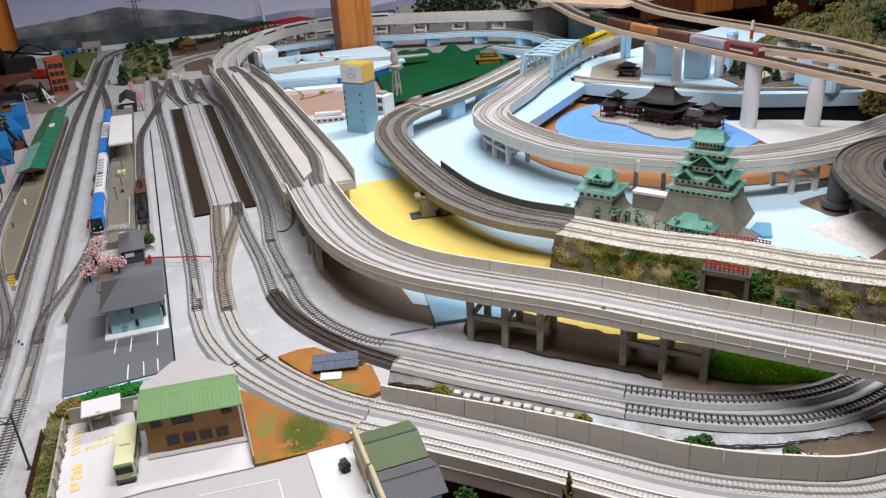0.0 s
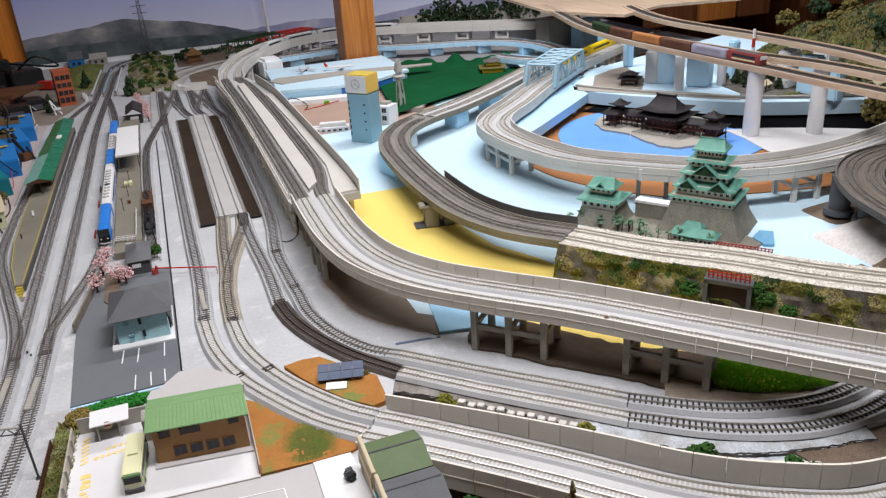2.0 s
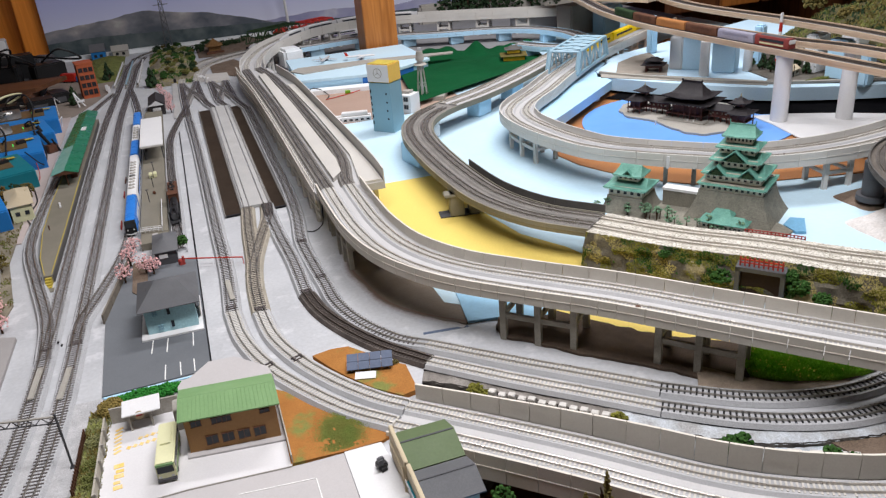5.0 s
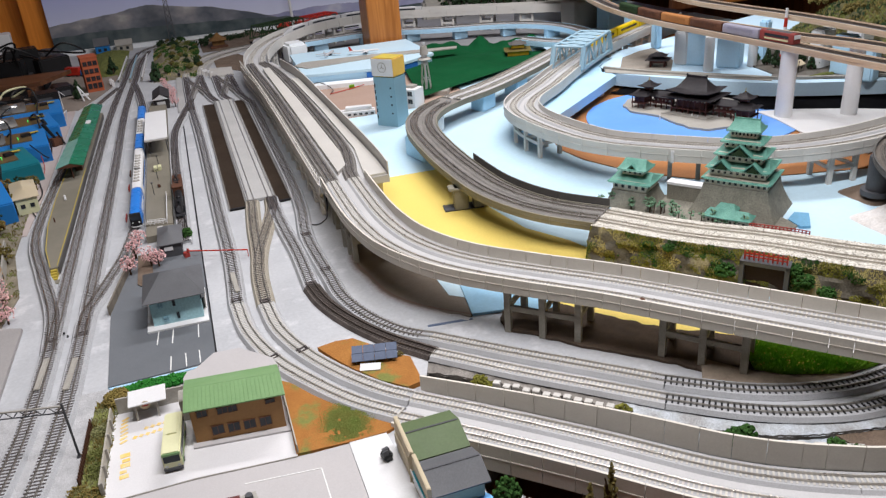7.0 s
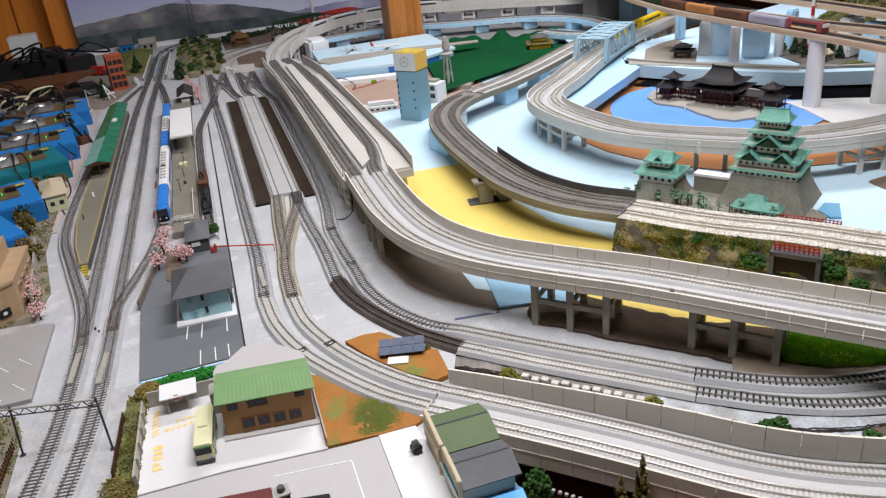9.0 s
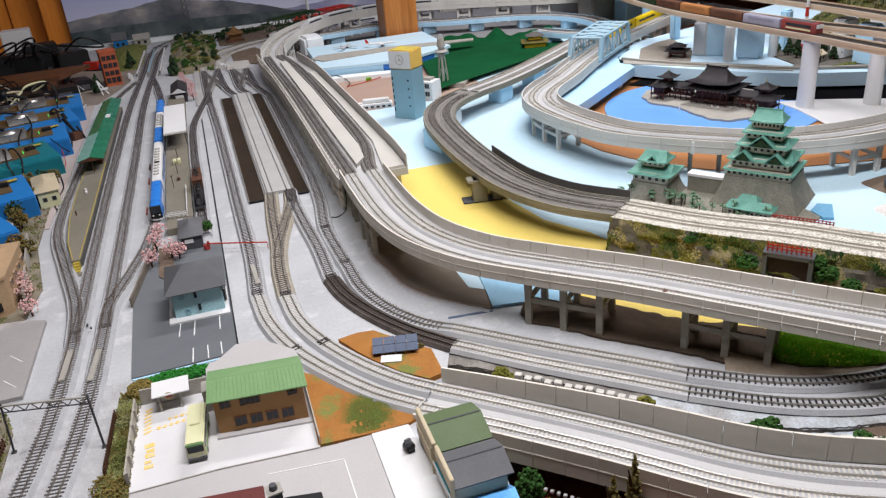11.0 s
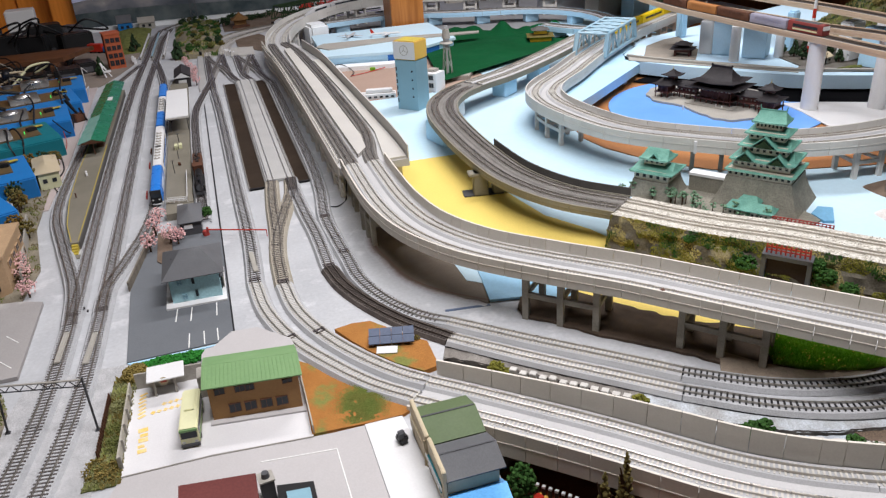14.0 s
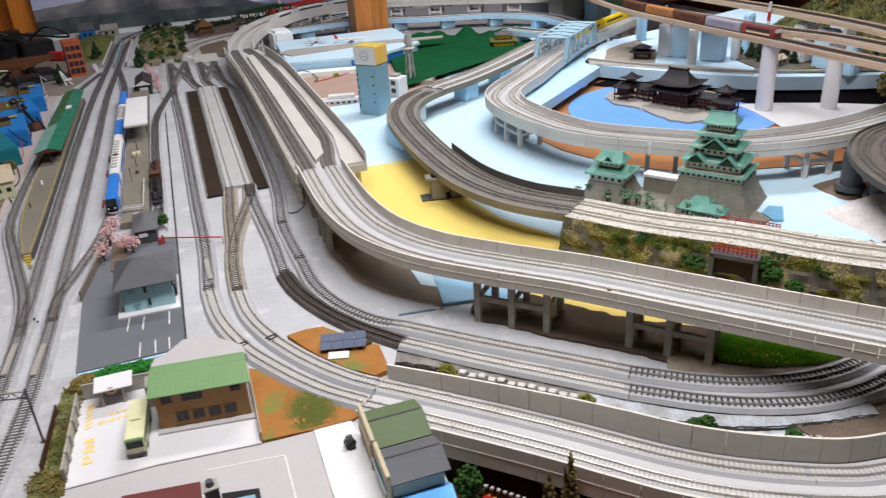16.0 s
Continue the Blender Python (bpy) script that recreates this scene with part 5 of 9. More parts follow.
for y in (1.63, 1.70, 1.77, 1.84):
    for x in (-0.119, -0.084):
        part("shelter_post", box(x, y, 0.012, 0.002, 0.002, 0.0325), DARKG, sh)
# Black block stands in for the shaded inside of the open shelter.
part("back_panel", box(-0.1015, 1.80, 0.012, 0.030, 0.09, 0.024), BLACK, sh)
for y0, y1 in ((1.28, 1.31), (1.44, 1.47), (1.53, 1.56)):
    solid("track_marker", box(-0.1585, (y0 + y1) / 2, 0.0, 0.0016, y1 - y0, 0.005), RUST if y0 > 1.5 else REDFENCE, "thin rusty upright marker between the tracks", "marker", group="track markers")

# standing train at the island platform
LB = smooth([(-0.139, 1.225), (-0.139, 1.6), (-0.139, 2.06), (-0.1425, 2.14)], 0.01)
lead = carriage(LB, 0.005, 0.14, "bright blue front carriage of the standing train", BLUE_T, band=WHITE, stripe=WHITE, nose=0.012, h=0.0245)
carriage(LB, 0.146, 0.40, "white carriage with round grey roof units, standing", WHITE, band=GLASSD, stripe=BLUE_T, extras=11, h=0.0235, discs=True)
carriage(LB, 0.405, 0.515, "bright blue middle carriage of the standing train", BLUE_T, band=WHITE, stripe=WHITE, h=0.0245)
carriage(LB, 0.52, 0.66, "white carriage with round grey roof units, standing", WHITE, band=GLASSD, stripe=BLUE_T, extras=6, h=0.0235, discs=True)
carriage(LB, 0.665, 0.80, "bright blue rear carriage of the standing train", BLUE_T, band=WHITE, stripe=WHITE, h=0.0245, back=0.01)
fx_, fy_ = -0.139, 1.2275
part("cab_front", prism([(fy_ - 0.0005, 0.0085), (fy_ + 0.0045, 0.0085), (fy_ + 0.0075, 0.0295), (fy_ + 0.0045, 0.0297), (fy_ - 0.0015, 0.018)], fx_ - 0.0084, fx_ + 0.0084, "y"), BLACK, lead, "black sloping cab front")
part("windscreen", box(fx_, fy_ - 0.0004, 0.0195, 0.0125, 0.0012, 0.0062, 0, 0, None, -28), GLASSD, lead)
for s_ in (-1, 1):
    part("headlight", ball((fx_ + s_ * 0.0048, fy_ - 0.0016, 0.0165), 0.0013, sub=2), WHITE, lead)
for k in range(8):
    a0, a1 = math.pi * (1 + k / 8), math.pi * (1 + (k + 1) / 8)
    part("bow_bar", tube((fx_ + 0.0088 * math.cos(a0), fy_ + 0.004 + 0.0075 * math.sin(a0), 0.0095), (fx_ + 0.0088 * math.cos(a1), fy_ + 0.004 + 0.0075 * math.sin(a1), 0.0095), 0.0010, n=6), WHITE, lead, "white bow")
bs = thing("buffer_stop", "white bow-shaped buffer on the siding", "buffer stop", (-0.139, 1.2, 0.005))
part("bow", tube((-0.008, 0, 0.004), (0.008, 0, 0.004), 0.0012), WHITE, bs)
for s in (-1, 1):
    part("side_bar", tube((s * 0.005, -0.03, 0.003), (s * 0.006, 0.0, 0.003), 0.0008), WHITE, bs)

# steam engine
lo = thing("steam_engine", "black and rust-brown steam locomotive with tender", "locomotive", (-0.071, 1.24, 0.0085))
part("running_board", box(0, 0.06, 0.003, 0.017, 0.12, 0.0015), BLACK, lo)
part("boiler", tube((0, 0.003, 0.011), (0, 0.085, 0.011), 0.0062, n=18), BLACK, lo)
part("smokebox_door", tube((0, 0.000, 0.011), (0, 0.003, 0.011), 0.0056, n=18), DARKG, lo)
part("chimney", tube((0, 0.012, 0.016), (0, 0.012, 0.0225), 0.0019, 0.0023), BLACK, lo)
part("steam_dome", ball((0, 0.045, 0.0165), 0.0036), BLACK, lo)
part("cab", box(0, 0.096, 0.004, 0.0165, 0.02, 0.0165, 0, 0.0008), RUST, lo)
part("cab_roof", box(0, 0.096, 0.0205, 0.0185, 0.023, 0.0012, 0, 0.0005), RUST, lo)
for s in (-1, 1):
    part("smoke_deflector", box(s * 0.008, 0.012, 0.0045, 0.0006, 0.016, 0.010), BLACK, lo)
    for k, rr in enumerate((0.0026, 0.005, 0.005, 0.005, 0.0026)):
        y = 0.012 + 0.018 * k
        part("wheel", tube((s * 0.0045, y, rr - 0.002), (s * 0.006, y, rr - 0.002), rr, n=16), BLACK, lo)
part("front_beam", box(0, -0.003, 0.001, 0.016, 0.002, 0.004), DARKG, lo)
td = thing("coal_tender", "rust-brown tender behind the steam engine", "tender", (-0.0712, 1.352, 0.0085))
part("tank", box(0, 0.035, 0.002, 0.0165, 0.062, 0.0135, 0, 0.0008), RUST, td)
part("coal", clumps((0, 0.035, 0.0155), (0.006, 0.026, 0.0015), 30, 0.0022, 9), BLACK, td)
for y in (0.014, 0.056):
    part("bogie", box(0, y, -0.002, 0.013, 0.018, 0.004), BLACK, td)
part("rear_ladder", box(0, 0.0675, 0.004, 0.01, 0.001, 0.012), DARKG, td)
pm = thing("signal_mast", "leaning black mast with lamp beside the siding", "mast")
part("pole", tube((-0.0605, 1.135, 0.0), (-0.0685, 1.25, 0.028), 0.0009), BLACK, pm)
part("lamp", ball((-0.0602, 1.132, 0.003), 0.0018, sub=2), SILVER, pm)

# signal box with white gable, and blossom behind it
HUT_D = mk("dark_stained_boards", (0.045, 0.04, 0.042), (0.028, 0.025, 0.027), 0.7, s1=60, a2=0.15)
sb = thing("signal_box", "dark station hut with a white gable end", "hut")
part("wall_body", box(-0.092, 2.125, 0.0, 0.036, 0.10, 0.026), HUT_D, sb)
part("gable_end", prism([(-0.112, 0.026), (-0.074, 0.026), (-0.093, 0.038)], 2.068, 2.0700), WHITE, sb)
part("roof", gable(-0.110, -0.074, 2.074, 2.175, 0.027, 0.0125, along="y"), HUT_D, sb)
windows(sb, [(-0.093, 2.0745, 0.012, 0.02, 0.0015, 0.007)], WHITE)
for i, (x, y) in enumerate(((-0.075, 2.26), (-0.062, 2.2), (-0.085, 2.34), (-0.060, 2.08), (-0.066, 2.14))):
    tree(x, y, 0, 0.03, 0.022, PINK, 70 + i, "small cherry tree in pink blossom", 0.2, 22, name="cherry_tree")

# ---- car park and turquoise house ----
lot = thing("car_park", "dark grey asphalt car park with white bay lines", "car park")
part("asphalt", plate([(-0.163, 0.773), (-0.049, 0.777), (-0.049, 1.10), (-0.10, 1.12), (-0.1405, 1.117), (-0.168, 0.952)], 0.0004, 0.0016), ASPH, lot)
for (x0, y0), (x1, y1) in (((-0.110, 0.872), (-0.112, 0.841)), ((-0.093, 0.870), (-0.095, 0.837)), ((-0.064, 0.870), (-0.065, 0.838)), ((-0.097, 0.808), (-0.098, 0.777)), ((-0.081, 0.807), (-0.081, 0.778)), ((-0.066, 0.807), (-0.066, 0.780))):
    part("bay_line", plate([(x0 - 0.0006, y0), (x0 + 0.0006, y0), (x1 + 0.0006, y1), (x1 - 0.0006, y1)], 0.0016, 0.0021), LINE, lot)
WALL_B = mk("brown_grey_stone_wall", (0.215, 0.185, 0.15), (0.15, 0.13, 0.105), 0.8, s1=60, s2=500, a2=0.2, bump=0.5)
wl = thing("retaining_wall", "low grey wall beside the car park", "wall")
for k in range(4):
    f0, f1 = k / 4, (k + 1) / 4 - 0.01
    a, b = Vector((-0.169, 0.948)), Vector((-0.140, 1.13))
    q = np.array([[*(a.lerp(b, f0)), 0], [*(a.lerp(b, f1)), 0]])
    part("wall_panel", sweep(q, bar(-0.0012, 0.0012, 0, 0.013)), WALL_B, wl)
solid("soil_verge", plate([(-0.1365, 1.02), (-0.115, 0.985), (-0.118, 1.12), (-0.1375, 1.12)], 0.0017, 0.003), SOIL, "brown earth verge beside the wall", "verge")
solid("board_joint", box(-0.0482, 1.32, 0.0, 0.0022, 1.14, 0.0012), BLACK, "black gap between two boards", "joint")
solid("board_joint", plate([(-0.49 + 0.33, 0.7685), (-0.049, 0.7715), (-0.049, 0.7735), (-0.163, 0.7715)], 0.0, 0.0012), FOAM, "blue line along the board edge", "joint")

ho = thing("house", "pale turquoise two-storey house with grey hipped roof", "house")
part("plinth", plate([(-0.1225, 0.8735), (-0.0505, 0.8715), (-0.0505, 0.965), (-0.1225, 0.965)], 0.0016, 0.0036), WHITE, ho, "white plinth")
part("wall_body", plate([(-0.1145, 0.885), (-0.0555, 0.8835), (-0.0555, 0.957), (-0.1145, 0.957)], 0.0036, 0.039), TURQ, ho)
part("roof", hip(-0.1165, -0.0535, 0.882, 0.962, 0.038, 0.019, 0.005, 0.0, 0.30, "x"), ROOF_G, ho)
part("roof_dormer", prism([(-0.1135, 0.0425), (-0.1010, 0.0475), (-0.1085, 0.0480)], 0.917, 0.921), BLACK, ho, "dark triangular dormer")
windows(ho, [(-0.0865, 0.8832, 0.0265, 0.0034, 0.0018, 0.0075), (-0.0845, 0.8832, 0.0090, 0.0034, 0.0018, 0.0080)], GLASSD)
for cx_, cz_ in ((-0.1040, 0.0275), (-0.1005, 0.0080)):
    for dx in (0, 1):
        for dz in (0, 1):
            windows(ho, [(cx_ + 0.0032 * dx, 0.8834, cz_ + 0.0036 * dz, 0.0024, 0.0016, 0.0027)], TOWER_B)
windows(ho, [(-0.0553, 0.891, 0.0255, 0.0018, 0.005, 0.0095), (-0.0553, 0.905, 0.004, 0.0018, 0.007, 0.012), (-0.0553, 0.935, 0.025, 0.0018, 0.008, 0.008)], GLASSD)
part("door_canopy", box(-0.0535, 0.905, 0.021, 0.005, 0.012, 0.001), ROOF_G, ho)
part("side_wall", box(-0.0522, 0.93, 0.0036, 0.001, 0.05, 0.016), PIER, ho)
hu = thing("storage_hut", "dark grey hut with a hipped roof behind the house", "hut")
part("wall_body", box(-0.0885, 1.13, 0.0016, 0.030, 0.07, 0.021), DARKG, hu)
part("roof", hip(-0.1035, -0.0735, 1.095, 1.165, 0.0225, 0.011, 0.003, 0, 0.3, "y"), ROOF_G, hu)
windows(hu, [(-0.092, 1.0945, 0.012, 0.012, 0.0014, 0.006)], WHITE)
bush(-0.066, 1.16, 0.0, 0.016, 0.03, 0.018, BUSH, 31)
for i, (x, y, h) in enumerate(((-0.146, 1.06, 0.03), (-0.140, 1.115, 0.03), (-0.118, 1.075, 0.032), (-0.108, 1.07, 0.028), (-0.137, 1.17, 0.024))):
    tree(x, y, 0, h, 0.026, PINK, 50 + i, "cherry tree in pink blossom by the fence", 0.25, 16, name="cherry_tree")
cb = thing("crossing_barrier", "red level-crossing bar lying over the tracks", "barrier")
part("bar", tube((-0.066, 1.083, 0.0105), (0.015, 1.045, 0.0105), 0.0010), RED, cb)
part("post", tube((-0.066, 1.083, 0.0), (-0.066, 1.083, 0.014), 0.0018), REDFENCE, cb)
part("base_block", box(-0.069, 1.085, 0.0, 0.008, 0.008, 0.009, 20, 0.001), REDFENCE, cb)
part("post", tube((0.015, 1.045, 0.0), (0.015, 1.045, 0.011), 0.0006), RED, cb)
# rerailing pads set between the rails
for x, y, a, h in ((-0.2335, 0.826, -3, 0.008), (-0.2025, 0.812, -4, 0.008)):
    solid("rerailing_pad", box(x, y, 0.0056, 0.0068, 0.066, 0.0022, a, 0.0008), PIER, "flat tan pad between the rails", "track pad", group="rerailing pads")
solid("rerailing_pad", box(-0.0115, 0.955, 0.0056, 0.0068, 0.062, 0.0022, 2, 0.0008), PIER, "flat tan pad between the rails", "track pad", group="rerailing pads")
for x, y in ((-0.219, 0.915), (-0.214, 0.905)):
    solid("point_lever", box(x, y, 0.0046, 0.002, 0.004, 0.0022, 0, 0.0004), BLACK, "tiny black point lever", "lever")

# ---- bus yard ----
YARD = mk("pale_yard_concrete", (0.70, 0.69, 0.70), (0.64, 0.63, 0.64), 0.7, s1=14, s2=700, a2=0.05)
yd = thing("bus_yard", "pale concrete yard with faded yellow markings", "yard")
part("paving", plate([(-0.1575, 0.5825), (-0.0805, 0.5825), (0.0095, 0.5745), (0.012, 0.712), (-0.1535, 0.7135)], 0.0004, 0.003), YARD, yd)
rnd = random.Random(4)
for k in range(7):
    part("yellow_mark", box(-0.1430 + rnd.uniform(-0.0006, 0.0006), 0.664 + 0.0062 * k, 0.003, 0.0075, 0.0028, 0.0004, 32), YLINE, yd)
for k in range(6):
    part("yellow_mark", box(-0.1330 + 0.0058 * k, 0.6665 + 0.0006 * k, 0.003, 0.0036, 0.0042, 0.0004, -28), YLINE, yd)
for k in range(4):
    part("yellow_mark", box(-0.1225 + 0.0058 * k, 0.6778 + 0.0006 * k, 0.003, 0.0036, 0.0042, 0.0004, -28), YLINE, yd)
for y, w, h, dx in ((0.642, 0.009, 0.006, 0.0), (0.634, 0.007, 0.0045, 0.001), (0.627, 0.0085, 0.006, 0.0005), (0.618, 0.006, 0.004, -0.001), (0.611, 0.008, 0.0055, 0.0)):
    part("yellow_mark", box(-0.1412 + dx, y, 0.003, w, h, 0.0004, 4), YLINE, yd)
part("yard_wall", box(-0.1165, 0.7125, 0.003, 0.066, 0.002, 0.0175, -4), PIER, yd, "low grey-beige boundary wall")
fw = thing("yard_fence", "pale grey-green panel fence with thin posts", "fence")
for k in range(5):
    y = 0.711 - 0.0236 * k
    part("fence_panel", box(-0.1551 - 0.0008 * k, y - 0.0118, 0.0, 0.0016, 0.0230, 0.015, -2), CASTLE_W, fw)
    part("fence_post", box(-0.1536 - 0.0008 * k, y - 0.0232, 0.0, 0.0022, 0.0012, 0.0160, -2), PIER, fw)
gb = thing("guard_booth", "small open booth with a plain white roof", "booth")
part("roof", box(-0.118, 0.703, 0.0225, 0.036, 0.025, 0.0015, 0, 0.0004, None, 6), WHITE, gb)
for x in (-0.130, -0.110):
    part("booth_post", box(x, 0.694, 0.003, 0.002, 0.002, 0.019), PIER, gb)
part("back_wall", box(-0.118, 0.7105, 0.003, 0.034, 0.0012, 0.0195), PIER, gb)
part("name_sign", tube((-0.120, 0.6935, 0.0195), (-0.120, 0.6925, 0.0195), 0.0045, n=20), BEIGE, gb, "round beige sign with a red rim")
part("sign_bar", box(-0.120, 0.692, 0.0188, 0.0058, 0.0006, 0.0016), REDFENCE, gb)
bu = thing("city_bus", "cream and green city bus parked by the depot", "bus", (-0.0975, 0.600, 0.003), -4)
part("body", box(0, 0.031, 0.0022, 0.0165, 0.063, 0.0185, 0, 0.0012), CREAM, bu)
part("roof_unit", box(0, 0.042, 0.0207, 0.0095, 0.03, 0.0014, 0, 0.0005), CREAM, bu)
part("windscreen", box(0, -0.0003, 0.0105, 0.0142, 0.0012, 0.0075, 0, 0.0003), GLASSD, bu)
part("green_band", box(0, -0.0003, 0.0178, 0.0155, 0.0014, 0.0022), ROOF_GR, bu)
part("bumper", box(0, -0.0008, 0.0022, 0.0165, 0.0022, 0.0026), DARKG, bu)
for s in (-1, 1):
    part("side_window_band", box(s * 0.0083, 0.031, 0.0110, 0.0006, 0.054, 0.006), GLASSD, bu)
    part("green_stripe", box(s * 0.0083, 0.031, 0.006, 0.0006, 0.058, 0.002), ROOF_GR, bu)
    part("headlight", box(s * 0.0055, -0.0007, 0.0058, 0.0026, 0.0012, 0.0016), SILVER, bu)
    for y in (0.012, 0.050):
        part("wheel", tube((s * 0.0062, y, 0.0025), (s * 0.0084, y, 0.0025), 0.0026, n=16), BLACK, bu)

dp = thing("depot_building", "brown depot with light green ribbed roof", "building")
part("plinth", plate([(-0.0795, 0.6235), (0.0095, 0.612), (0.0095, 0.70), (-0.0795, 0.70)], 0.003, 0.005), PAVE, dp)
part("wall_body", plate([(-0.0765, 0.630), (0.0065, 0.6195), (0.0065, 0.672), (-0.0765, 0.680)], 0.005, 0.0415), TAN_W, dp)
def depot_roof(y, z):
    f = max(0.0, min(1.0, y / 0.022))
    return [(-0.0815 + 0.003 * f, 0.6275 + y, z), (0.0105, 0.6165 + y, z)]


def roof_slope(y0, z0, y1, z1):
    g = bmesh.new()
    a, b, c, d = (*depot_roof(y0, z0), *depot_roof(y1, z1)[::-1])
    v = [g.verts.new(p) for p in (a, b, c, d)]
    w = [g.verts.new((p[0], p[1], p[2] - 0.0012)) for p in (a, b, c, d)]
    g.faces.new(v)
    g.faces.new(w[::-1])
    for i in range(4):
        g.faces.new((v[i], v[(i + 1) % 4], w[(i + 1) % 4], w[i]))
    return g


rs = part("roof_slope", roof_slope(0.0, 0.0430, 0.024, 0.0525), ROOF_GR, dp, "light green ribbed metal roof")
for k in range(24):
    f = (k + 0.5) / 24
    (xa, ya, za), (xb, yb, zb) = depot_roof(0, 0.043)
    (xc, yc, zc), (xd, yd, zd) = depot_roof(0.024, 0.0525)
    part("roof_rib", tube((xa + (xb - xa) * f, ya + (yb - ya) * f, 0.0430), (xc + (xd - xc) * f, yc + (yd - yc) * f, 0.0525), 0.00028, n=5), ROOF_GR, rs)
part("roof_slope", roof_slope(0.0242, 0.0525, 0.058, 0.041), ROOF_GR, dp)


def front_y(x):
    return 0.630 - 0.0105 * (x + 0.0765) / 0.083


windows(dp, [(x, front_y(x), z, w, 0.0022, h) for x, z, w, h in ((-0.055, 0.0115, 0.0105, 0.009), (-0.0405, 0.0115, 0.0105, 0.009), (-0.026, 0.0115, 0.0105, 0.009), (-0.0115, 0.0115, 0.0105, 0.009), (-0.066, 0.0335, 0.009, 0.006), (-0.0475, 0.0335, 0.009, 0.006), (-0.0385, 0.0335, 0.008, 0.006), (-0.004, 0.0355, 0.0085, 0.0035))], GLASSD, RUST)
part("porch", box(-0.0825, 0.683, 0.003, 0.010, 0.02, 0.024, 0, 0.0006), PIER, dp)
part("side_fence", sweep(np.array([[0.0115, 0.70, 0], [0.0105, 0.578, 0]]), bar(-0.0006, 0.0006, 0.0, 0.012)), CASTLE_W, dp)
solid("corner_slab", plate([(-0.0840, 0.716), (-0.0838, 0.739), (-0.0800, 0.7485), (-0.0706, 0.752), (-0.050, 0.776), (-0.022, 0.774), (0.010, 0.737), (0.0135, 0.718)], 0.0016, 0.0118), PAVE, "pale grey paved corner behind the depot", "paving")
solid("hedge", clumps((-0.114, 0.753, 0.004), (0.040, 0.011, 0.004), 900, 0.0020, 12), mk("bright_hedge_green", (0.035, 0.22, 0.035), (0.025, 0.15, 0.025), 0.95, s1=90, s2=900, a2=0.3), "bright green trimmed hedge", "hedge")
SCRUB_P = mk("faded_olive_flock", (0.29, 0.29, 0.15), (0.20, 0.20, 0.08), 0.95, s1=60, s2=900, a2=0.35)
SCRUB_B = mk("brown_olive_flock", (0.27, 0.20, 0.065), (0.18, 0.15, 0.045), 0.95, s1=60, s2=900, a2=0.35)
solid("hedge", clumps((-0.152, 0.742, 0.005), (0.014, 0.017, 0.006), 1100, 0.0012, 13), SCRUB_B, "olive shrubs at the yard corner", "hedge")
vg_ = solid("verge", plate([(-0.158, 0.575), (-0.1575, 0.60), (-0.156, 0.715), (-0.150, 0.740), (-0.172, 0.744), (-0.177, 0.70), (-0.181, 0.62), (-0.190, 0.575)], 0.0004, 0.0022), FLOCK, "grassy verge beside the tracks", "verge")
tufts("scrub_cover", on_mesh(vg_, 2600, 64, lambda q: q[2] > 0.0018), 0.0024, 0.0012, SCRUB_P, vg_, 64, "faded olive scrub tufts")
tufts("scrub_cover", on_mesh(vg_, 1600, 65, lambda q: q[2] > 0.0018 and noise.noise(Vector((q[0] * 70, q[1] * 70, 1))) > 0.05), 0.0034, 0.0016, SCRUB_B, vg_, 65, "brown olive scrub tufts")
for i, (x, y, w, h, m) in enumerate(((-0.165, 0.690, 0.010, 0.004, SCRUB_P), (-0.168, 0.655, 0.008, 0.004, FLOCK), (-0.166, 0.630, 0.010, 0.004, FLOCK), (-0.180, 0.600, 0.012, 0.006, SCRUB_B), (-0.168, 0.592, 0.012, 0.005, SCRUB_B))):
    solid("scrub", clumps((x, y, 0.003), (w, w * 1.3, h), 260, 0.0009, 14 + i), m, "green and olive scrub along the fence", "shrubs")
pf = thing("picket_fence", "rusty brown picket fence beside the line", "fence")
for k in range(22):
    f = k / 21
    part("picket", box(-0.1745 - 0.004 * f, 0.704 - 0.090 * f, 0.0, 0.0014, 0.0013, 0.012, -8), RUST, pf)
part("rail", sweep(np.array([[-0.1745, 0.704, 0], [-0.1785, 0.614, 0]]), bar(-0.0004, 0.0004, 0.007, 0.009)), RUST, pf)

pf = thing("picket_fence", "rusty brown picket fence beside the line", "fence")
for k in range(18):
    f = k / 17
    part("picket", box(-0.2755 - 0.004 * f, 0.700 - 0.085 * f, 0.0, 0.0014, 0.0013, 0.013, -4), RUST, pf)
part("rail", sweep(np.array([[-0.2755, 0.700, 0], [-0.2795, 0.615, 0]]), bar(-0.0004, 0.0004, 0.007, 0.009)), RUST, pf)
rd = thing("service_road", "grey model road with a thin white line", "road")
part("surface", plate([(-0.35, 0.2), (0.0545, 0.2), (0.0565, 0.573), (0.0095, 0.5735), (-0.0805, 0.5815), (-0.158, 0.5815), (-0.172, 0.545), (-0.24, 0.45), (-0.28, 0.33)], 0.0004, 0.002), PAVE, rd)
for a, b in (((-0.04, 0.5575), (0.0265, 0.5500)), ((0.0265, 0.5500), (0.0275, 0.40))):
    q = np.array([[*a, 0.002], [*b, 0.002]])
    part("white_line", sweep(q, bar(-0.0005, 0.0005, 0, 0.0004)), LINE, rd)
solid("white_pavement", plate([(0.057, 0.574), (0.0925, 0.573), (0.097, 0.50), (0.098, 0.2), (0.0555, 0.2)], 0.0004, 0.0026), WHITE, "white pavement before the shops", "pavement")
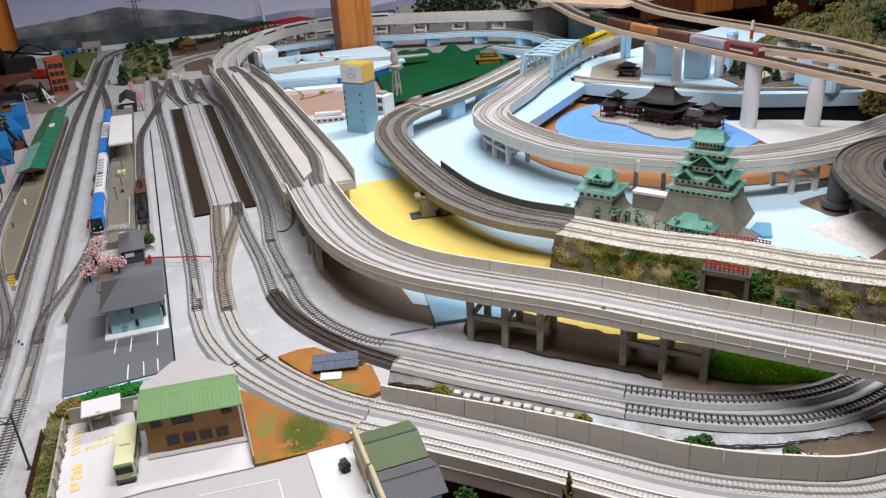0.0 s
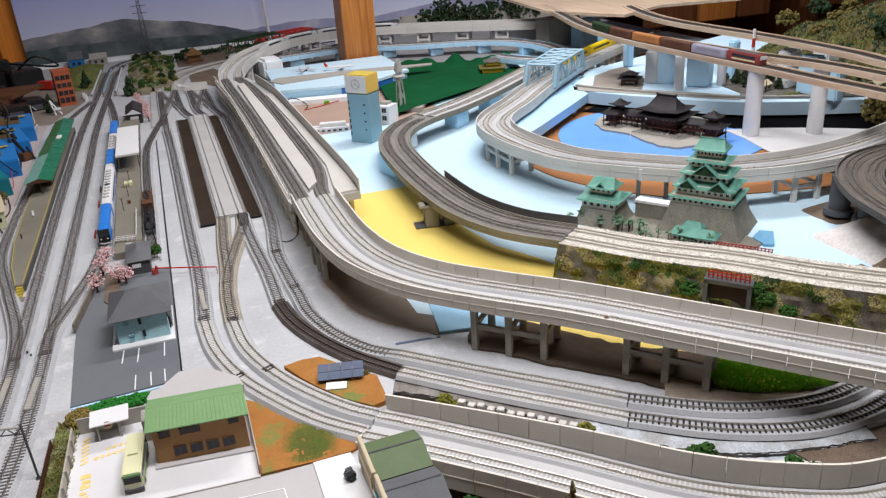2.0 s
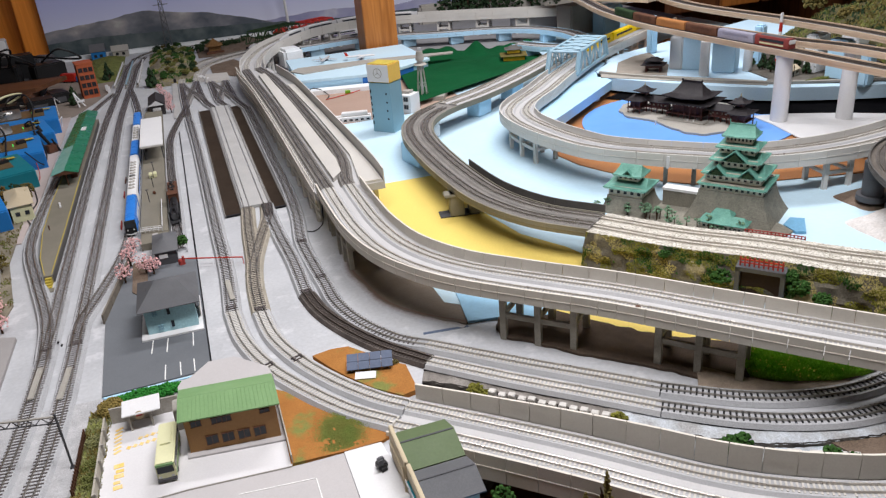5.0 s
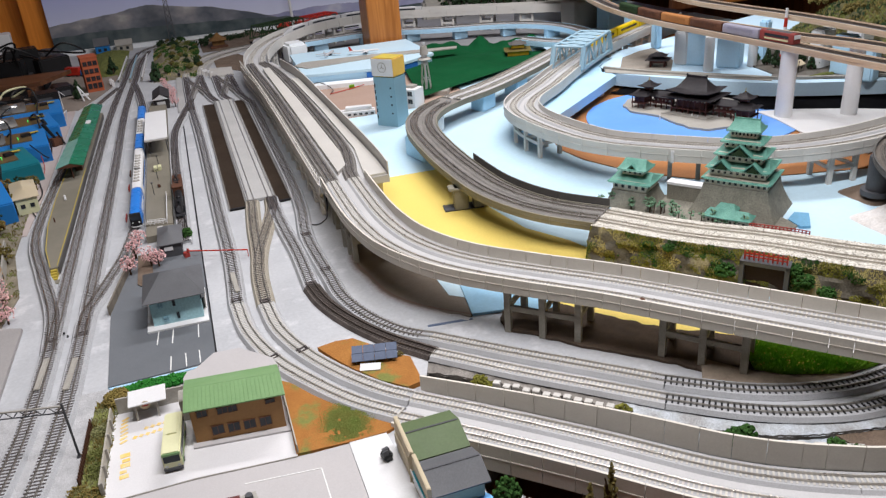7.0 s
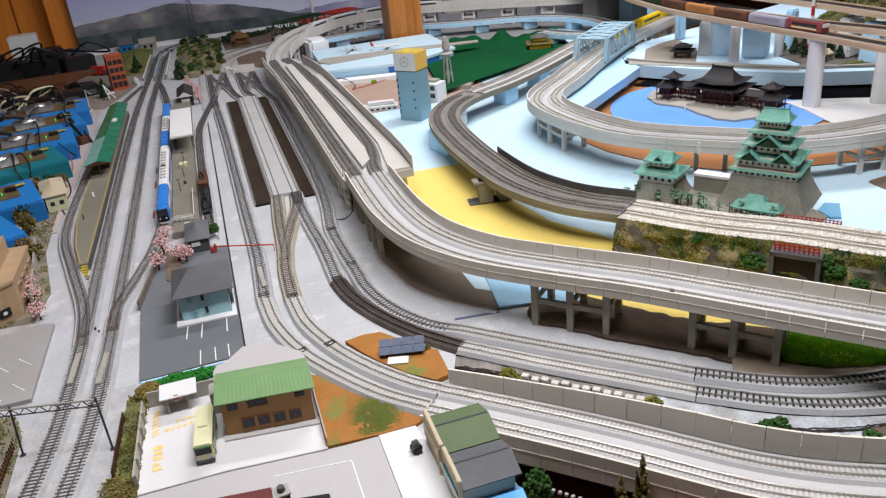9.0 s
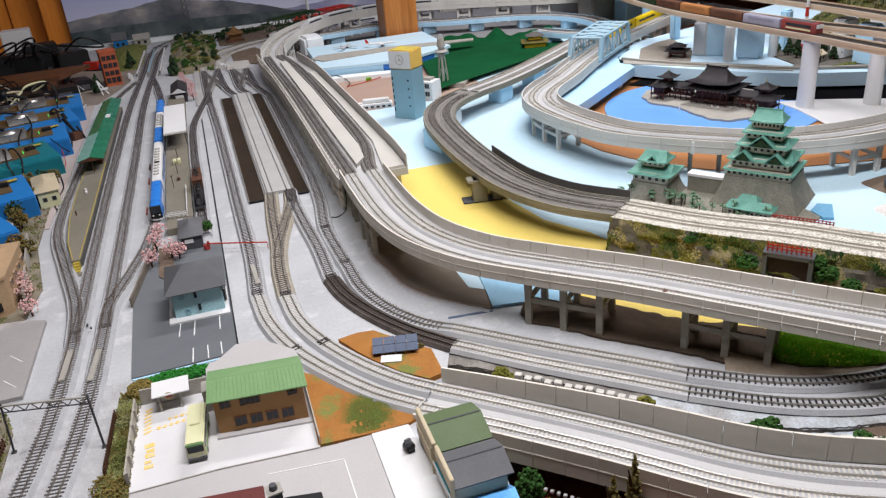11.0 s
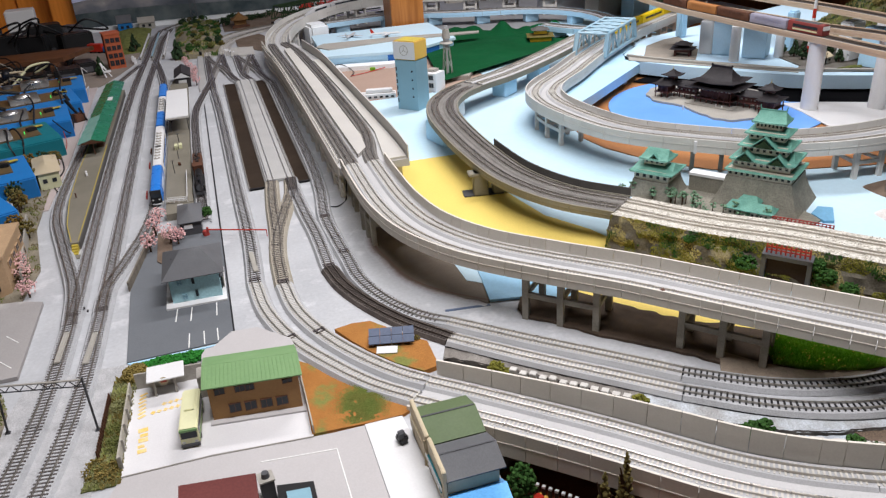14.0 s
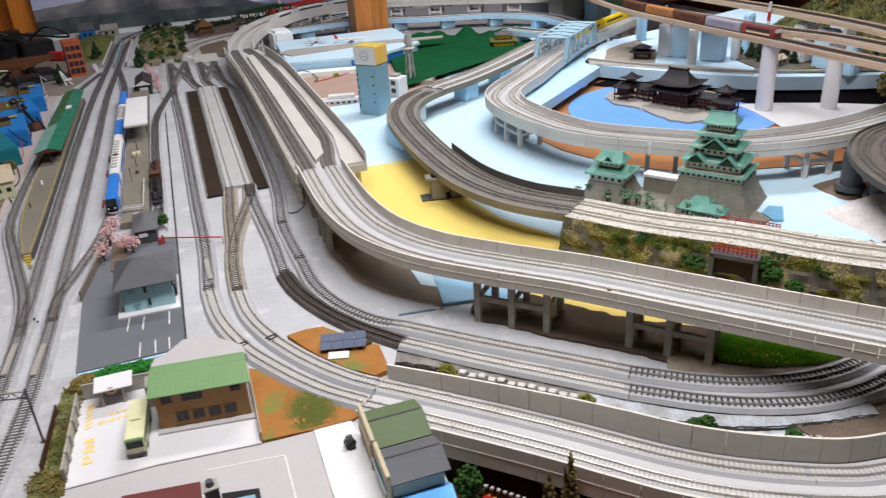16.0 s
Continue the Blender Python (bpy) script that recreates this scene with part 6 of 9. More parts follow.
q = np.array([[-0.1575, 0.5818, 0.002], [-0.0805, 0.5818, 0.002], [0.0095, 0.5740, 0.002]])
solid("kerb_line", sweep(q, bar(-0.0004, 0.0004, 0, 0.0010)), PIER, "thin grey kerb line in front of the yard", "kerb")
mc = thing("parked_scooter", "small black scooter parked on the pavement", "scooter", (0.0835, 0.5375, 0.0026), 15)
mc.scale = (1.4, 1.4, 1.4)
part("body", box(0, 0, 0.001, 0.0065, 0.007, 0.0045, 0, 0.001), BLACK, mc)
part("seat", box(0.0005, 0.002, 0.0055, 0.0045, 0.003, 0.0014, 0, 0.0005), DARKG, mc)
part("windshield", box(-0.002, -0.003, 0.005, 0.004, 0.0008, 0.004), DARKG, mc)
for y in (-0.003, 0.003):
    part("wheel", tube((-0.002, y, 0.0014), (0.002, y, 0.0014), 0.0014), BLACK, mc)

solid("orange_verge", plate([(0.0125, 0.702), (0.0085, 0.577), (0.0565, 0.5735), (0.094, 0.5735), (0.105, 0.578), (0.073, 0.6125), (0.04, 0.660), (0.022, 0.692)], 0.0003, 0.0034), ORANGE, "orange scatter earth with green patches", "verge")
gpm = mk("mixed_green_flock", (0.20, 0.27, 0.07), (0.25, 0.24, 0.07), 0.95, s1=60, s2=900, a2=0.3)
gpt = thing("grass_patch", "soft green scatter growing on orange earth", "grass", kind="stuff")
gg = np.random.RandomState(21)
gv = gg.normal(0, 1, (42000, 2)) * (0.0085, 0.0125) + (0.060, 0.602)
gv = np.array([q for q in gv if noise.noise(Vector((q[0] * 70, q[1] * 70, 4))) + 0.5 * noise.noise(Vector((q[0] * 260, q[1] * 260, 2))) > -0.42 and q[1] > 0.5765 and q[0] > 0.014])
tufts("grass_scatter", np.column_stack([gv, np.full(len(gv), 0.0034)]), 0.0005, 0.00045, gpm, gpt, 5)
solid("solar_bank", plate([(0.060, 0.745), (0.0812, 0.7493), (0.1007, 0.7466), (0.1414, 0.6903), (0.1495, 0.682), (0.148, 0.634), (0.131, 0.630), (0.1075, 0.655), (0.0861, 0.6885), (0.073, 0.714)], 0.0003, 0.006), ORANGE, "orange and green earth bank between tracks", "bank")
SOLAR = mk("blue_grey_solar_cell", (0.11, 0.135, 0.20), (0.085, 0.11, 0.17), 0.6, s1=60, a2=0.1)
so = thing("solar_array", "tilted dark blue solar panel array", "solar panel", (0.1145, 0.6985, 0.006), -14)
for i in range(4):
    for j in range(2):
        part("solar_panel", box(-0.0185 + 0.0123 * i, -0.0085 + 0.0115 * j, 0.0055 + 0.0030 * j, 0.0118, 0.0112, 0.001, 0, 0, None, 15), SOLAR, so)
for x in (-0.02, 0, 0.02):
    part("support", box(x, 0.004, 0.0, 0.001, 0.001, 0.0085), SILVER, so)
    part("support", box(x, -0.01, 0.0, 0.001, 0.001, 0.0055), SILVER, so)
part("frame", box(0, -0.003, 0.0045, 0.05, 0.001, 0.001), SILVER, so)
solid("white_board", box(0.1045, 0.6790, 0.007, 0.022, 0.011, 0.001, -18, 0, None, 8), WHITE, "small white board lying on the bank", "board")
bush(0.139, 0.690, 0.004, 0.010, 0.008, 0.007, OLIVE_T, 33, "small brown dry shrub")

# ---- shops at the front ----
for (y0, y1), roof, lab in (((0.4970, 0.5510), ROOF_OL, "small shop with dull green roof and beige front"), ((0.4500, 0.4955), ROOF_G, "small shop with dark grey roof and beige front")):
    sp = thing("shop_building", lab, "shop")
    part("wall_body", box(0.122, (y0 + y1) / 2, -0.001, 0.044, y1 - y0 - 0.006, 0.0265), BEIGE, sp)
    part("roof", gable(0.1, 0.147, y0 + 0.002, y1 - 0.002, 0.0245, 0.0095, 0.002, "x"), roof, sp)
    part("false_front", box(0.0975, (y0 + y1) / 2, 0.0, 0.0035, y1 - y0, 0.036, -1, 0.0006), BEIGE, sp, "beige false front")
    part("sign_board", box(0.0950, (y0 + y1) / 2, 0.012, 0.0014, (y1 - y0) * 0.8, 0.010), CTRL_T if roof is ROOF_G else BEIGE, sp)
    part("ridge_cap", box(0.1235, (y0 + y1) / 2, 0.0348, 0.048, 0.0016, 0.0008), DARKG, sp)
part("sign_stripe", box(0.0941, 0.473, 0.0175, 0.0006, 0.045, 0.003), WHITE, sp)
part("sign_stripe", box(0.0941, 0.473, 0.0135, 0.0006, 0.03, 0.002), WHITE, sp)
part("drain_pipe", tube((0.0945, 0.5, 0.0), (0.0945, 0.5, 0.03), 0.0008), BEIGE, sp)
solid("blue_tank", plate([(0.099, 0.39), (0.142, 0.39), (0.149, 0.450), (0.1436, 0.459), (0.109, 0.460), (0.099, 0.4575)], -0.001, 0.010), mk("bright_pool_blue", (0.15, 0.46, 0.88), (0.13, 0.41, 0.82), 0.5, s1=10), "blue flat-topped tank beside the shop", "tank")
rh = thing("red_roof_house", "house with a plain dark red roof", "house")
part("wall_body", plate([(-0.103, 0.455), (-0.047, 0.452), (-0.047, 0.518), (-0.103, 0.525)], 0.002, 0.019), CASTLE_W, rh)
part("roof", plate([(-0.106, 0.452), (-0.0445, 0.448), (-0.0445, 0.522), (-0.106, 0.53)], 0.019, 0.0215), mk("dull_red_roof", (0.15, 0.04, 0.036), (0.12, 0.03, 0.028), 0.6), rh)
wt = thing("rooftop_tank", "dark grey stair tower with a small round tank", "tank tower", (-0.037, 0.512, 0.002))
part("shaft", box(0, 0, 0, 0.011, 0.012, 0.02, 8, 0.0006), DARKG, wt)
part("tank_deck", box(0, 0, 0.02, 0.013, 0.013, 0.0015, 8), PIER, wt)
part("tank", tube((0, 0, 0.0215), (0, 0, 0.026), 0.0035, 0.003, 16), DARKG, wt)
fb = thing("flat_building", "low dark flat roof with a blue skylight", "building")
part("wall_body", plate([(-0.030, 0.44), (0.0, 0.436), (0.0, 0.506), (-0.030, 0.512)], 0.002, 0.012), BLACK, fb)
part("skylight", plate([(-0.023, 0.445), (-0.004, 0.443), (-0.004, 0.496), (-0.023, 0.498)], 0.012, 0.0155), TOWER_B, fb)

# ---- catenary portal over the two main lines ----
cp = thing("catenary_portal", "grey lattice portal spanning the two main lines", "catenary")
a, b = np.array([-0.183, 0.662, 0.059]), np.array([-0.335, 0.70, 0.059])
for dz in (0.0, -0.007):
    part("chord", tube(a + [0, 0, dz], b + [0, 0, dz], 0.0011 if dz == 0 else 0.0007, n=6), PIER if dz == 0 else DARKG, cp)
for k in range(12):
    f, f2 = k / 12, (k + 0.5) / 12
    f3 = (k + 1) / 12
    part("lattice_bar", tube(a + (b - a) * f, a + (b - a) * f2 + [0, 0, -0.007], 0.0005, n=5), DARKG, cp)
    part("lattice_bar", tube(a + (b - a) * f2 + [0, 0, -0.007], a + (b - a) * f3, 0.0005, n=5), DARKG, cp)
part("mast", tube((-0.183, 0.662, 0.0), (-0.183, 0.662, 0.062), 0.0011, n=8), DARKG, cp)
part("mast", tube((-0.2665, 0.690, 0.0), (-0.2590, 0.681, 0.062), 0.0011, n=8), DARKG, cp)
part("mast_foot", box(-0.2665, 0.690, 0.0, 0.005, 0.005, 0.002, 0, 0.0005), DARKG, cp)
part("mast_foot", box(-0.183, 0.662, 0.0, 0.005, 0.005, 0.002, 0, 0.0005), DARKG, cp)

# ---- left edge: road panel, tan building, scrub, cottages ----
PANEL = mk("worn_grey_panel", (0.37, 0.35, 0.345), (0.31, 0.295, 0.29), 0.75, s1=12, s2=700, a2=0.07, s3=16, col3=(0.42, 0.40, 0.39))
solid("road_panel", plate([(-0.50, 0.785), (-0.273, 0.785), (-0.2715, 0.955), (-0.30, 0.968), (-0.50, 0.99)], 0.0004, 0.005), PANEL, "grey road panel with white bay lines", "road panel")
lp_ = thing("bay_markings", "white diagonal parking lines on the road panel", "road marking")
for x, y in ((-0.315, 0.865), (-0.292, 0.87), (-0.312, 0.805), (-0.29, 0.815)):
    part("bay_line", box(x, y, 0.005, 0.0011, 0.026, 0.0004, 38), LINE, lp_)
TAN_B = mk("tan_clay_wall", (0.45, 0.31, 0.19), (0.38, 0.26, 0.155), 0.7, s1=20, a2=0.1)
tb = thing("tan_building", "tan block with dark windows and a black plate", "building")
part("wall_body", plate([(-0.46, 0.99), (-0.345, 0.975), (-0.315, 1.005), (-0.315, 1.12), (-0.46, 1.13)], 0.0, 0.05), TAN_B, tb)
part("parapet", plate([(-0.462, 0.988), (-0.3445, 0.973), (-0.313, 1.004), (-0.313, 1.122), (-0.462, 1.132)], 0.05, 0.054), TAN_B, tb)
windows(tb, [(-0.3142, 1.03 + 0.025 * k, z, 0.0016, 0.014, 0.008) for k in range(4) for z in (0.012, 0.03)], GLASSD, TAN_B)
part("number_plate", box(-0.330, 0.9885, 0.012, 0.016, 0.0014, 0.011, 43), BLACK, tb)
part("plate_bar", box(-0.3293, 0.9875, 0.0155, 0.005, 0.0010, 0.004, 43), WHITE, tb)
part("tower", plate([(-0.46, 1.03), (-0.335, 1.02), (-0.335, 1.11), (-0.46, 1.12)], 0.054, 0.078), TAN_B, tb)
part("door", box(-0.365, 0.9765, 0.0, 0.014, 0.0016, 0.02, -7), GLASSD, tb)
for i, (x, y, h) in enumerate(((-0.303, 1.03, 0.032), (-0.292, 0.985, 0.026), (-0.312, 1.06, 0.036))):
    tree(x, y, 0, h, 0.026, mk("pale_blossom_%d" % i, (0.80, 0.55, 0.52), (0.72, 0.42, 0.40), 0.9, s1=120, a2=0.2) if i == 0 else PINK, 60 + i, "cherry tree in pale pink blossom", 0.25, 15, name="cherry_tree")
solid("grey_fence", sweep(np.array([[-0.304, 1.02, 0], [-0.331, 1.24, 0]]), bar(-0.001, 0.001, 0, 0.022)), PIER, "plain grey panel fence by the line", "fence")
EARTH_D = mk("grey_brown_ground", (0.27, 0.235, 0.18), (0.17, 0.15, 0.11), 0.95, s1=35, s2=700, a2=0.3, bump=0.7)
sg_ = solid("scrub_ground", plate([(-0.42, 1.0), (-0.30, 0.97), (-0.290, 1.06), (-0.318, 1.22), (-0.325, 1.5), (-0.42, 1.5)], 0.0004, 0.0025), EARTH_D, "brown ground with patches of olive scrub", "ground cover")
tufts("scrub_tufts", on_mesh(sg_, 9000, 61, lambda q: q[2] > 0.002 and noise.noise(Vector((q[0] * 40, q[1] * 40, 3))) > 0.05), 0.0026, 0.0016, FLOCK, sg_, 61, "olive scrub tufts")
tufts("dry_tufts", on_mesh(sg_, 6000, 62, lambda q: q[2] > 0.002 and noise.noise(Vector((q[0] * 40, q[1] * 40, 9))) > 0.15), 0.003, 0.0014, OLIVE_T, sg_, 62, "dry brown tufts")
tv_ = solid("tracks_verge", plate([(-0.36, 0.45), (-0.30, 0.5), (-0.272, 0.62), (-0.272, 0.72), (-0.285, 0.76), (-0.36, 0.77)], 0.0011, 0.003), EARTH_D, "olive scrub beside the main line", "ground cover")
tufts("scrub_cover", on_mesh(tv_, 6000, 63, lambda q: q[2] > 0.0025 and noise.noise(Vector((q[0] * 50, q[1] * 50, 3))) > -0.1), 0.0026, 0.0014, FLOCK, tv_, 63, "olive scrub tufts")
for i, (x, y) in enumerate(((-0.315, 0.66), (-0.30, 0.60), (-0.325, 0.72), (-0.31, 0.55))):
    bush(x, y, 0.002, 0.03, 0.03, 0.014, FLOCK if i % 2 else OLIVE_T, 90 + i, "dry olive foam bush by the track", 30)
DRY_T = mk("rusty_olive_foam", (0.23, 0.14, 0.04), (0.13, 0.085, 0.025), 0.95, s1=80, s2=700, a2=0.35)
rnd = random.Random(8)
for i in range(22):
    x, y = -0.345 + rnd.uniform(-0.03, 0.022), 1.13 + 0.0195 * i
    tree(x, y, 0.002, rnd.uniform(0.024, 0.044), 0.027, (OLIVE_T, DRY_T, TREE_G)[i % 3], 100 + i, "small dry brown and olive tree", 0.25, 24)
for x, y, w, d, h, m in ((-0.33, 1.455, 0.034, 0.10, 0.030, BEIGE), (-0.375, 1.28, 0.03, 0.05, 0.02, SILVER)):
    ct = thing("cottage", "small cream cottage with a hipped tan roof", "house")
    part("wall_body", box(x, y, 0.0025, w, d, h, 12), CREAM if m is BEIGE else SILVER, ct)
    rf_c = part("roof", hip(-w / 2, w / 2, -d / 2, d / 2, 0.0, 0.010, 0.004, 0.0, 0.5, "y"), m, ct)
    rf_c.matrix_basis = pose(x, y, h + 0.0025, 0, 0, 12)
    a = math.radians(12)
    for k in (-1, 1):
        px_, py_ = k * w * 0.22, -d / 2 - 0.0004
        part("window", box(x + px_ * math.cos(a) - py_ * math.sin(a), y + px_ * math.sin(a) + py_ * math.cos(a), 0.014, 0.007, 0.0012, 0.007, 12), GLASSD, ct)

# ---- controllers beside the layout ----
SHELF_O = wood_mat("orange_brown_shelf_wood", (0.075, 0.028, 0.012), (0.14, 0.055, 0.022), 0.5, axis=0)
BRUSH = mk("brushed_brown_panel", (0.24, 0.17, 0.09), (0.18, 0.13, 0.07), 0.4, s1=30, a2=0.1, metal=0.5)
LAMP_G = mk("green_lamp_glow", (0.1, 0.9, 0.15), None, 0.3, emit=0.5)


def controller(x, y, z, turn, case, w=0.20, d=0.115, h=0.05, seed=0):
    g_ = random.Random(seed)
    c = thing("train_controller", ("teal" if case is CTRL_T else "blue") + " throttle box with chrome lever block and black knob", "controller", (x, y, z), turn, group="train controllers")
    g = bmesh.new()
    prism([(-d / 2, 0), (d / 2, 0), (d / 2, h), (-d / 2 + 0.012, h * 0.86), (-d / 2, h * 0.78)], -w / 2, w / 2, "y", g)
    bmesh.ops.bevel(g, geom=list(g.edges), offset=0.0018, segments=2, affect="EDGES")
    part("case", g, case, c)
    part("top_panel", box(-0.008, 0.006, h * 0.94, w * 0.80, d * 0.50, 0.0026, 0, 0.0008, None, 7), BRUSH, c, "brown brushed metal top panel")
    t_ = g_.uniform(-18, 22)
    lb = part("lever_block", prism([(-0.020, h * 0.95), (0.020, h * 1.0), (0.014, h * 1.0 + 0.014), (-0.012, h * 0.95 + 0.008)], -0.040, 0.022, "y"), CHROME, c, "bright chrome lever block")
    part("dome", ball((-0.012, 0.0, h * 0.95 + 0.014), 0.014, None, 2, (1.3, 1.0, 0.4)), CHROME, lb)
    a_ = radians(t_)
    part("handle", tube((-0.015, 0.0, h * 0.95 + 0.022), (-0.015 - 0.045 * math.cos(a_), -0.045 * math.sin(a_), h * 0.95 + 0.036), 0.004, 0.0035, 12), BLACK, lb)
    part("knob", ball((-0.015 - 0.05 * math.cos(a_), -0.05 * math.sin(a_), h * 0.95 + 0.037), 0.010), BLACK, lb, "black round knob")
    part("pilot_lamp", tube((0.046, -0.004, h * 0.97), (0.046, -0.004, h * 0.97 + 0.005), 0.0011), LAMP_G, c, "lit green pilot lamp")
    part("switch", box(0.062, 0.008, h * 0.97, 0.018, 0.012, 0.007, g_.uniform(-20, 20), 0.001), BLACK, c)
    part("paper_tag", box(0.074, 0.026, h * 1.02, 0.026, 0.010, 0.001, g_.uniform(-30, 30)), YEDGE, c)
    part("dial", tube((-0.07, 0.02, h * 0.96), (-0.07, 0.02, h * 0.96 + 0.007), 0.014, 0.012, 24), DARKG, c)
    for k in range(2):
        x0 = g_.uniform(-0.02, 0.08)
        pts = [(x0, 0.03, h * 1.0), (x0 + 0.01, 0.0, h + 0.012), (x0 + g_.uniform(-0.02, 0.02), -0.05, h * 0.95), (x0 + 0.005, -d / 2 - 0.003, h * 0.5), (x0 + 0.01, -d / 2 - 0.006, 0.004)]
        part("lead", sweep(smooth(pts, 0.006), [(0.0018 * math.cos(1.0472 * i), 0.0018 * math.sin(1.0472 * i)) for i in range(6)]), BLACK, c, "thick black lead")
    return c


for k, (x, y, a, cs) in enumerate(((-0.432, 1.62, 17, CTRL_T), (-0.425, 1.775, 16, CTRL_B), (-0.425, 1.925, 14, CTRL_B), (-0.425, 2.08, 12, CTRL_B), (-0.66, 1.86, 14, CTRL_B), (-0.66, 1.70, 16, CTRL_T), (-0.66, 2.02, 14, CTRL_B), (-0.445, 1.40, 22, CTRL_B), (-0.45, 1.22, 26, CTRL_B))):
    controller(x, y, -0.002, a + (5, -6, 3, -4, 7, -3, 6, -5, 4)[k], cs, seed=k)
solid("pink_side_board", plate([(-0.40, 1.3), (-0.312, 1.3), (-0.308, 1.55), (-0.312, 2.2), (-0.40, 2.2)], 0.0003, 0.002), mk("pinkish_grey_board", (0.52, 0.44, 0.42), (0.46, 0.39, 0.37), 0.7, s1=6, s2=300, a2=0.05), "pale pinkish bare board beside the canopy", "board")

solid("brown_side_ground", plate([(-0.42, 2.202), (-0.305, 2.202), (-0.262, 2.34), (-0.232, 2.46), (-0.222, 2.60), (-0.225, 2.80), (-0.42, 2.80)], 0.0003, 0.002), mk("brown_grey_ground", (0.30, 0.25, 0.215), (0.22, 0.185, 0.16), 0.85, s1=14, s2=500, a2=0.15), "brownish grey bare ground beside the tracks", "ground cover")


def cable(pts, r, material, label):
    return solid("cable", sweep_round(smooth(pts, 0.006), r), material, label, "cable", group="cables")


def sweep_round(p, r, n=6):
    return sweep(p, [(r * math.cos(6.2832 * i / n), r * math.sin(6.2832 * i / n)) for i in range(n)])


cable([(-0.345, 1.70, 0.05), (-0.325, 1.73, 0.012), (-0.328, 1.82, 0.02), (-0.345, 1.86, 0.05)], 0.0016, BLACK, "loose black controller cable")
cable([(-0.34, 1.75, 0.02), (-0.325, 1.66, 0.004), (-0.33, 1.6, 0.003), (-0.345, 1.52, 0.003)], 0.0008, REDFENCE, "thin red wire on the board")
cable([(-0.33, 1.95, 0.004), (-0.345, 1.9, 0.02), (-0.35, 1.82, 0.05)], 0.0009, REDFENCE, "thin red wire on the board")
cable([(-0.335, 2.05, 0.004), (-0.34, 1.98, 0.03), (-0.37, 1.94, 0.056)], 0.0009, YEDGE, "thin yellow wire on the board")
cable([(-0.325, 1.58, 0.003), (-0.312, 1.50, 0.003), (-0.318, 1.42, 0.003), (-0.30, 1.36, 0.003)], 0.0012, BLACK, "loose black controller cable")
for k, (x, y, a) in enumerate(((-0.330, 1.905, 20), (-0.345, 1.96, -15), (-0.322, 1.86, 40))):
    sw = thing("point_lever", "black point lever on a brown base", "lever", (x, y, 0.002), a, group="point levers")
    part("base", box(0, 0, 0, 0.026, 0.020, 0.018, 0, 0.002), RUST, sw)
    part("leg", tube((0.012, -0.012, 0.0), (0.004, -0.004, 0.03), 0.0022), BLACK, sw)
    part("handle", tube((0, 0, 0.016), (-0.014, 0.010, 0.052), 0.003, 0.0045, 10), BLACK, sw)
for k in range(9):
    y = 2.15 + 0.03 * k
    cable([(-0.66, y, 0.02), (-0.58 + 0.02 * (k % 3), y + 0.05, 0.05 + 0.006 * (k % 4)), (-0.50, y - 0.02 * (k % 3), 0.03), (-0.44, y + 0.06, 0.012)], 0.002, BLACK if k % 3 else CASTLE_W, "tangled thick control cable on the board")
solid("left_board", plate([(-1.2, 1.1), (-0.42, 1.1), (-0.42, 2.35), (-1.2, 2.35)], -0.04, -0.002), SHELF, "brown wooden side board under the controllers", "board")
sf = thing("wooden_shelf", "brown wooden shelf beside the layout", "shelf")
part("shelf_top", plate([(-1.2, 2.40), (-0.42, 2.47), (-0.35, 2.62), (-1.2, 2.58)], 0.030, 0.042), SHELF_O, sf)
for x in (-1.1, -0.75, -0.44):
    part("bracket", box(x, 2.5, -0.05, 0.02, 0.16, 0.08), SHELF_O, sf)
for k, (x, y, w, a) in enumerate(((-0.40, 2.36, 0.07, 10), (-0.49, 2.33, 0.08, 4), (-0.58, 2.36, 0.07, -8), (-0.68, 2.33, 0.09, 6), (-0.36, 2.43, 0.05, 20))):
    pk = thing("power_pack", "black power pack with a grey socket panel", "power pack", (x, y, -0.002), a, group="power packs")
    part("case", box(0, 0, 0, w, 0.06, 0.034, 0, 0.003), BLACK, pk)
    part("socket_panel", box(0, -0.0305, 0.008, w * 0.5, 0.002, 0.014), DARKG, pk)
g_ = random.Random(91)
for k in range(16):
    x, y = g_.uniform(-1.0, -0.42), g_.uniform(2.68, 2.98)
    w, d, h = g_.uniform(0.05, 0.14), g_.uniform(0.04, 0.10), g_.uniform(0.03, 0.10)
    eb = thing("equipment_box", "dark electrical box on the side shelf", "equipment box", (x, y, -0.06), g_.uniform(-30, 30), group="equipment boxes")
    part("case", box(0, 0, 0, w, d, h + 0.05, 0, 0.004), (BLACK, BLACK, DARKG, BLACK, CTRL_T)[k % 5], eb)
    part("socket", box(0, -d / 2 - 0.001, h * 0.6, w * 0.4, 0.004, 0.012), DARKG, eb)
for k in range(14):
    x, y = g_.uniform(-0.95, -0.45), g_.uniform(2.62, 2.85)
    cable([(x, y, 0.05), (x + g_.uniform(-0.1, 0.1), y - 0.05, 0.09 + 0.05 * g_.random()), (x + g_.uniform(-0.15, 0.15), y - 0.02, 0.06), (x + g_.uniform(-0.1, 0.1), y + 0.1, 0.07)], 0.0035, BLACK, "tangled thick black cable on the shelf")
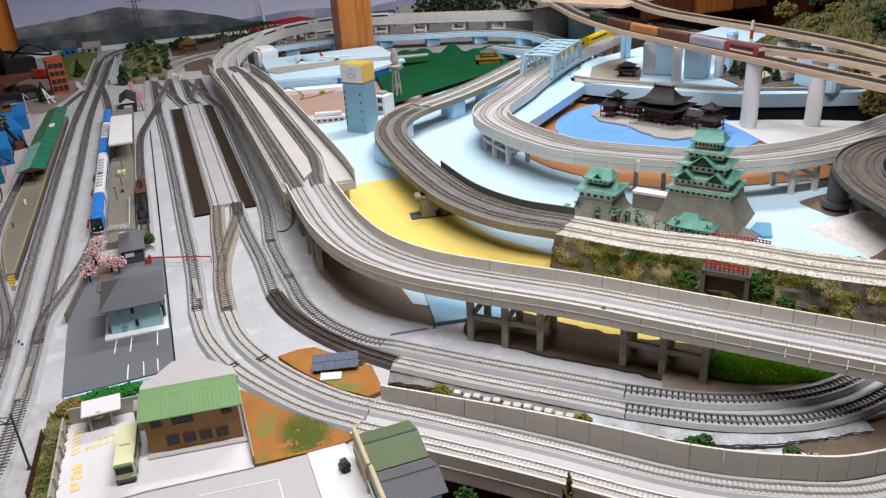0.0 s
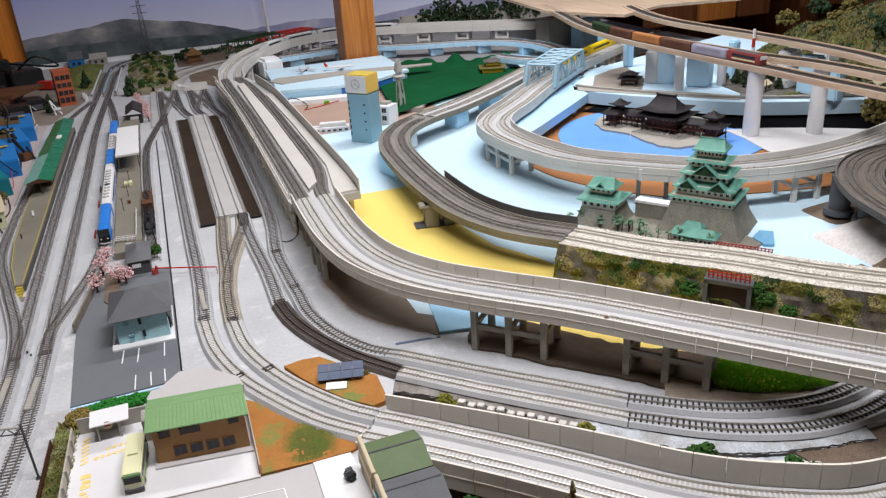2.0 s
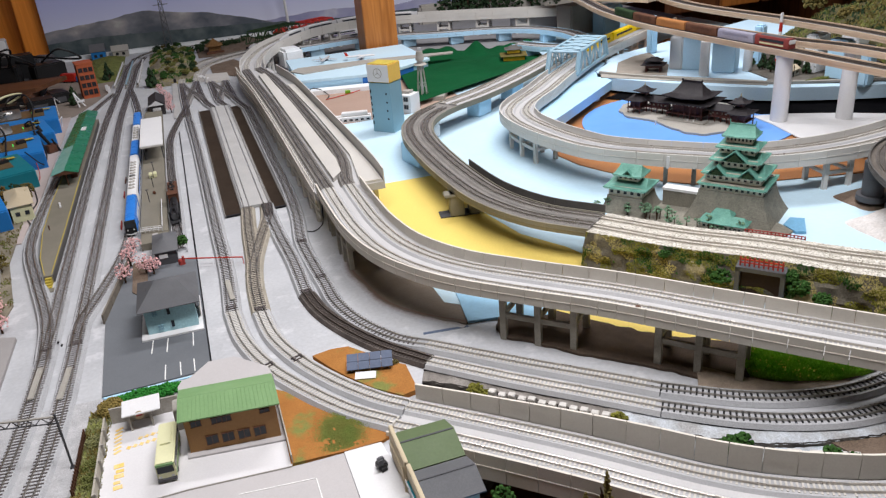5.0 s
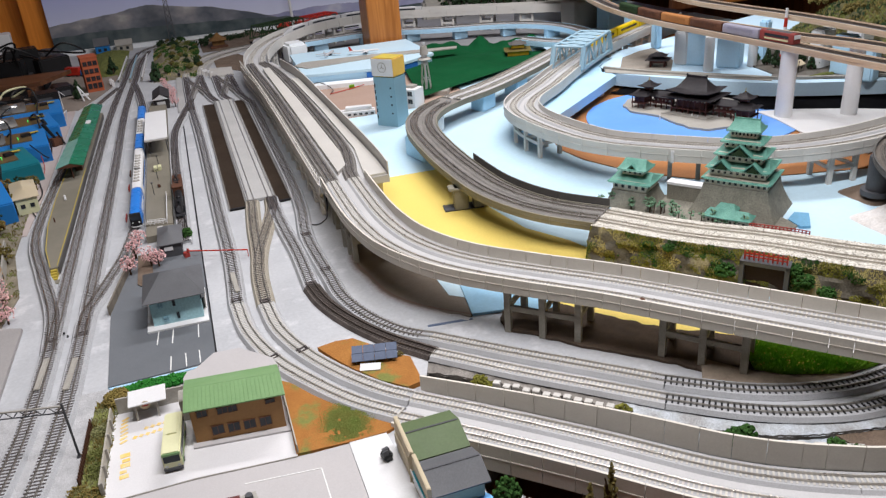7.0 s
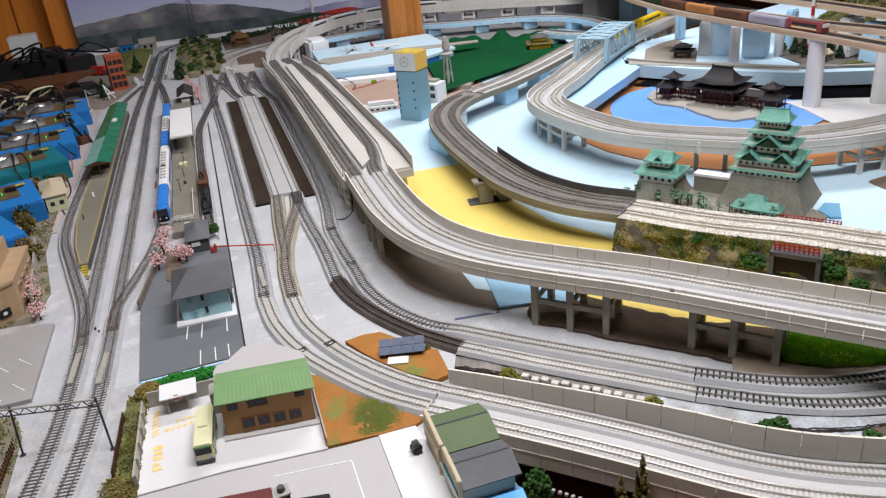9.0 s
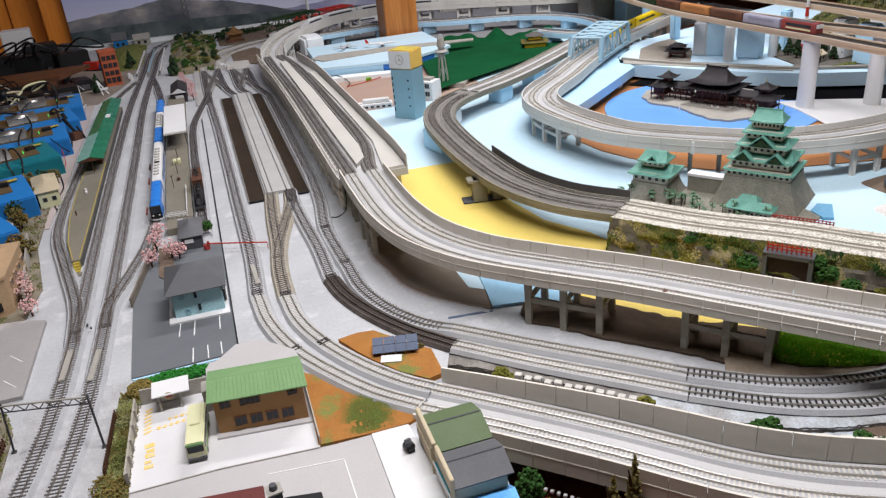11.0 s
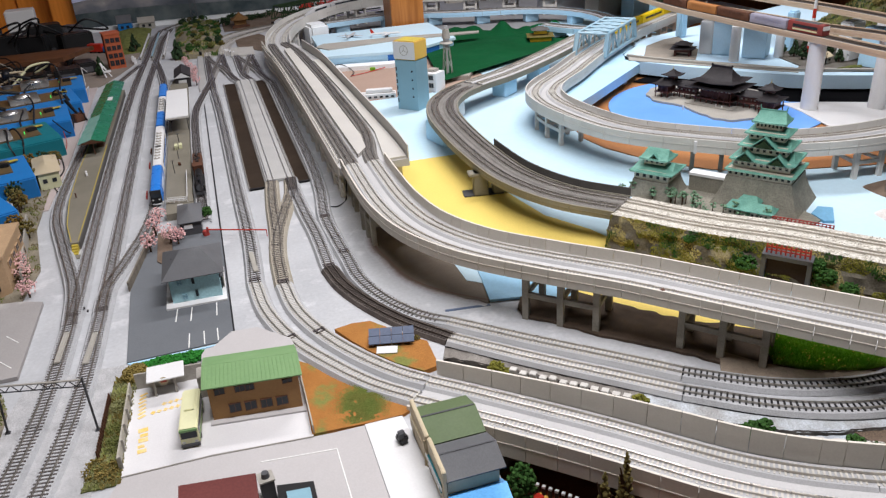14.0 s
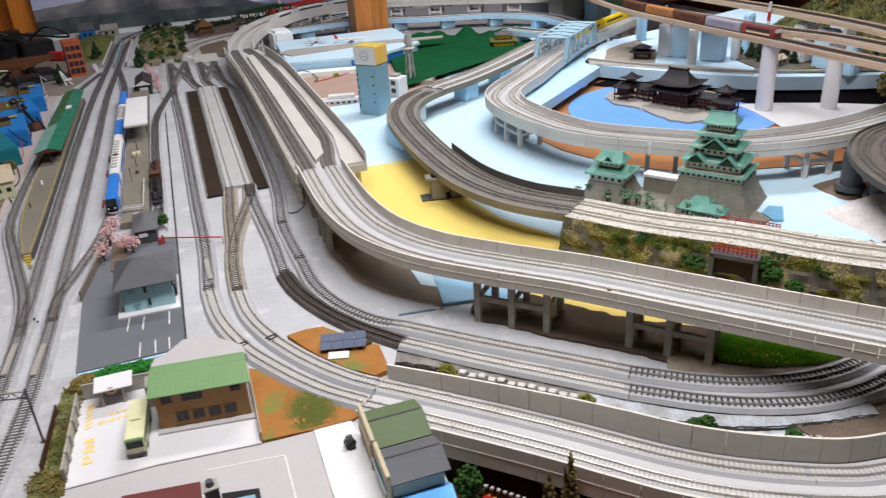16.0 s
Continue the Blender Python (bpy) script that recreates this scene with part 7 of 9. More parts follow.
for k in range(8):
    x, y = g_.uniform(-0.80, -0.46), g_.uniform(2.18, 2.34)
    cable([(x, y, 0.0), (x + g_.uniform(-0.06, 0.06), y, 0.04 + 0.03 * g_.random()), (x + g_.uniform(-0.1, 0.1), y + 0.06, 0.05), (x + g_.uniform(-0.1, 0.1), y + 0.02, 0.0)], 0.003, (CREAM, BLACK, BEIGE)[k % 3], "coiled loose cable beside the shelf")
solid("white_carton", box(-0.60, 3.0, 0.04, 0.09, 0.08, 0.085, 6, 0.003), WHITE, "white carton on the black rack", "carton")
solid("black_rack", box(-0.74, 3.0, -0.06, 0.40, 0.12, 0.08, 0, 0.004), BLACK, "black equipment rack beside the backdrop", "rack")
solid("pale_carton", box(-0.85, 2.98, 0.04, 0.3, 0.08, 0.075, 0, 0.003), PLATF, "pale cardboard box on the black rack", "carton")

# ---- far left: girder bridge, brick block, hill, hut ----
for s0, s1, col in ((-0.2145, -0.2115, WHITE), (-0.1815, -0.1785, SKYBLUE), (-0.147, -0.144, WHITE)):
    gd = thing("girder", "pale plate girder beside the far tracks", "girder", group="bridge girders")
    q = np.array([[s0, 2.52, 0], [s0 + 0.012, 2.95, 0]])
    part("web", sweep(q, bar(-0.001, 0.001, 0.0, 0.0085)), PIER, gd)
    part("top_flange", sweep(q, bar(-0.0022, 0.0022, 0.0085, 0.0098)), col, gd)
    for k in range(9):
        f = (k + 0.5) / 9
        part("stiffener", box(s0 + 0.012 * f, 2.52 + 0.43 * f, 0.0, 0.004, 0.002, 0.0085), col, gd)
solid("bridge_deck", plate([(-0.2125, 2.49), (-0.146, 2.49), (-0.136, 2.93), (-0.203, 2.93)], 0.0004, 0.0014), BED_D, "dark deck between the far girders", "bridge deck")
br = thing("brick_block", "red brick office block with dark windows", "building", (-0.277, 2.445, 0), 12)
part("wall_body", box(0, 0, 0, 0.044, 0.050, 0.098), BRICKR, br)
part("parapet", box(0, 0, 0.098, 0.047, 0.053, 0.004), BRICKR, br)
for k in range(4):
    for j in range(3):
        windows(br, [(-0.0135 + 0.0135 * j, -0.0252, 0.012 + 0.0215 * k, 0.0105, 0.0014, 0.0115 if k else 0.014)], GLASSD, RUST)
        windows(br, [(0.0222, -0.016 + 0.016 * j, 0.012 + 0.0215 * k, 0.0014, 0.0105, 0.0115)], GLASSD, RUST)
tk = thing("toy_lorry", "red and white toy lorry behind the brick block", "lorry", (-0.345, 2.72, 0.0), 60)
part("cargo_box", box(0, 0.012, 0.006, 0.022, 0.05, 0.024, 0, 0.001), RED, tk)
part("white_panel", box(0.0113, 0.012, 0.009, 0.0008, 0.03, 0.012), WHITE, tk)
part("cab", box(0, -0.024, 0.004, 0.02, 0.016, 0.018, 0, 0.0015), CTRL_B, tk)
for y in (-0.022, 0.0, 0.03):
    for s in (-1, 1):
        part("wheel", tube((s * 0.008, y, 0.004), (s * 0.0105, y, 0.004), 0.004), BLACK, tk)
tree(-0.312, 2.35, 0, 0.055, 0.03, TREE_G, 131, "dark green conifer beside the tracks", 0.1, 46, True)
tree(-0.235, 2.66, 0, 0.06, 0.03, TREE_G, 132, "dark green conifer beside the tracks", 0.1, 46, True)
for i, (x, y, h, a) in enumerate(((-0.345, 2.24, 0.05, 8), (-0.335, 2.12, 0.03, -25), (-0.325, 2.1, 0.028, -30))):
    sg = thing("white_signal", "thin white model signal post", "signal", (x, y, 0), a, group="signals")
    part("pole", tube((0, 0, 0), (0.004 * i, 0, h), 0.0012), WHITE, sg)
    part("arm", tube((0.004 * i, 0, h), (0.012, -0.03, h - 0.008), 0.0009), WHITE, sg)
sa = thing("white_stand", "white angular display stand by the line", "stand", (-0.298, 2.31, 0), 20)
part("upright", tube((0, 0, 0), (-0.006, 0.01, 0.042), 0.0022), WHITE, sa)
part("upright", tube((0.016, 0, 0), (-0.006, 0.01, 0.042), 0.0022), WHITE, sa)
part("crossbar", box(0.006, 0.0, 0.015, 0.02, 0.002, 0.006), WHITE, sa)
for x, y in ((-0.235, 2.5), (-0.228, 2.47)):
    solid("white_hut", box(x, y, 0, 0.008, 0.012, 0.018, 0, 0.0008), WHITE, "tiny white trackside cabinet", "cabinet", group="cabinets")


def mound(x0, x1, y0, y1, h, seed, n=36, material=FLOCK, name="hill", label="", edge=2.0, z0=0.0, rough=0.35, category="hill"):
    """A rough mound over a rectangle."""
    bm = bmesh.new()
    g = []
    for i in range(n + 1):
        row = []
        for j in range(n + 1):
            u, v = i / n, j / n
            m = max(0.0, 1 - abs(2 * u - 1) ** edge) * max(0.0, 1 - abs(2 * v - 1) ** edge)
            w = noise.noise(Vector((u * 4 + seed, v * 4, seed))) + 0.5 * noise.noise(Vector((u * 13, v * 13 + seed, 0)))
            row.append(bm.verts.new((x0 + (x1 - x0) * u, y0 + (y1 - y0) * v, z0 + max(0.0003, h * m * (1 + rough * w)))))
        g.append(row)
    for i in range(n):
        for j in range(n):
            bm.faces.new((g[i][j], g[i + 1][j], g[i + 1][j + 1], g[i][j + 1]))
    return solid(name, bm, material, label, category)


hill_ob = mound(-0.115, 0.035, 2.44, 3.18, 0.022, 2, 44, mk("dry_hill_ground", (0.30, 0.265, 0.20), (0.17, 0.15, 0.095), 0.95, s1=30, s2=500, a2=0.3, bump=0.8), label="wooded hill with dry grass beside the line")
rnd = random.Random(22)
for k, (m, lo, h_) in enumerate(((DRY, 0.15, 0.003), (FLOCK, 0.12, 0.004), (BUSH, 0.15, 0.006))):
    tufts("hill_scrub", on_mesh(hill_ob, 3000, 30 + k, lambda q: noise.noise(Vector((q[0] * 25 + 9 * k, q[1] * 14, 0))) > lo), h_, h_ * 0.6, m, hill_ob, 30 + k)
for i in range(54):
    u, v = rnd.uniform(0, 1), rnd.uniform(0, 1)
    x, y = -0.095 + 0.13 * u, 2.50 + 0.66 * v
    bush(x, y, 0.016 * (1 - abs(2 * u - 1)) + 0.003, 0.022, 0.028, 0.016, (OLIVE_T, TREE_G, BUSH, FLOCK, TREE_G)[i % 5], 200 + i, "dark foam shrub on the hill", 18)
tree(-0.105, 2.46, 0, 0.06, 0.034, TREE_G, 141, "dark conifer at the foot of the hill", 0.1, 46, True)
mound(-0.33, -0.20, 2.62, 3.18, 0.022, 5, 30, FLOCK, label="low olive hill beside the far tracks")
mound(0.05, 0.42, 2.86, 3.18, 0.022, 7, 30, SOIL, label="low sandy hill below the backdrop")
for i in range(18):
    x = 0.06 + 0.03 * i
    bush(x, 2.98 + 0.1 * rnd.random(), 0.006, 0.05, 0.05, 0.03, TREE_G, 240 + i, "dark foam shrub below the backdrop", 16)
THATCH = mk("brown_thatch", (0.22, 0.12, 0.05), (0.14, 0.075, 0.03), 0.9, s1=60, a2=0.3)
ht = thing("wooden_hut", "small dark brown hut with a thatched pyramid roof", "hut", (0.112, 2.93, 0.004))
part("wall_body", box(0, 0, 0, 0.042, 0.042, 0.024), THATCH, ht)
part("roof", hip(-0.024, 0.024, -0.024, 0.024, 0.024, 0.026, 0.006, 0.3, 0.02), THATCH, ht)
part("porch", box(0, -0.03, 0, 0.06, 0.02, 0.008), RUST, ht)
for x, y, w, d, h, m, lab in ((-0.29, 3.14, 0.048, 0.05, 0.055, CTRL_B, "blue-fronted house below the backdrop"), (-0.215, 3.15, 0.055, 0.05, 0.04, PIER, "grey stone house below the backdrop")):
    fh = thing("far_house", lab, "house", (x, y, 0))
    part("wall_body", box(0, 0, 0, w, d, h * 0.55), m, fh)
    part("roof", gable(-w / 2, w / 2, -d / 2, d / 2, h * 0.55, h * 0.45, along="x"), ROOF_G if m is CTRL_B else PIER, fh)
    windows(fh, [(-w * 0.2, -d / 2 - 0.0004, h * 0.2, 0.01, 0.0014, 0.01), (w * 0.2, -d / 2 - 0.0004, h * 0.2, 0.01, 0.0014, 0.01)])
py_ = thing("lattice_pylon", "dark steel lattice transmission pylon", "pylon", (-0.04, 3.1, 0.0))
for sx in (-1, 1):
    for sy in (-1, 1):
        part("leg", tube((sx * 0.014, sy * 0.014, 0.0), (sx * 0.003, sy * 0.003, 0.24), 0.0014, 0.001, 6), DARKG, py_)
for k in range(10):
    z0, z1 = 0.024 * k, 0.024 * (k + 1)
    r0, r1 = 0.014 - 0.011 * k / 10, 0.014 - 0.011 * (k + 1) / 10
    for sy in (-1, 1):
        part("brace", tube((-r0, sy * r0, z0), (r1, sy * r1, z1), 0.0007, n=5), DARKG, py_)
        part("brace", tube((r0, sy * r0, z0), (-r1, sy * r1, z1), 0.0007, n=5), DARKG, py_)
for z in (0.17, 0.195, 0.22):
    part("cross_arm", tube((-0.026, 0, z), (0.026, 0, z), 0.0012, n=6), DARKG, py_)
solid("white_mast", tube((0.415, 3.12, 0.0), (0.405, 3.12, 0.30), 0.006, 0.004, 12), WHITE, "tall white mast before the backdrop", "mast")


def truss(p, q, half, h, n, material, label, deck_z, arch=True, tube_r=0.002, portal=0.004):
    """A through-truss bridge between two points: chords, verticals, diagonals, portals, top bracing."""
    t = thing("truss_bridge", label, "bridge", group="truss bridges")
    p, q = np.array(p, float), np.array(q, float)
    d = (q - p) / np.linalg.norm(q - p)
    r = np.array([d[1], -d[0]])
    z0, z1 = deck_z, deck_z + h

    def at(f, s, z):
        c = p + (q - p) * f + r * half * s
        return (c[0], c[1], z)
    i0 = 0.5 / n
    for s in (-1, 1):
        part("bottom_chord", tube(at(0, s, z0), at(1, s, z0), tube_r * 1.2, n=6), material, t)
        part("top_chord", tube(at(i0, s, z1), at(1 - i0, s, z1), tube_r * 1.2, n=6), material, t)
        part("end_post", tube(at(0, s, z0), at(i0, s, z1), portal * 0.5, n=6), material, t)
        part("end_post", tube(at(1, s, z0), at(1 - i0, s, z1), portal * 0.5, n=6), material, t)
        for k in range(n):
            f0, f1 = (k + 0.5) / n, (k + 1) / n
            part("vertical", tube(at(f0, s, z0), at(f0, s, z1), tube_r * 0.8, n=5), material, t)
            if k < n - 1:
                fm = (k + 1) / n
                a, b = ((k + 0.5) / n, (k + 1.5) / n)
                part("diagonal", tube(at(a, s, z1 if k % 2 else z0), at(b, s, z0 if k % 2 else z1), tube_r * 0.7, n=5), material, t)
    for k in range(n):
        f0 = (k + 0.5) / n
        part("top_brace", tube(at(f0, -1, z1), at(f0, 1, z1), tube_r * 0.9, n=5), material, t)
        if k < n - 1:
            f1 = (k + 1.5) / n
            part("top_brace", tube(at(f0, -1, z1), at(f1, 1, z1), tube_r * 0.6, n=5), material, t)
            part("top_brace", tube(at(f0, 1, z1), at(f1, -1, z1), tube_r * 0.6, n=5), material, t)
    return t


truss((0.815, 1.605), (0.985, 1.765), 0.036, 0.048, 6, SKYBLUE, "light blue through-truss bridge on the ring viaduct", 0.0575, tube_r=0.0034, portal=0.012)
truss((0.225, 2.72), (0.40, 2.83), 0.03, 0.04, 7, TREE_G, "dark green truss bridge before the backdrop", 0.045)
truss((0.405, 2.833), (0.54, 2.90), 0.03, 0.03, 5, RED, "red truss bridge before the backdrop", 0.05)

# ---- airport, felt field, towers ----
ap = thing("airport_board", "pale blue raised airport board with a deep blue recess", "board")
part("top", plate([(0.275, 2.07), (0.50, 2.02), (0.66, 2.12), (0.66, 2.40), (0.29, 2.40)], 0.028, 0.035), BLUE_B, ap)
part("front_face", plate([(0.278, 2.074), (0.50, 2.024), (0.655, 2.124), (0.655, 2.39), (0.295, 2.39)], 0.0, 0.028), FOAM, ap)
DEEP = mk("deep_blue_paint", (0.03, 0.16, 0.5), (0.02, 0.12, 0.42), 0.5, s1=8)
part("recess", plate([(0.44, 2.034), (0.50, 2.020), (0.60, 2.085), (0.60, 2.12), (0.44, 2.12)], 0.004, 0.026), DEEP, ap, "deep blue painted recess")
part("runway", plate([(0.272, 2.20), (0.30, 2.145), (0.48, 2.165), (0.735, 2.135), (0.745, 2.16), (0.50, 2.215), (0.30, 2.235)], 0.035, 0.038), PIER, ap, "grey runway strip")
solid("white_step", plate([(0.275, 2.03), (0.44, 1.99), (0.50, 2.015), (0.275, 2.068)], 0.0, 0.012), FOAM_W, "white foam step before the airport", "step")


def airliner(x, y, z, turn, body, tail, span=0.10, length=0.10):
    a = thing("model_airliner", ("white" if body is WHITE else "silver") + " model airliner parked on the airport board", "aircraft", (x, y, z), turn, group="model aircraft")
    g = bmesh.new()
    tube((-length / 2, 0, 0.010), (length * 0.42, 0, 0.010), 0.0045, n=14, bm=g)
    tube((length * 0.42, 0, 0.010), (length * 0.52, 0, 0.009), 0.0045, 0.001, 14, g)
    tube((-length * 0.68, 0, 0.012), (-length / 2, 0, 0.010), 0.001, 0.0045, 14, g)
    part("fuselage", g, body, a)
    for s in (-1, 1):
        part("wing", plate([(0.014, s * 0.003), (-0.006, s * 0.003), (-0.022, s * span / 2), (-0.014, s * span / 2)][::s], 0.0085, 0.0095), body if body is WHITE else SILVER, a)
        part("engine", tube((0.0, s * span * 0.17, 0.0065), (0.012, s * span * 0.17, 0.0065), 0.0022), SILVER, a)
        part("tailplane", plate([(-0.056, s * 0.001), (-0.066, s * 0.001), (-0.070, s * 0.018), (-0.064, s * 0.018)][::s], 0.0125, 0.0132), body, a)
    part("fin", prism([(-0.053, 0.012), (-0.068, 0.012), (-0.073, 0.030), (-0.065, 0.030)], -0.0006, 0.0006), tail, a)
    part("landing_gear", box(0.0, 0, 0.0, 0.01, 0.012, 0.006), DARKG, a)
    a.scale = (0.7, 0.7, 0.7)
    return a


airliner(0.395, 2.30, 0.035, 60, SILVER, SILVER, 0.11, 0.10)
airliner(0.492, 2.245, 0.038, -18, WHITE, RED, 0.09, 0.11)
solid("foam_block", box(0.315, 2.455, 0.0, 0.062, 0.07, 0.062, 10, 0.008), FOAM_W, "white foam block behind the airport", "block")
wr = thing("loose_wire", "thin black wire curled on the bare board", "wire")
part("wire", sweep_round(smooth([(0.27, 2.02, 0.014), (0.31, 2.04, 0.016), (0.335, 1.99, 0.004), (0.32, 1.95, 0.003)], 0.006), 0.0012), BLACK, wr)
part("wire", sweep_round(smooth([(0.32, 1.95, 0.003), (0.37, 1.97, 0.003), (0.43, 2.0, 0.004)], 0.006), 0.001), RED, wr)
solid("green_connector", box(0.385, 1.985, 0.002, 0.014, 0.01, 0.008, -15, 0.001), GRASS, "small green plug on the wire", "connector")


def patch(c00, c10, c11, c01, h, seed, n=40, material=GREEN_F):
    bm = bmesh.new()
    g = []
    for i in range(n + 1):
        row = []
        for j in range(n + 1):
            u, v = i / n, j / n
            p = (Vector(c00) * (1 - u) + Vector(c10) * u) * (1 - v) + (Vector(c01) * (1 - u) + Vector(c11) * u) * v
            w = noise.noise(Vector((u * 3.5 + seed, v * 3, seed)))
            k = max(0, (v - 0.72) / 0.28)
            crest = k * max(0.0, noise.noise(Vector((u * 9, seed, 0))) + 0.32) * 0.8
            row.append(bm.verts.new((p.x, p.y, 0.006 + h * (0.15 + 0.15 * w * min(1, v * 4)) + h * crest)))
        g.append(row)
    for i in range(n):
        for j in range(n):
            bm.faces.new((g[i][j], g[i + 1][j], g[i + 1][j + 1], g[i][j + 1]))
    return bm


solid("green_felt_field", patch((0.50, 1.74), (0.965, 1.985), (1.02, 2.20), (0.60, 2.34), 0.042, 4), GREEN_F, "rumpled dark green felt field", "felt field")
GOLD = mk("dull_gold_paint", (0.72, 0.42, 0.03), (0.6, 0.33, 0.02), 0.35, s1=60, a2=0.15, metal=0.3)
gp = thing("golden_pavilion", "golden pavilion with a dark grey roof", "pavilion", (0.890, 2.05, 0.012), -20)
part("lower_storey", box(0, 0, 0, 0.06, 0.05, 0.014), GOLD, gp)
part("lower_roof", hip(-0.03, 0.03, -0.025, 0.025, 0.014, 0.008, 0.008, 0.3), OLIVE_T, gp)
part("upper_storey", box(0, 0, 0.02, 0.036, 0.03, 0.010), GOLD, gp)
part("upper_roof", hip(-0.018, 0.018, -0.015, 0.015, 0.03, 0.010, 0.007, 0.4), GUARD, gp)
tw = thing("tower_block", "blue-grey tower block with a white and yellow cap", "building", (0.388, 1.590, 0.0), -49.5)
part("shaft", box(0, 0, 0, 0.053, 0.044, 0.108, 0, 0.0006), TOWER_B, tw)
part("cap", box(0, 0, 0.110, 0.0545, 0.0455, 0.037, 0, 0.0006), YEL_P, tw, "yellow cap")
part("white_panel", box(0, -0.0230, 0.1105, 0.0535, 0.0008, 0.036), WHITE, tw)
part("ledge", box(0, 0, 0.1085, 0.050, 0.042, 0.002), YEDGE, tw)
part("cap_rim", box(0, 0, 0.147, 0.05, 0.041, 0.0012), YEDGE, tw)
g = bmesh.new()
n = 24
for k in range(n):
    a0, a1 = 6.2832 * k / n, 6.2832 * (k + 1) / n
    tube((0.010 * math.cos(a0), -0.0237, 0.129 + 0.010 * math.sin(a0)), (0.010 * math.cos(a1), -0.0237, 0.129 + 0.010 * math.sin(a1)), 0.0006, n=5, bm=g)
for a in (90, 210, 330):
    tube((0, -0.0237, 0.129), (0.009 * math.cos(radians(a)), -0.0237, 0.129 + 0.009 * math.sin(radians(a))), 0.0009, 0.0003, 5, g)
part("emblem", g, PIER, tw, "grey ring emblem")
windows(tw, [(-0.0235, -0.0222, 0.018 + 0.0135 * k, 0.0022, 0.0012, 0.008) for k in range(6)])
windows(tw, [(0.016, -0.0222, 0.030 + 0.018 * k, 0.0035, 0.0012, 0.0035) for k in range(4)])
wb = thing("white_office", "small white building with square windows", "building", (0.468, 1.715, 0.0), -49)
part("wall_body", box(0, 0, 0, 0.045, 0.04, 0.044), WHITE, wb)
windows(wb, [(-0.01 + 0.02 * i, -0.0202, 0.012 + 0.018 * k, 0.012, 0.0012, 0.01) for i in range(2) for k in range(2)], GLASSD, PIER)
part("roof_box", box(0, 0.005, 0.044, 0.02, 0.02, 0.006), PIER, wb)
rt = thing("radar_tower", "grey lattice control tower with a round radar head", "tower", (0.537, 1.812, 0.0))
part("plinth", box(0.012, -0.004, 0, 0.09, 0.06, 0.012, -30, 0.001), PIER, rt)
part("shaft", tube((0, 0, 0.012), (0, 0, 0.085), 0.0030, 0.0030, 8), SILVER, rt)
for k in range(6):
    a = 1.0472 * k
    part("leg", tube((0.013 * math.cos(a), 0.013 * math.sin(a), 0.012), (0.007 * math.cos(a), 0.007 * math.sin(a), 0.085), 0.0009, 0.0007, 6), PIER, rt)
    b_ = a + 1.0472
    for z0, z1 in ((0.012, 0.045), (0.045, 0.085)):
        r0, r1 = 0.013 - 0.006 * (z0 - 0.012) / 0.073, 0.013 - 0.006 * (z1 - 0.012) / 0.073
        part("brace", tube((r0 * math.cos(a), r0 * math.sin(a), z0), (r1 * math.cos(b_), r1 * math.sin(b_), z1), 0.0006, n=5), SILVER, rt)
part("gallery", tube((0, 0, 0.085), (0, 0, 0.089), 0.017, 0.012, 12), PIER, rt)
part("neck", tube((0, 0, 0.089), (0, 0, 0.097), 0.006, 0.009, 12), SILVER, rt)
part("cabin", tube((0, 0, 0.097), (0, 0, 0.117), 0.011, 0.008, 12), PIER, rt)
part("radar", box(0, 0, 0.118, 0.010, 0.005, 0.008, 0, 0.001), SILVER, rt)
fe = thing("white_ferry_building", "low white building with a stepped deck and windows", "building", (0.335, 1.715, 0.0), -14)
part("hull", box(0, 0, 0, 0.085, 0.03, 0.012, 0, 0.001), WHITE, fe)
part("upper_deck", box(0.005, 0.004, 0.012, 0.06, 0.018, 0.008, 0, 0.001), WHITE, fe)
part("rail_bar", box(0.0, -0.012, 0.014, 0.08, 0.0008, 0.0012), PIER, fe)
windows(fe, [(-0.03 + 0.013 * k, -0.0152, 0.004, 0.007, 0.001, 0.004) for k in range(6)])

# ---- foam roads and blocks behind ----
FR = [(0.36, 2.575), (0.60, 2.60), (0.80, 2.50), (1.0, 2.42), (1.10, 2.32), (1.14, 2.18), (1.11, 2.03), (1.04, 1.985), (0.99, 2.03), (0.94, 2.13)]
fr, frp = viaduct("pale blue foam-sided curved roadbed behind the felt field", FR, half=0.026, soffit=0.028, deck=0.040, top=0.041, wall=FOAM, deck_m=BED_D, group="foam roadbeds")
track([tuple(v) for v in (frp + np.array([0, 0, 0.040]))[::6]], "grey track on the foam roadbed", height=0.002)
for i in range(6, len(frp), 16):
    part("foam_pier", box(frp[i][0], frp[i][1], 0.0, 0.045, 0.03, 0.028, 0, 0.002), FOAM, fr)
for x, y, w, d, h, m, a in ((1.27, 2.36, 0.13, 0.08, 0.095, PIER, 10), (1.33, 2.28, 0.08, 0.06, 0.09, FOAM, 10), (1.24, 2.02, 0.03, 0.03, 0.10, FOAM, 0), (1.20, 2.52, 0.2, 0.06, 0.05, FOAM_W, 0)):
    solid("foam_support", box(x, y, 0.0, w, d, h, a, 0.004), m, "rough foam block holding up the roads", "support", group="foam supports")
solid("dark_ridge_wall", box(1.35, 2.95, -0.02, 0.9, 0.05, 0.09, -4, 0.01), PIER, "grey rough wall below the backdrop", "wall")
for i in range(16):
    tree(1.0 + 0.045 * i, 2.92 + 0.03 * rnd.random(), 0.0, 0.09 + 0.06 * rnd.random(), 0.08, TREE_G, 300 + i, "dark green foam tree below the backdrop", 0.1, 26)

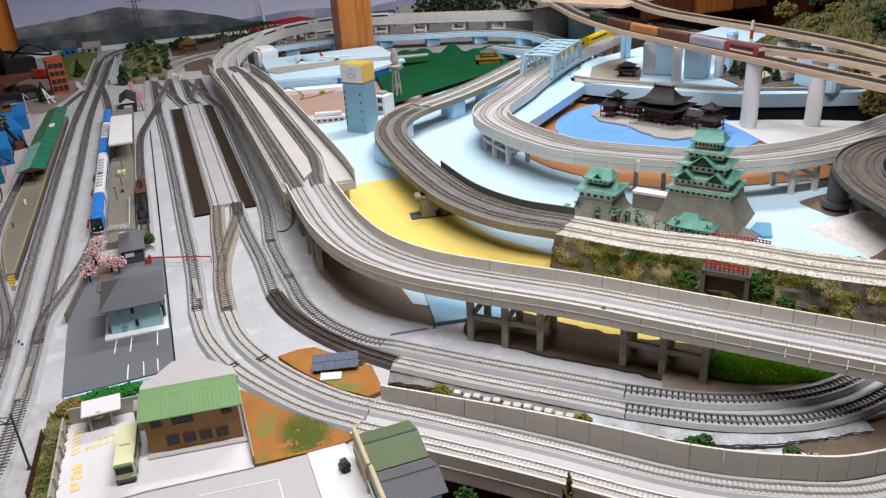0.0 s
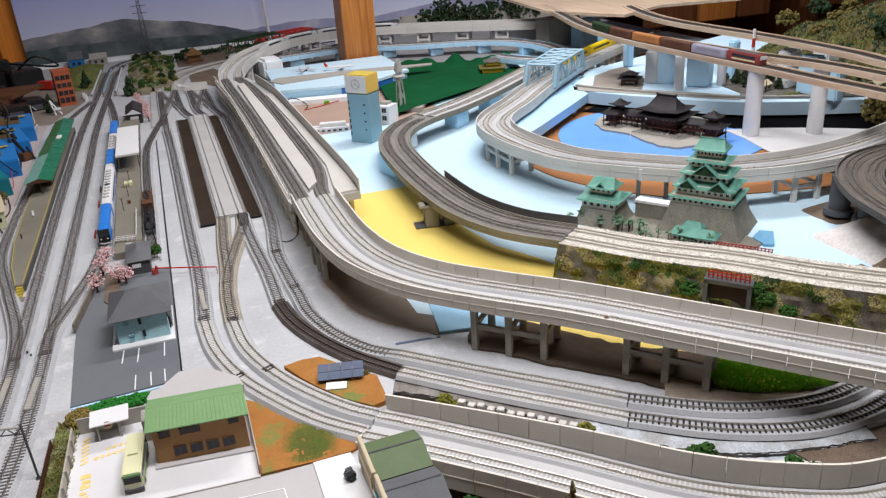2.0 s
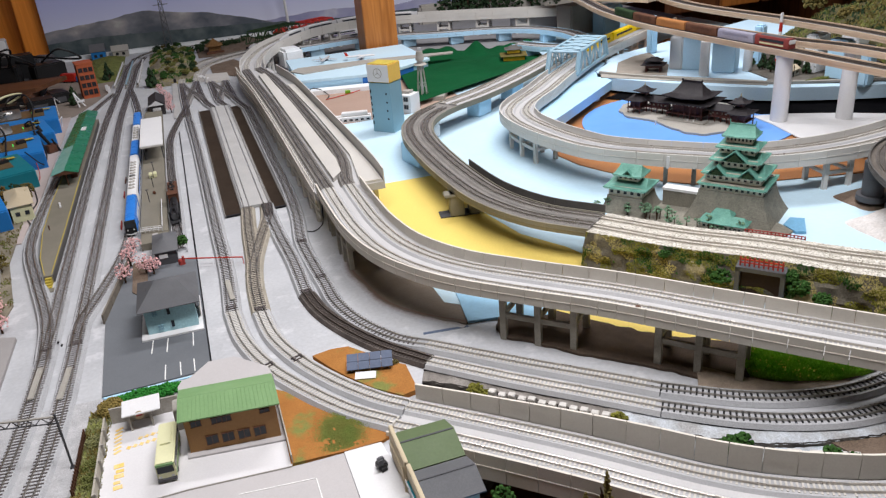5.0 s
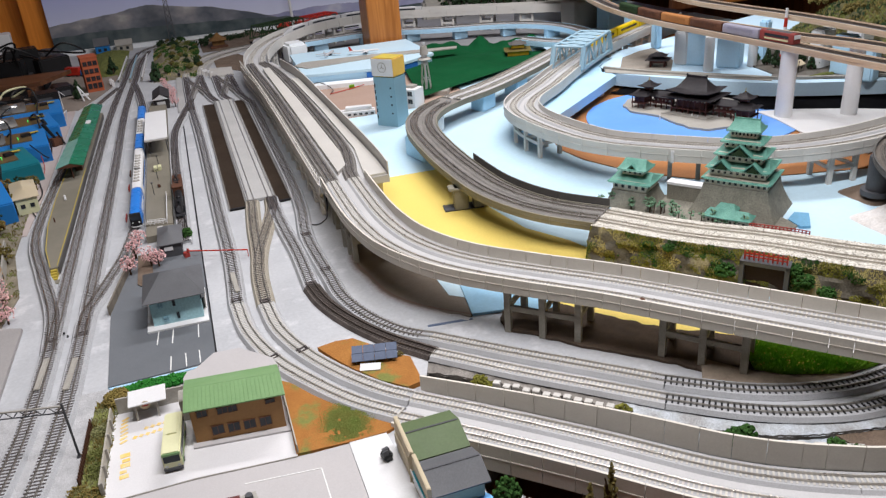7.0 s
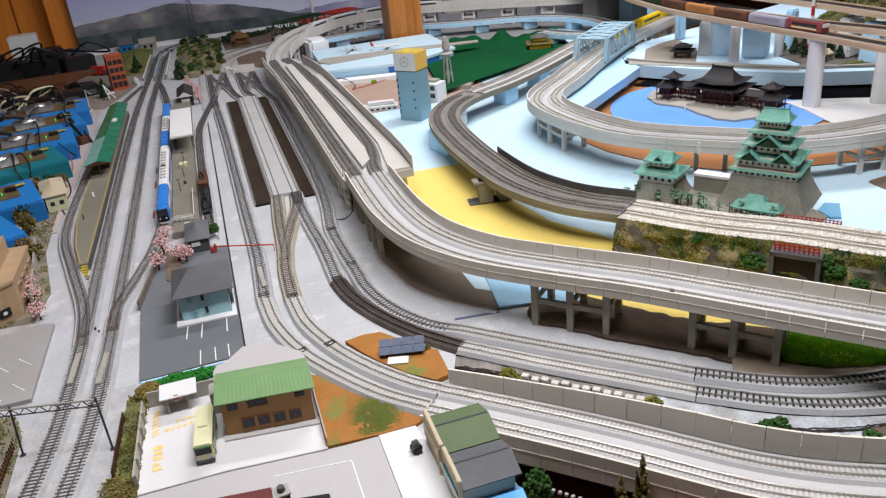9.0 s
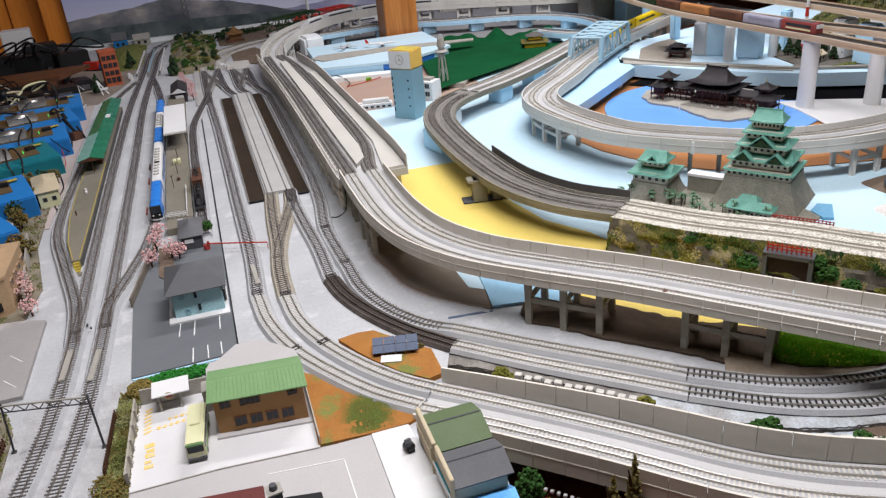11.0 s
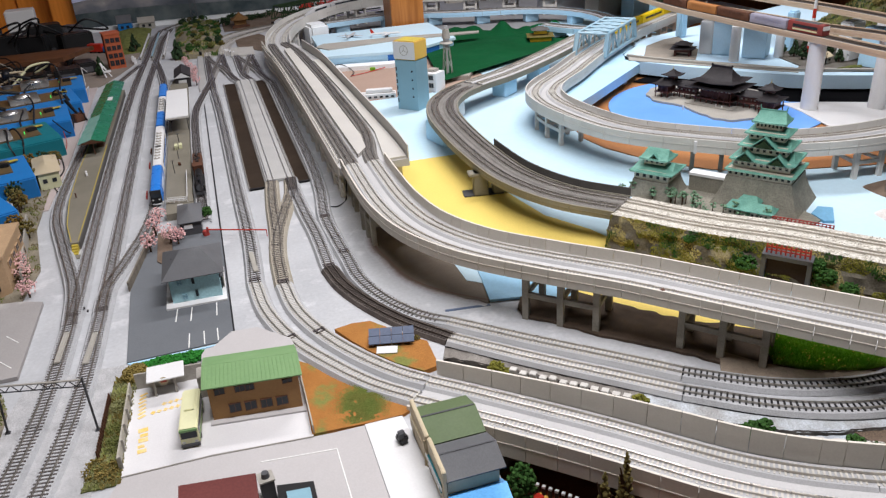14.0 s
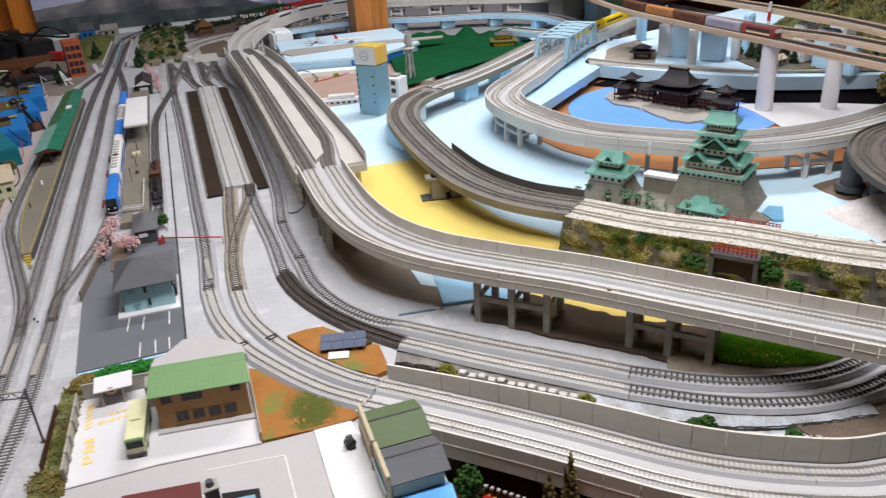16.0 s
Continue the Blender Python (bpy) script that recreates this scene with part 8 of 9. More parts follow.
# ---- pond, temple and raised village board ----
PX, PY, PR = 0.932, 1.288, 0.209
solid("pond", plate([(PX + PR * math.cos(6.2832 * k / 72), PY + PR * math.sin(6.2832 * k / 72)) for k in range(72)], 0.0036, 0.0058), POND, "flat blue painted pond", "pond")
solid("orange_floor", plate([(0.645, 1.335), (0.6221, 1.2646), (0.6207, 1.1905), (0.639, 1.133), (0.669, 1.093), (0.707, 1.017), (0.734, 1.001), (0.80, 0.962), (0.855, 0.9354), (0.9, 0.930), (0.892, 0.99), (0.88, 1.12), (0.80, 1.42), (0.66, 1.37)], 0.0022, 0.0033), mk("orange_varnished_board", (0.50, 0.20, 0.05), (0.40, 0.15, 0.035), 0.45, s1=12, s2=300, a2=0.1), "bare orange-brown board round the pond", "floor board")
isl = [tuple(q[:2] + 0.006 * np.array([noise.noise(Vector((q[0] * 50, q[1] * 50, 1))), noise.noise(Vector((q[0] * 50, q[1] * 50, 5)))])) for q in smooth([(0.868, 1.44), (0.846, 1.395), (0.843, 1.357), (0.864, 1.314), (0.868, 1.240), (0.886, 1.180), (0.93, 1.172), (0.985, 1.19), (1.04, 1.24), (1.06, 1.32), (1.01, 1.42), (0.93, 1.46), (0.868, 1.44)], 0.008)[:-1]]
solid("island", plate(isl, 0.0058, 0.010), PIER, "grey gravel island in the pond", "island")
BYX = -64.0
tm = thing("temple", "dark brown temple with sweeping slate roofs", "temple", (0.942, 1.290, 0.010), BYX)


def pavilion(cx, cy, w, d, z, hw, hr, over=0.010, posts=True, storey=None, nm="hall"):
    part(nm, box(cx, cy, z + (0.012 if posts else 0), w * 0.8, d * 0.8, hw - (0.012 if posts else 0)), TEMPLE, tm)
    if posts:
        for i in range(int(w / 0.011) + 1):
            for y in (-d / 2, d / 2):
                part("post", box(cx - w / 2 + w * i / int(w / 0.011), cy + y, z, 0.0016, 0.0016, hw), TEMPLE, tm)
        part("floor_beam", box(cx, cy, z + 0.010, w + 0.004, d + 0.004, 0.0016), TEMPLE, tm)
    part("roof", hip(cx - w / 2, cx + w / 2, cy - d / 2, cy + d / 2, z + hw, hr, over, 0.55, 0.55, "x"), TEMPLE_R, tm)


pavilion(0, 0, 0.075, 0.055, 0.0, 0.034, 0.012, 0.016, True)
part("upper_hall", box(0, 0, 0.04, 0.05, 0.036, 0.010), TEMPLE, tm)
part("main_roof", hip(-0.034, 0.034, -0.028, 0.028, 0.045, 0.026, 0.012, 1.15, 0.46, "x", steps=8, lift=0.12), TEMPLE_R, tm)
part("ridge", box(0, 0, 0.0700, 0.043, 0.003, 0.0035), TEMPLE_R, tm)
for s in (-1, 1):
    part("ridge_ornament", ball((s * 0.021, 0, 0.074), 0.0022), TEMPLE_R, tm)
    pavilion(s * 0.070, 0.0, 0.050, 0.022, 0.0, 0.024, 0.010, 0.006)
    pavilion(s * 0.112, -0.012, 0.028, 0.040, 0.0, 0.026, 0.010, 0.007)
    part("turret", box(s * 0.104, -0.004, 0.034, 0.014, 0.014, 0.010), TEMPLE, tm)
    part("turret_roof", hip(s * 0.104 - 0.009, s * 0.104 + 0.009, -0.013, 0.005, 0.043, 0.012, 0.009, 0.6, 0.05), TEMPLE_R, tm)
    part("finial", tube((s * 0.104, -0.004, 0.054), (s * 0.104, -0.004, 0.061), 0.0009, 0.0003), YEDGE, tm)
part("stone_base", box(0, -0.03, -0.001, 0.10, 0.03, 0.003), PIER, tm)
for k in range(9):
    part("paper_screen", box(-0.032 + 0.008 * k, -0.0228, 0.0265, 0.0045, 0.0008, 0.0042), CASTLE_W, tm, "pale paper screen")
for k in range(7):
    part("balcony_panel", box(-0.021 + 0.007 * k, -0.0184, 0.0415, 0.0042, 0.0008, 0.003), CASTLE_W, tm, "pale balcony panel")
for s_ in (-1, 1):
    for k in range(5):
        part("paper_screen", box(s_ * 0.070 - 0.018 + 0.009 * k, -0.0094, 0.0155, 0.0038, 0.0008, 0.003), CASTLE_W, tm, "pale paper screen")
for x, y in ((0.92, 1.25), (0.915, 1.262), (0.86, 1.29)):
    solid("stone_lantern", tube((x, y, 0.0055), (x, y, 0.0155), 0.0018, 0.0012, 8), WHITE, "tiny white stone lantern by the pond", "lantern", group="stone lanterns")

vb = thing("village_board", "raised pale blue foam board with a rounded front edge", "board")
front = smooth([(0.905, 1.60), (0.935, 1.545), (1.01, 1.435), (1.11, 1.312), (1.225, 1.232), (1.40, 1.15), (1.6, 1.10)], 0.02)
outline = [tuple(v[:2]) for v in front] + [(1.7, 1.10), (1.7, 2.0), (1.05, 1.78), (0.93, 1.65)]
part("top", plate(outline, 0.012, 0.040), FOAM_P, vb)
part("edge_kerb", sweep(front + np.array([0.02, 0.025, 0.04]), bar(-0.004, 0.004, 0, 0.006)), PIER, vb, "grey kerb behind the foam edge")
# Black strip: shade under the board edge, put in as colour.
part("dark_back", sweep(front + np.array([0.008, 0.010, 0.0036]), bar(-0.002, 0.002, 0.0025, 0.0083)), GAP_SHADE, vb, "black strip standing in for shade under the board")
solid("board_edge_road", plate([(0.9052, 1.585), (1.0036, 1.472), (1.0947, 1.363), (1.1413, 1.307), (1.1696, 1.330), (1.120, 1.395), (1.028, 1.507), (0.9265, 1.6216)], 0.0402, 0.0416), PIER, "grey-brown road strip along the raised board", "road")
solid("temple_ground", plate([(0.953, 1.598), (1.02, 1.70), (1.094, 1.7426), (1.145, 1.755), (1.100, 1.600), (1.035, 1.512)], 0.0402, 0.0412), mk("grey_brown_paving", (0.30, 0.265, 0.225), (0.23, 0.205, 0.175), 0.8, s1=20, s2=600, a2=0.12), "grey-brown paved ground round the temple gate", "ground cover")
beam = thing("foam_beam", "pale blue foam beam beside the pond", "beam")
part("beam_body", plate([(0.575, 1.345), (0.598, 1.283), (0.70, 1.365), (0.913, 1.548), (0.928, 1.655), (1.00, 1.715), (0.985, 1.775), (0.90, 1.715), (0.78, 1.60), (0.675, 1.49), (0.61, 1.42)], 0.020, 0.040), FOAM, beam)
for x, y in ((0.70, 1.40), (0.86, 1.535)):
    part("foot", box(x, y, 0.0036, 0.02, 0.02, 0.0165, 40), FOAM_W, beam)
solid("white_sheet", plate([(1.045, 1.232), (1.112, 1.205), (1.2, 1.15), (1.299, 1.068), (1.45, 0.99), (1.45, 0.93), (1.03, 0.94), (1.02, 1.08), (1.04, 1.17)], 0.0060, 0.0078), WHITE, "white painted ground beside the pond", "ground")
# Black sheet laid where the floor below the board is shaded.
solid("dark_gap_floor", plate([(1.07, 1.235), (1.112, 1.21), (1.2, 1.155), (1.30, 1.073), (1.55, 0.99), (1.6, 1.12), (1.4, 1.19), (1.23, 1.25), (1.12, 1.335), (1.03, 1.45), (0.95, 1.56), (0.885, 1.53), (0.96, 1.44), (1.03, 1.34)], 0.0059, 0.0066), GAP_SHADE, "black sheet standing in for shade below the raised board", "floor board")
st2 = thing("small_temple", "small dark temple gate on the raised board", "temple", (1.035, 1.565, 0.040), -45)
for s in (-1, 1):
    part("pillar", box(s * 0.016, 0, 0, 0.004, 0.02, 0.014), TEMPLE, st2)
part("hall", box(0, 0, 0.010, 0.036, 0.022, 0.010), TEMPLE, st2)
part("lower_roof", hip(-0.018, 0.018, -0.012, 0.012, 0.018, 0.006, 0.009, 0.5), TEMPLE_R, st2)
part("upper_roof", hip(-0.012, 0.012, -0.008, 0.008, 0.027, 0.008, 0.008, 0.5), TEMPLE_R, st2)

# ---- high roads on columns ----


def high_road(label, ctrl, half, z, tracks=(0.0,)):
    h, p = viaduct(label, ctrl, half=half, z=0.0, soffit=z - 0.006, deck=z, top=z + 0.004, wall=PLY, deck_m=BED_D, seg=0.25, group="high roads")
    for o in tracks:
        track([tuple(v) for v in beside(p, o, z)[::6]], "dark track on the high plywood road", bed=BED_D, tie=TIE, rail=RAIL_D, height=0.002)
    return h, p


RA = [(1.1938, 2.3124), (1.1327, 2.068), (1.0763, 1.8518), (1.0481, 1.6168), (1.0519, 1.4476), (1.0537, 1.3884), (1.0594, 1.2803), (1.066, 1.1825), (1.0707, 1.0255), (1.0772, 0.8845), (1.081, 0.658)]
RB = [(1.0857, 1.692), (1.1017, 1.5322), (1.1205, 1.3818), (1.1355, 1.2587), (1.1675, 1.1289), (1.175, 0.9729), (1.175, 0.752)]
RC = [(1.3536, 2.068), (1.2925, 1.8612), (1.2746, 1.7324), (1.2784, 1.5566), (1.2869, 1.4288), (1.285, 1.2455), (1.2746, 1.1299), (1.2615, 1.0631), (1.2502, 0.893)]
ra, rap = high_road("plywood-edged high road carrying the freight train", RA, 0.017, 0.142)
rb, rbp = high_road("plywood-edged second high road", RB, 0.016, 0.142)
rc, rcp = high_road("plywood-edged rear high road", RC, 0.019, 0.144)
solid("plywood_sheet", plate([(1.128, 2.162), (1.25, 1.927), (1.43, 2.02), (1.69, 1.974), (1.69, 2.63), (1.175, 2.585)], 0.138, 0.146), PLY, "bare plywood sheet at the top level", "plywood")
for x, y, z0, r, zt in ((1.064, 1.179, 0.0078, 0.0160, 0.1365), (1.172, 1.126, 0.0078, 0.0150, 0.1365), (1.098, 1.462, 0.040, 0.011, 0.116), (1.200, 1.442, 0.040, 0.010, 0.115), (1.14, 0.80, 0.0036, 0.014, 0.116)):
    solid("white_column", tube((x, y, z0), (x, y, zt), r, r * 0.95, 28), WHITE, "round white column under a high road", "column", group="white columns")
for x, y, w, d, m in ((1.095, 1.56, 0.028, 0.03, WHITE), (1.118, 1.53, 0.022, 0.05, FOAM_P), (1.165, 1.475, 0.055, 0.05, FOAM_P)):
    solid("foam_support", box(x, y, 0.040, w, d, 0.076, 40, 0.003), m, "upright foam block under a high road", "support", group="foam supports")
solid("village_ground", plate([(1.196, 1.435), (1.176, 1.322), (1.274, 1.240), (1.37, 1.20), (1.50, 1.2), (1.49, 1.52), (1.37, 1.61)], 0.0402, 0.0425), mk("dark_village_ground", (0.085, 0.075, 0.06), (0.16, 0.15, 0.135), 0.9, s1=40, s2=500, a2=0.3, bump=0.5), "dark paved and earthy village ground", "ground cover")
rnd = random.Random(77)
for i, (x, y, h) in enumerate(((1.225, 1.462, 0.042), (1.228, 1.425, 0.044), (1.222, 1.392, 0.046), (1.268, 1.335, 0.034), (1.30, 1.40, 0.034), (1.27, 1.52, 0.034), (1.335, 1.36, 0.03), (1.37, 1.29, 0.034), (1.405, 1.25, 0.032), (1.345, 1.25, 0.022), (1.43, 1.33, 0.036), (1.31, 1.48, 0.034))):
    tree(x, y, 0.0425, h, 0.019, TREE_G, 330 + i, "small dark conifer in the village", 0.1, 40, True)
for i, (x, y, a, w) in enumerate(((1.235, 1.345, 20, 0.03), (1.262, 1.375, 65, 0.026), (1.29, 1.345, 30, 0.026), (1.31, 1.30, 15, 0.03), (1.34, 1.32, 50, 0.028), (1.26, 1.43, 10, 0.03), (1.36, 1.24, 25, 0.03), (1.40, 1.28, 70, 0.03), (1.32, 1.43, 35, 0.03), (1.42, 1.22, 20, 0.03))):
    vh = thing("village_house", "small village house with a " + ("dark" if i % 3 else "beige") + " roof and pale walls", "house", (x, y, 0.0425), a, group="village houses")
    part("wall_body", box(0, 0, 0, w, 0.02, 0.012), WHITE if i % 2 else CASTLE_W, vh)
    part("roof", gable(-w / 2, w / 2, -0.01, 0.01, 0.012, 0.008, along="x"), TEMPLE_R if i % 3 else BEIGE, vh)
    for k in (-1, 1):
        part("window", box(k * w * 0.25, -0.0102, 0.004, 0.005, 0.0008, 0.004), GLASSD, vh)
vr = smooth([(1.165, 1.335), (1.20, 1.295), (1.27, 1.245), (1.37, 1.195), (1.5, 1.15)], 0.02)
solid("village_road", sweep(vr, bar(-0.010, 0.010, 0.0426, 0.0440)), BED_D, "dark grey village road along the board edge", "road")
solid("village_lamp", tube((1.225, 1.325, 0.0425), (1.225, 1.325, 0.068), 0.0010, 0.0008, 8), BLACK, "thin black village street lamp", "street lamp")
solid("flower_strip", clumps((1.262, 1.278, 0.0435), (0.052, 0.006, 0.002), 120, 0.003, 44), FLOCK, "yellow-green strip of scrub along the board edge", "shrubs")
ch = thing("striped_chimney", "red and white striped factory chimney", "chimney", (1.262, 1.419, 0.0425))
for k in range(6):
    part("band", tube((0, 0, 0.02 * k), (0, 0, 0.02 * (k + 1)), 0.0055 - 0.0004 * k, 0.0055 - 0.0004 * (k + 1), 14), WHITE if k % 2 else RED, ch)
for x, y, w, d, h in ((1.257, 1.475, 0.022, 0.022, 0.092), (1.15, 1.75, 0.025, 0.02, 0.094), (1.300, 1.345, 0.05, 0.03, 0.085), (1.290, 1.27, 0.03, 0.045, 0.083), (1.285, 1.205, 0.03, 0.04, 0.080), (1.44, 1.38, 0.05, 0.04, 0.07)):
    solid("foam_support", box(x, y, 0.040, w, d, h, 15, 0.004), FOAM_W if w > 0.04 else FOAM, "pale foam block between the high roads", "support", group="foam supports")
HILL = mk("dark_olive_hill", (0.12, 0.105, 0.05), (0.055, 0.055, 0.028), 0.95, s1=30, s2=300, a2=0.4, bump=1.0, bs=200)
rough_hill = mound(1.42, 1.9, 0.95, 1.75, 0.15, 9, 34, HILL, label="large rough olive hill behind the high roads", z0=0.0, edge=3)
wp = thing("wood_panelling", "tall varnished brown boards behind the layout", "wood panel")
for x0, x1, m in ((1.90, 2.14, WALLW), (2.16, 2.34, POST), (2.36, 2.52, WALLW), (2.72, 2.93, WALLW)):
    part("board", box((x0 + x1) / 2, 2.78, -0.06, x1 - x0, 0.04, 1.4, 0, 0.003), m, wp)
rnd = random.Random(31)
for i in range(34):
    x, y = 1.47 + 0.35 * rnd.random(), 1.02 + 0.65 * rnd.random()
    bush(x, y, 0.09 + 0.05 * rnd.random(), 0.06, 0.06, 0.045, TREE_G if i % 2 else OLIVE_T, 400 + i, "dark foam scrub on the hill", 16)
for i, m in enumerate((TREE_G, FLOCK, OLIVE_T)):
    tufts("hill_scrub", on_mesh(rough_hill, 12000, 81 + i, lambda q: noise.noise(Vector((q[0] * 22 + 9 * i, q[1] * 22, 3))) > -0.02), 0.006, 0.0034, m, rough_hill, 81 + i, "dense foam scrub")
for i, (x, y) in enumerate(((1.30, 1.10), (1.335, 1.05), (1.31, 1.0), (1.38, 1.08))):
    tree(x, y, 0.006, 0.07, 0.06, BUSH if i % 2 else OLIVE_T, 450 + i, "bushy green tree beside the white ground", 0.1, 50)

# ---- castle ----
CA = -54.3
cs = thing("castle_keep", "grey castle keep with five copper-green roofs", "castle", (0.708, 0.855, 0.002), CA)
cs.scale = (0.83, 0.83, 1.0)


def frustum(w0, d0, w1, d1, z0, z1, cx=0.0, cy=0.0, steps=6, curve=0.5):
    bm = bmesh.new()
    rings = []
    for i in range(steps + 1):
        f = i / steps
        k = 1 - (1 - f) ** (1 + curve)
        w, d = w0 + (w1 - w0) * k, d0 + (d1 - d0) * k
        rings.append([bm.verts.new((cx + sx * w / 2, cy + sy * d / 2, z0 + (z1 - z0) * f)) for sx, sy in ((-1, -1), (1, -1), (1, 1), (-1, 1))])
    for a, b in zip(rings, rings[1:]):
        for i in range(4):
            bm.faces.new((a[i], a[(i + 1) % 4], b[(i + 1) % 4], b[i]))
    bm.faces.new(rings[-1])
    bm.faces.new(rings[0][::-1])
    return bm


CASTLE_P = mk("castle_cream_plaster", (0.60, 0.56, 0.47), (0.50, 0.46, 0.38), 0.7, s1=60, a2=0.1)
EAVE = mk("pale_green_eave", (0.34, 0.56, 0.47), (0.26, 0.46, 0.38), 0.6, s1=120, a2=0.2)


def castle_tier(parent, w, d, z, hw, hr, over, cx=0.0, cy=0.0, n=7, top=False):
    wl_ = part("wall", box(cx, cy, z, w, d, hw + 0.002), CASTLE_P, parent)
    for i in range(n):
        x = cx - w / 2 + w * (i + 0.5) / n
        part("window", box(x, cy - d / 2 - 0.0002, z + hw * 0.3, w / n * 0.45, 0.0009, hw * 0.38), BLACK, wl_)
        if i < n - 2:
            part("window", box(cx + w / 2 + 0.0002, cy - d / 2 + d * (i + 0.5) / (n - 2), z + hw * 0.3, 0.0009, d / n * 0.45, hw * 0.38), BLACK, wl_)
    rf = part("roof", hip(cx - w / 2, cx + w / 2, cy - d / 2, cy + d / 2, z + hw, hr, over, 0.35, 0.72 if top else 0.8, "x", steps=6), COPPER, parent)
    for u, v in ((0, -1), (0, 1), (-1, 0), (1, 0)):
        ex, ey = w / 2 + over, d / 2 + over
        if v:
            part("eave_board", box(cx, cy + v * (ey - 0.0003), z + hw - 0.0016, 2 * ex * 0.94, 0.0009, 0.0013), EAVE, rf)
        else:
            part("eave_board", box(cx + u * (ex - 0.0003), cy, z + hw - 0.0016, 0.0009, 2 * ey * 0.94, 0.0013), EAVE, rf)
    return rf


def castle_gable(parent, x, y, z, w, h, depth):
    rf = part("gable", gable(x - w / 2, x + w / 2, y - depth, y, z, h, 0.0006, "y", 0.0014), COPPER, parent)
    part("gable_face", prism([(x - w * 0.36, z), (x + w * 0.36, z), (x, z + h * 0.8)], y - depth + 0.001, y - depth + 0.002), TREE_G, rf)


part("stone_base", frustum(0.150, 0.118, 0.108, 0.084, 0.0, 0.044), STONE, cs, "grey stone base with hollow slopes")
castle_tier(cs, 0.104, 0.080, 0.044, 0.0098, 0.0055, 0.0055, n=11)
castle_tier(cs, 0.092, 0.069, 0.0575, 0.0115, 0.0115, 0.007, n=9)
for s in (-1, 1):
    castle_gable(cs, s * 0.026, -0.026, 0.0685, 0.030, 0.0125, 0.018)
castle_tier(cs, 0.072, 0.054, 0.0775, 0.0105, 0.0088, 0.007, n=7)
castle_gable(cs, 0, -0.018, 0.0880, 0.040, 0.0150, 0.018)
castle_tier(cs, 0.058, 0.043, 0.0965, 0.0092, 0.0072, 0.0065, n=6)
castle_tier(cs, 0.043, 0.031, 0.1110, 0.0100, 0.0135, 0.0065, n=7, top=True)
for s in (-1, 1):
    part("ridge_fish", tube((s * 0.020, 0, 0.134), (s * 0.0215, 0, 0.141), 0.0012, 0.0006, 6), COPPER, cs)
part("ridge", box(0, 0, 0.1335, 0.042, 0.002, 0.0022), COPPER, cs)
for z, w in ((0.0665, 0.1), (0.0865, 0.08)):
    part("eave_line", box(0, -w * 0.43, z, w * 0.95, 0.0006, 0.0006), CASTLE_W, cs)
sk = thing("small_keep", "small castle keep with two copper-green roofs", "castle", (0.592, 0.950, 0.002), CA)
sk.scale = (0.88, 0.88, 1.0)
part("stone_base", frustum(0.085, 0.080, 0.062, 0.058, 0.0, 0.026), STONE, sk)
castle_tier(sk, 0.060, 0.052, 0.026, 0.013, 0.011, 0.0075, n=5)
castle_tier(sk, 0.036, 0.030, 0.048, 0.009, 0.013, 0.0075, n=4, top=True)
castle_gable(sk, 0, -0.012, 0.0565, 0.016, 0.008, 0.008)
lk = thing("castle_wall", "white-capped wall linking the two keeps", "wall", (0.662, 0.905, 0.002), CA)
part("wall", box(0, 0.004, 0, 0.075, 0.016, 0.026), STONE, lk)
part("coping", box(0, 0.004, 0.026, 0.077, 0.018, 0.004), WHITE, lk)
gh = thing("gatehouse", "long low gatehouse with a copper-green roof", "gatehouse", (0.655, 0.812, 0.002), CA)
part("wall", box(0, 0, 0, 0.056, 0.018, 0.015), CASTLE_W, gh)
for i in range(9):
    part("window", box(-0.025 + 0.006 * i, -0.0092, 0.007, 0.003, 0.0008, 0.003), BLACK, gh)
part("roof", hip(-0.028, 0.028, -0.009, 0.009, 0.015, 0.009, 0.005, 0.3, 0.8), COPPER, gh)
part("rear_wing", box(-0.008, 0.018, 0, 0.022, 0.018, 0.017), CASTLE_W, gh)
part("rear_roof", hip(-0.019, 0.003, 0.009, 0.027, 0.017, 0.009, 0.005, 0.3, 0.6), COPPER, gh)
solid("castle_yard", plate([(0.545, 0.93), (0.60, 0.83), (0.68, 0.745), (0.735, 0.765), (0.73, 0.82), (0.66, 0.93), (0.60, 0.99)], 0.002, 0.0045), STONE, "stone-grey courtyard below the castle", "yard")
solid("moat_block", plate([(0.733, 0.785), (0.757, 0.800), (0.772, 0.788), (0.742, 0.752), (0.730, 0.758)], 0.002, 0.006), mk("block_blue_paint", (0.17, 0.40, 0.60), (0.14, 0.35, 0.55), 0.55, s1=12), "blue block beside the castle base", "block")
rnd = random.Random(17)
for i in range(34):
    f = rnd.random()
    if i < 22:
        x, y = 0.545 + 0.075 * f + rnd.uniform(-0.012, 0.012), 0.965 - 0.085 * f + rnd.uniform(-0.02, 0.015)
    else:
        x, y = 0.59 + 0.09 * f, 0.865 - 0.085 * f + rnd.uniform(-0.01, 0.01)
    pn = thing("pine_tree", "tiny pale green layered pine", "tree", (x, y, 0.004), 50 * i, group="castle pines")
    h = rnd.uniform(0.010, 0.022)
    part("trunk", tube((0, 0, 0), (0.002, 0.001, h), 0.0008, 0.0004, 6), BARK, pn)
    part("foliage", clumps((0.001, 0, h * 0.75), (0.005, 0.005, h * 0.30), 14, 0.0020, 500 + i, 0.35), PINE, pn)

# ---- embankment details ----
ie = nearest(EMB, 0.575, 0.70)
RE = sides(EMB)


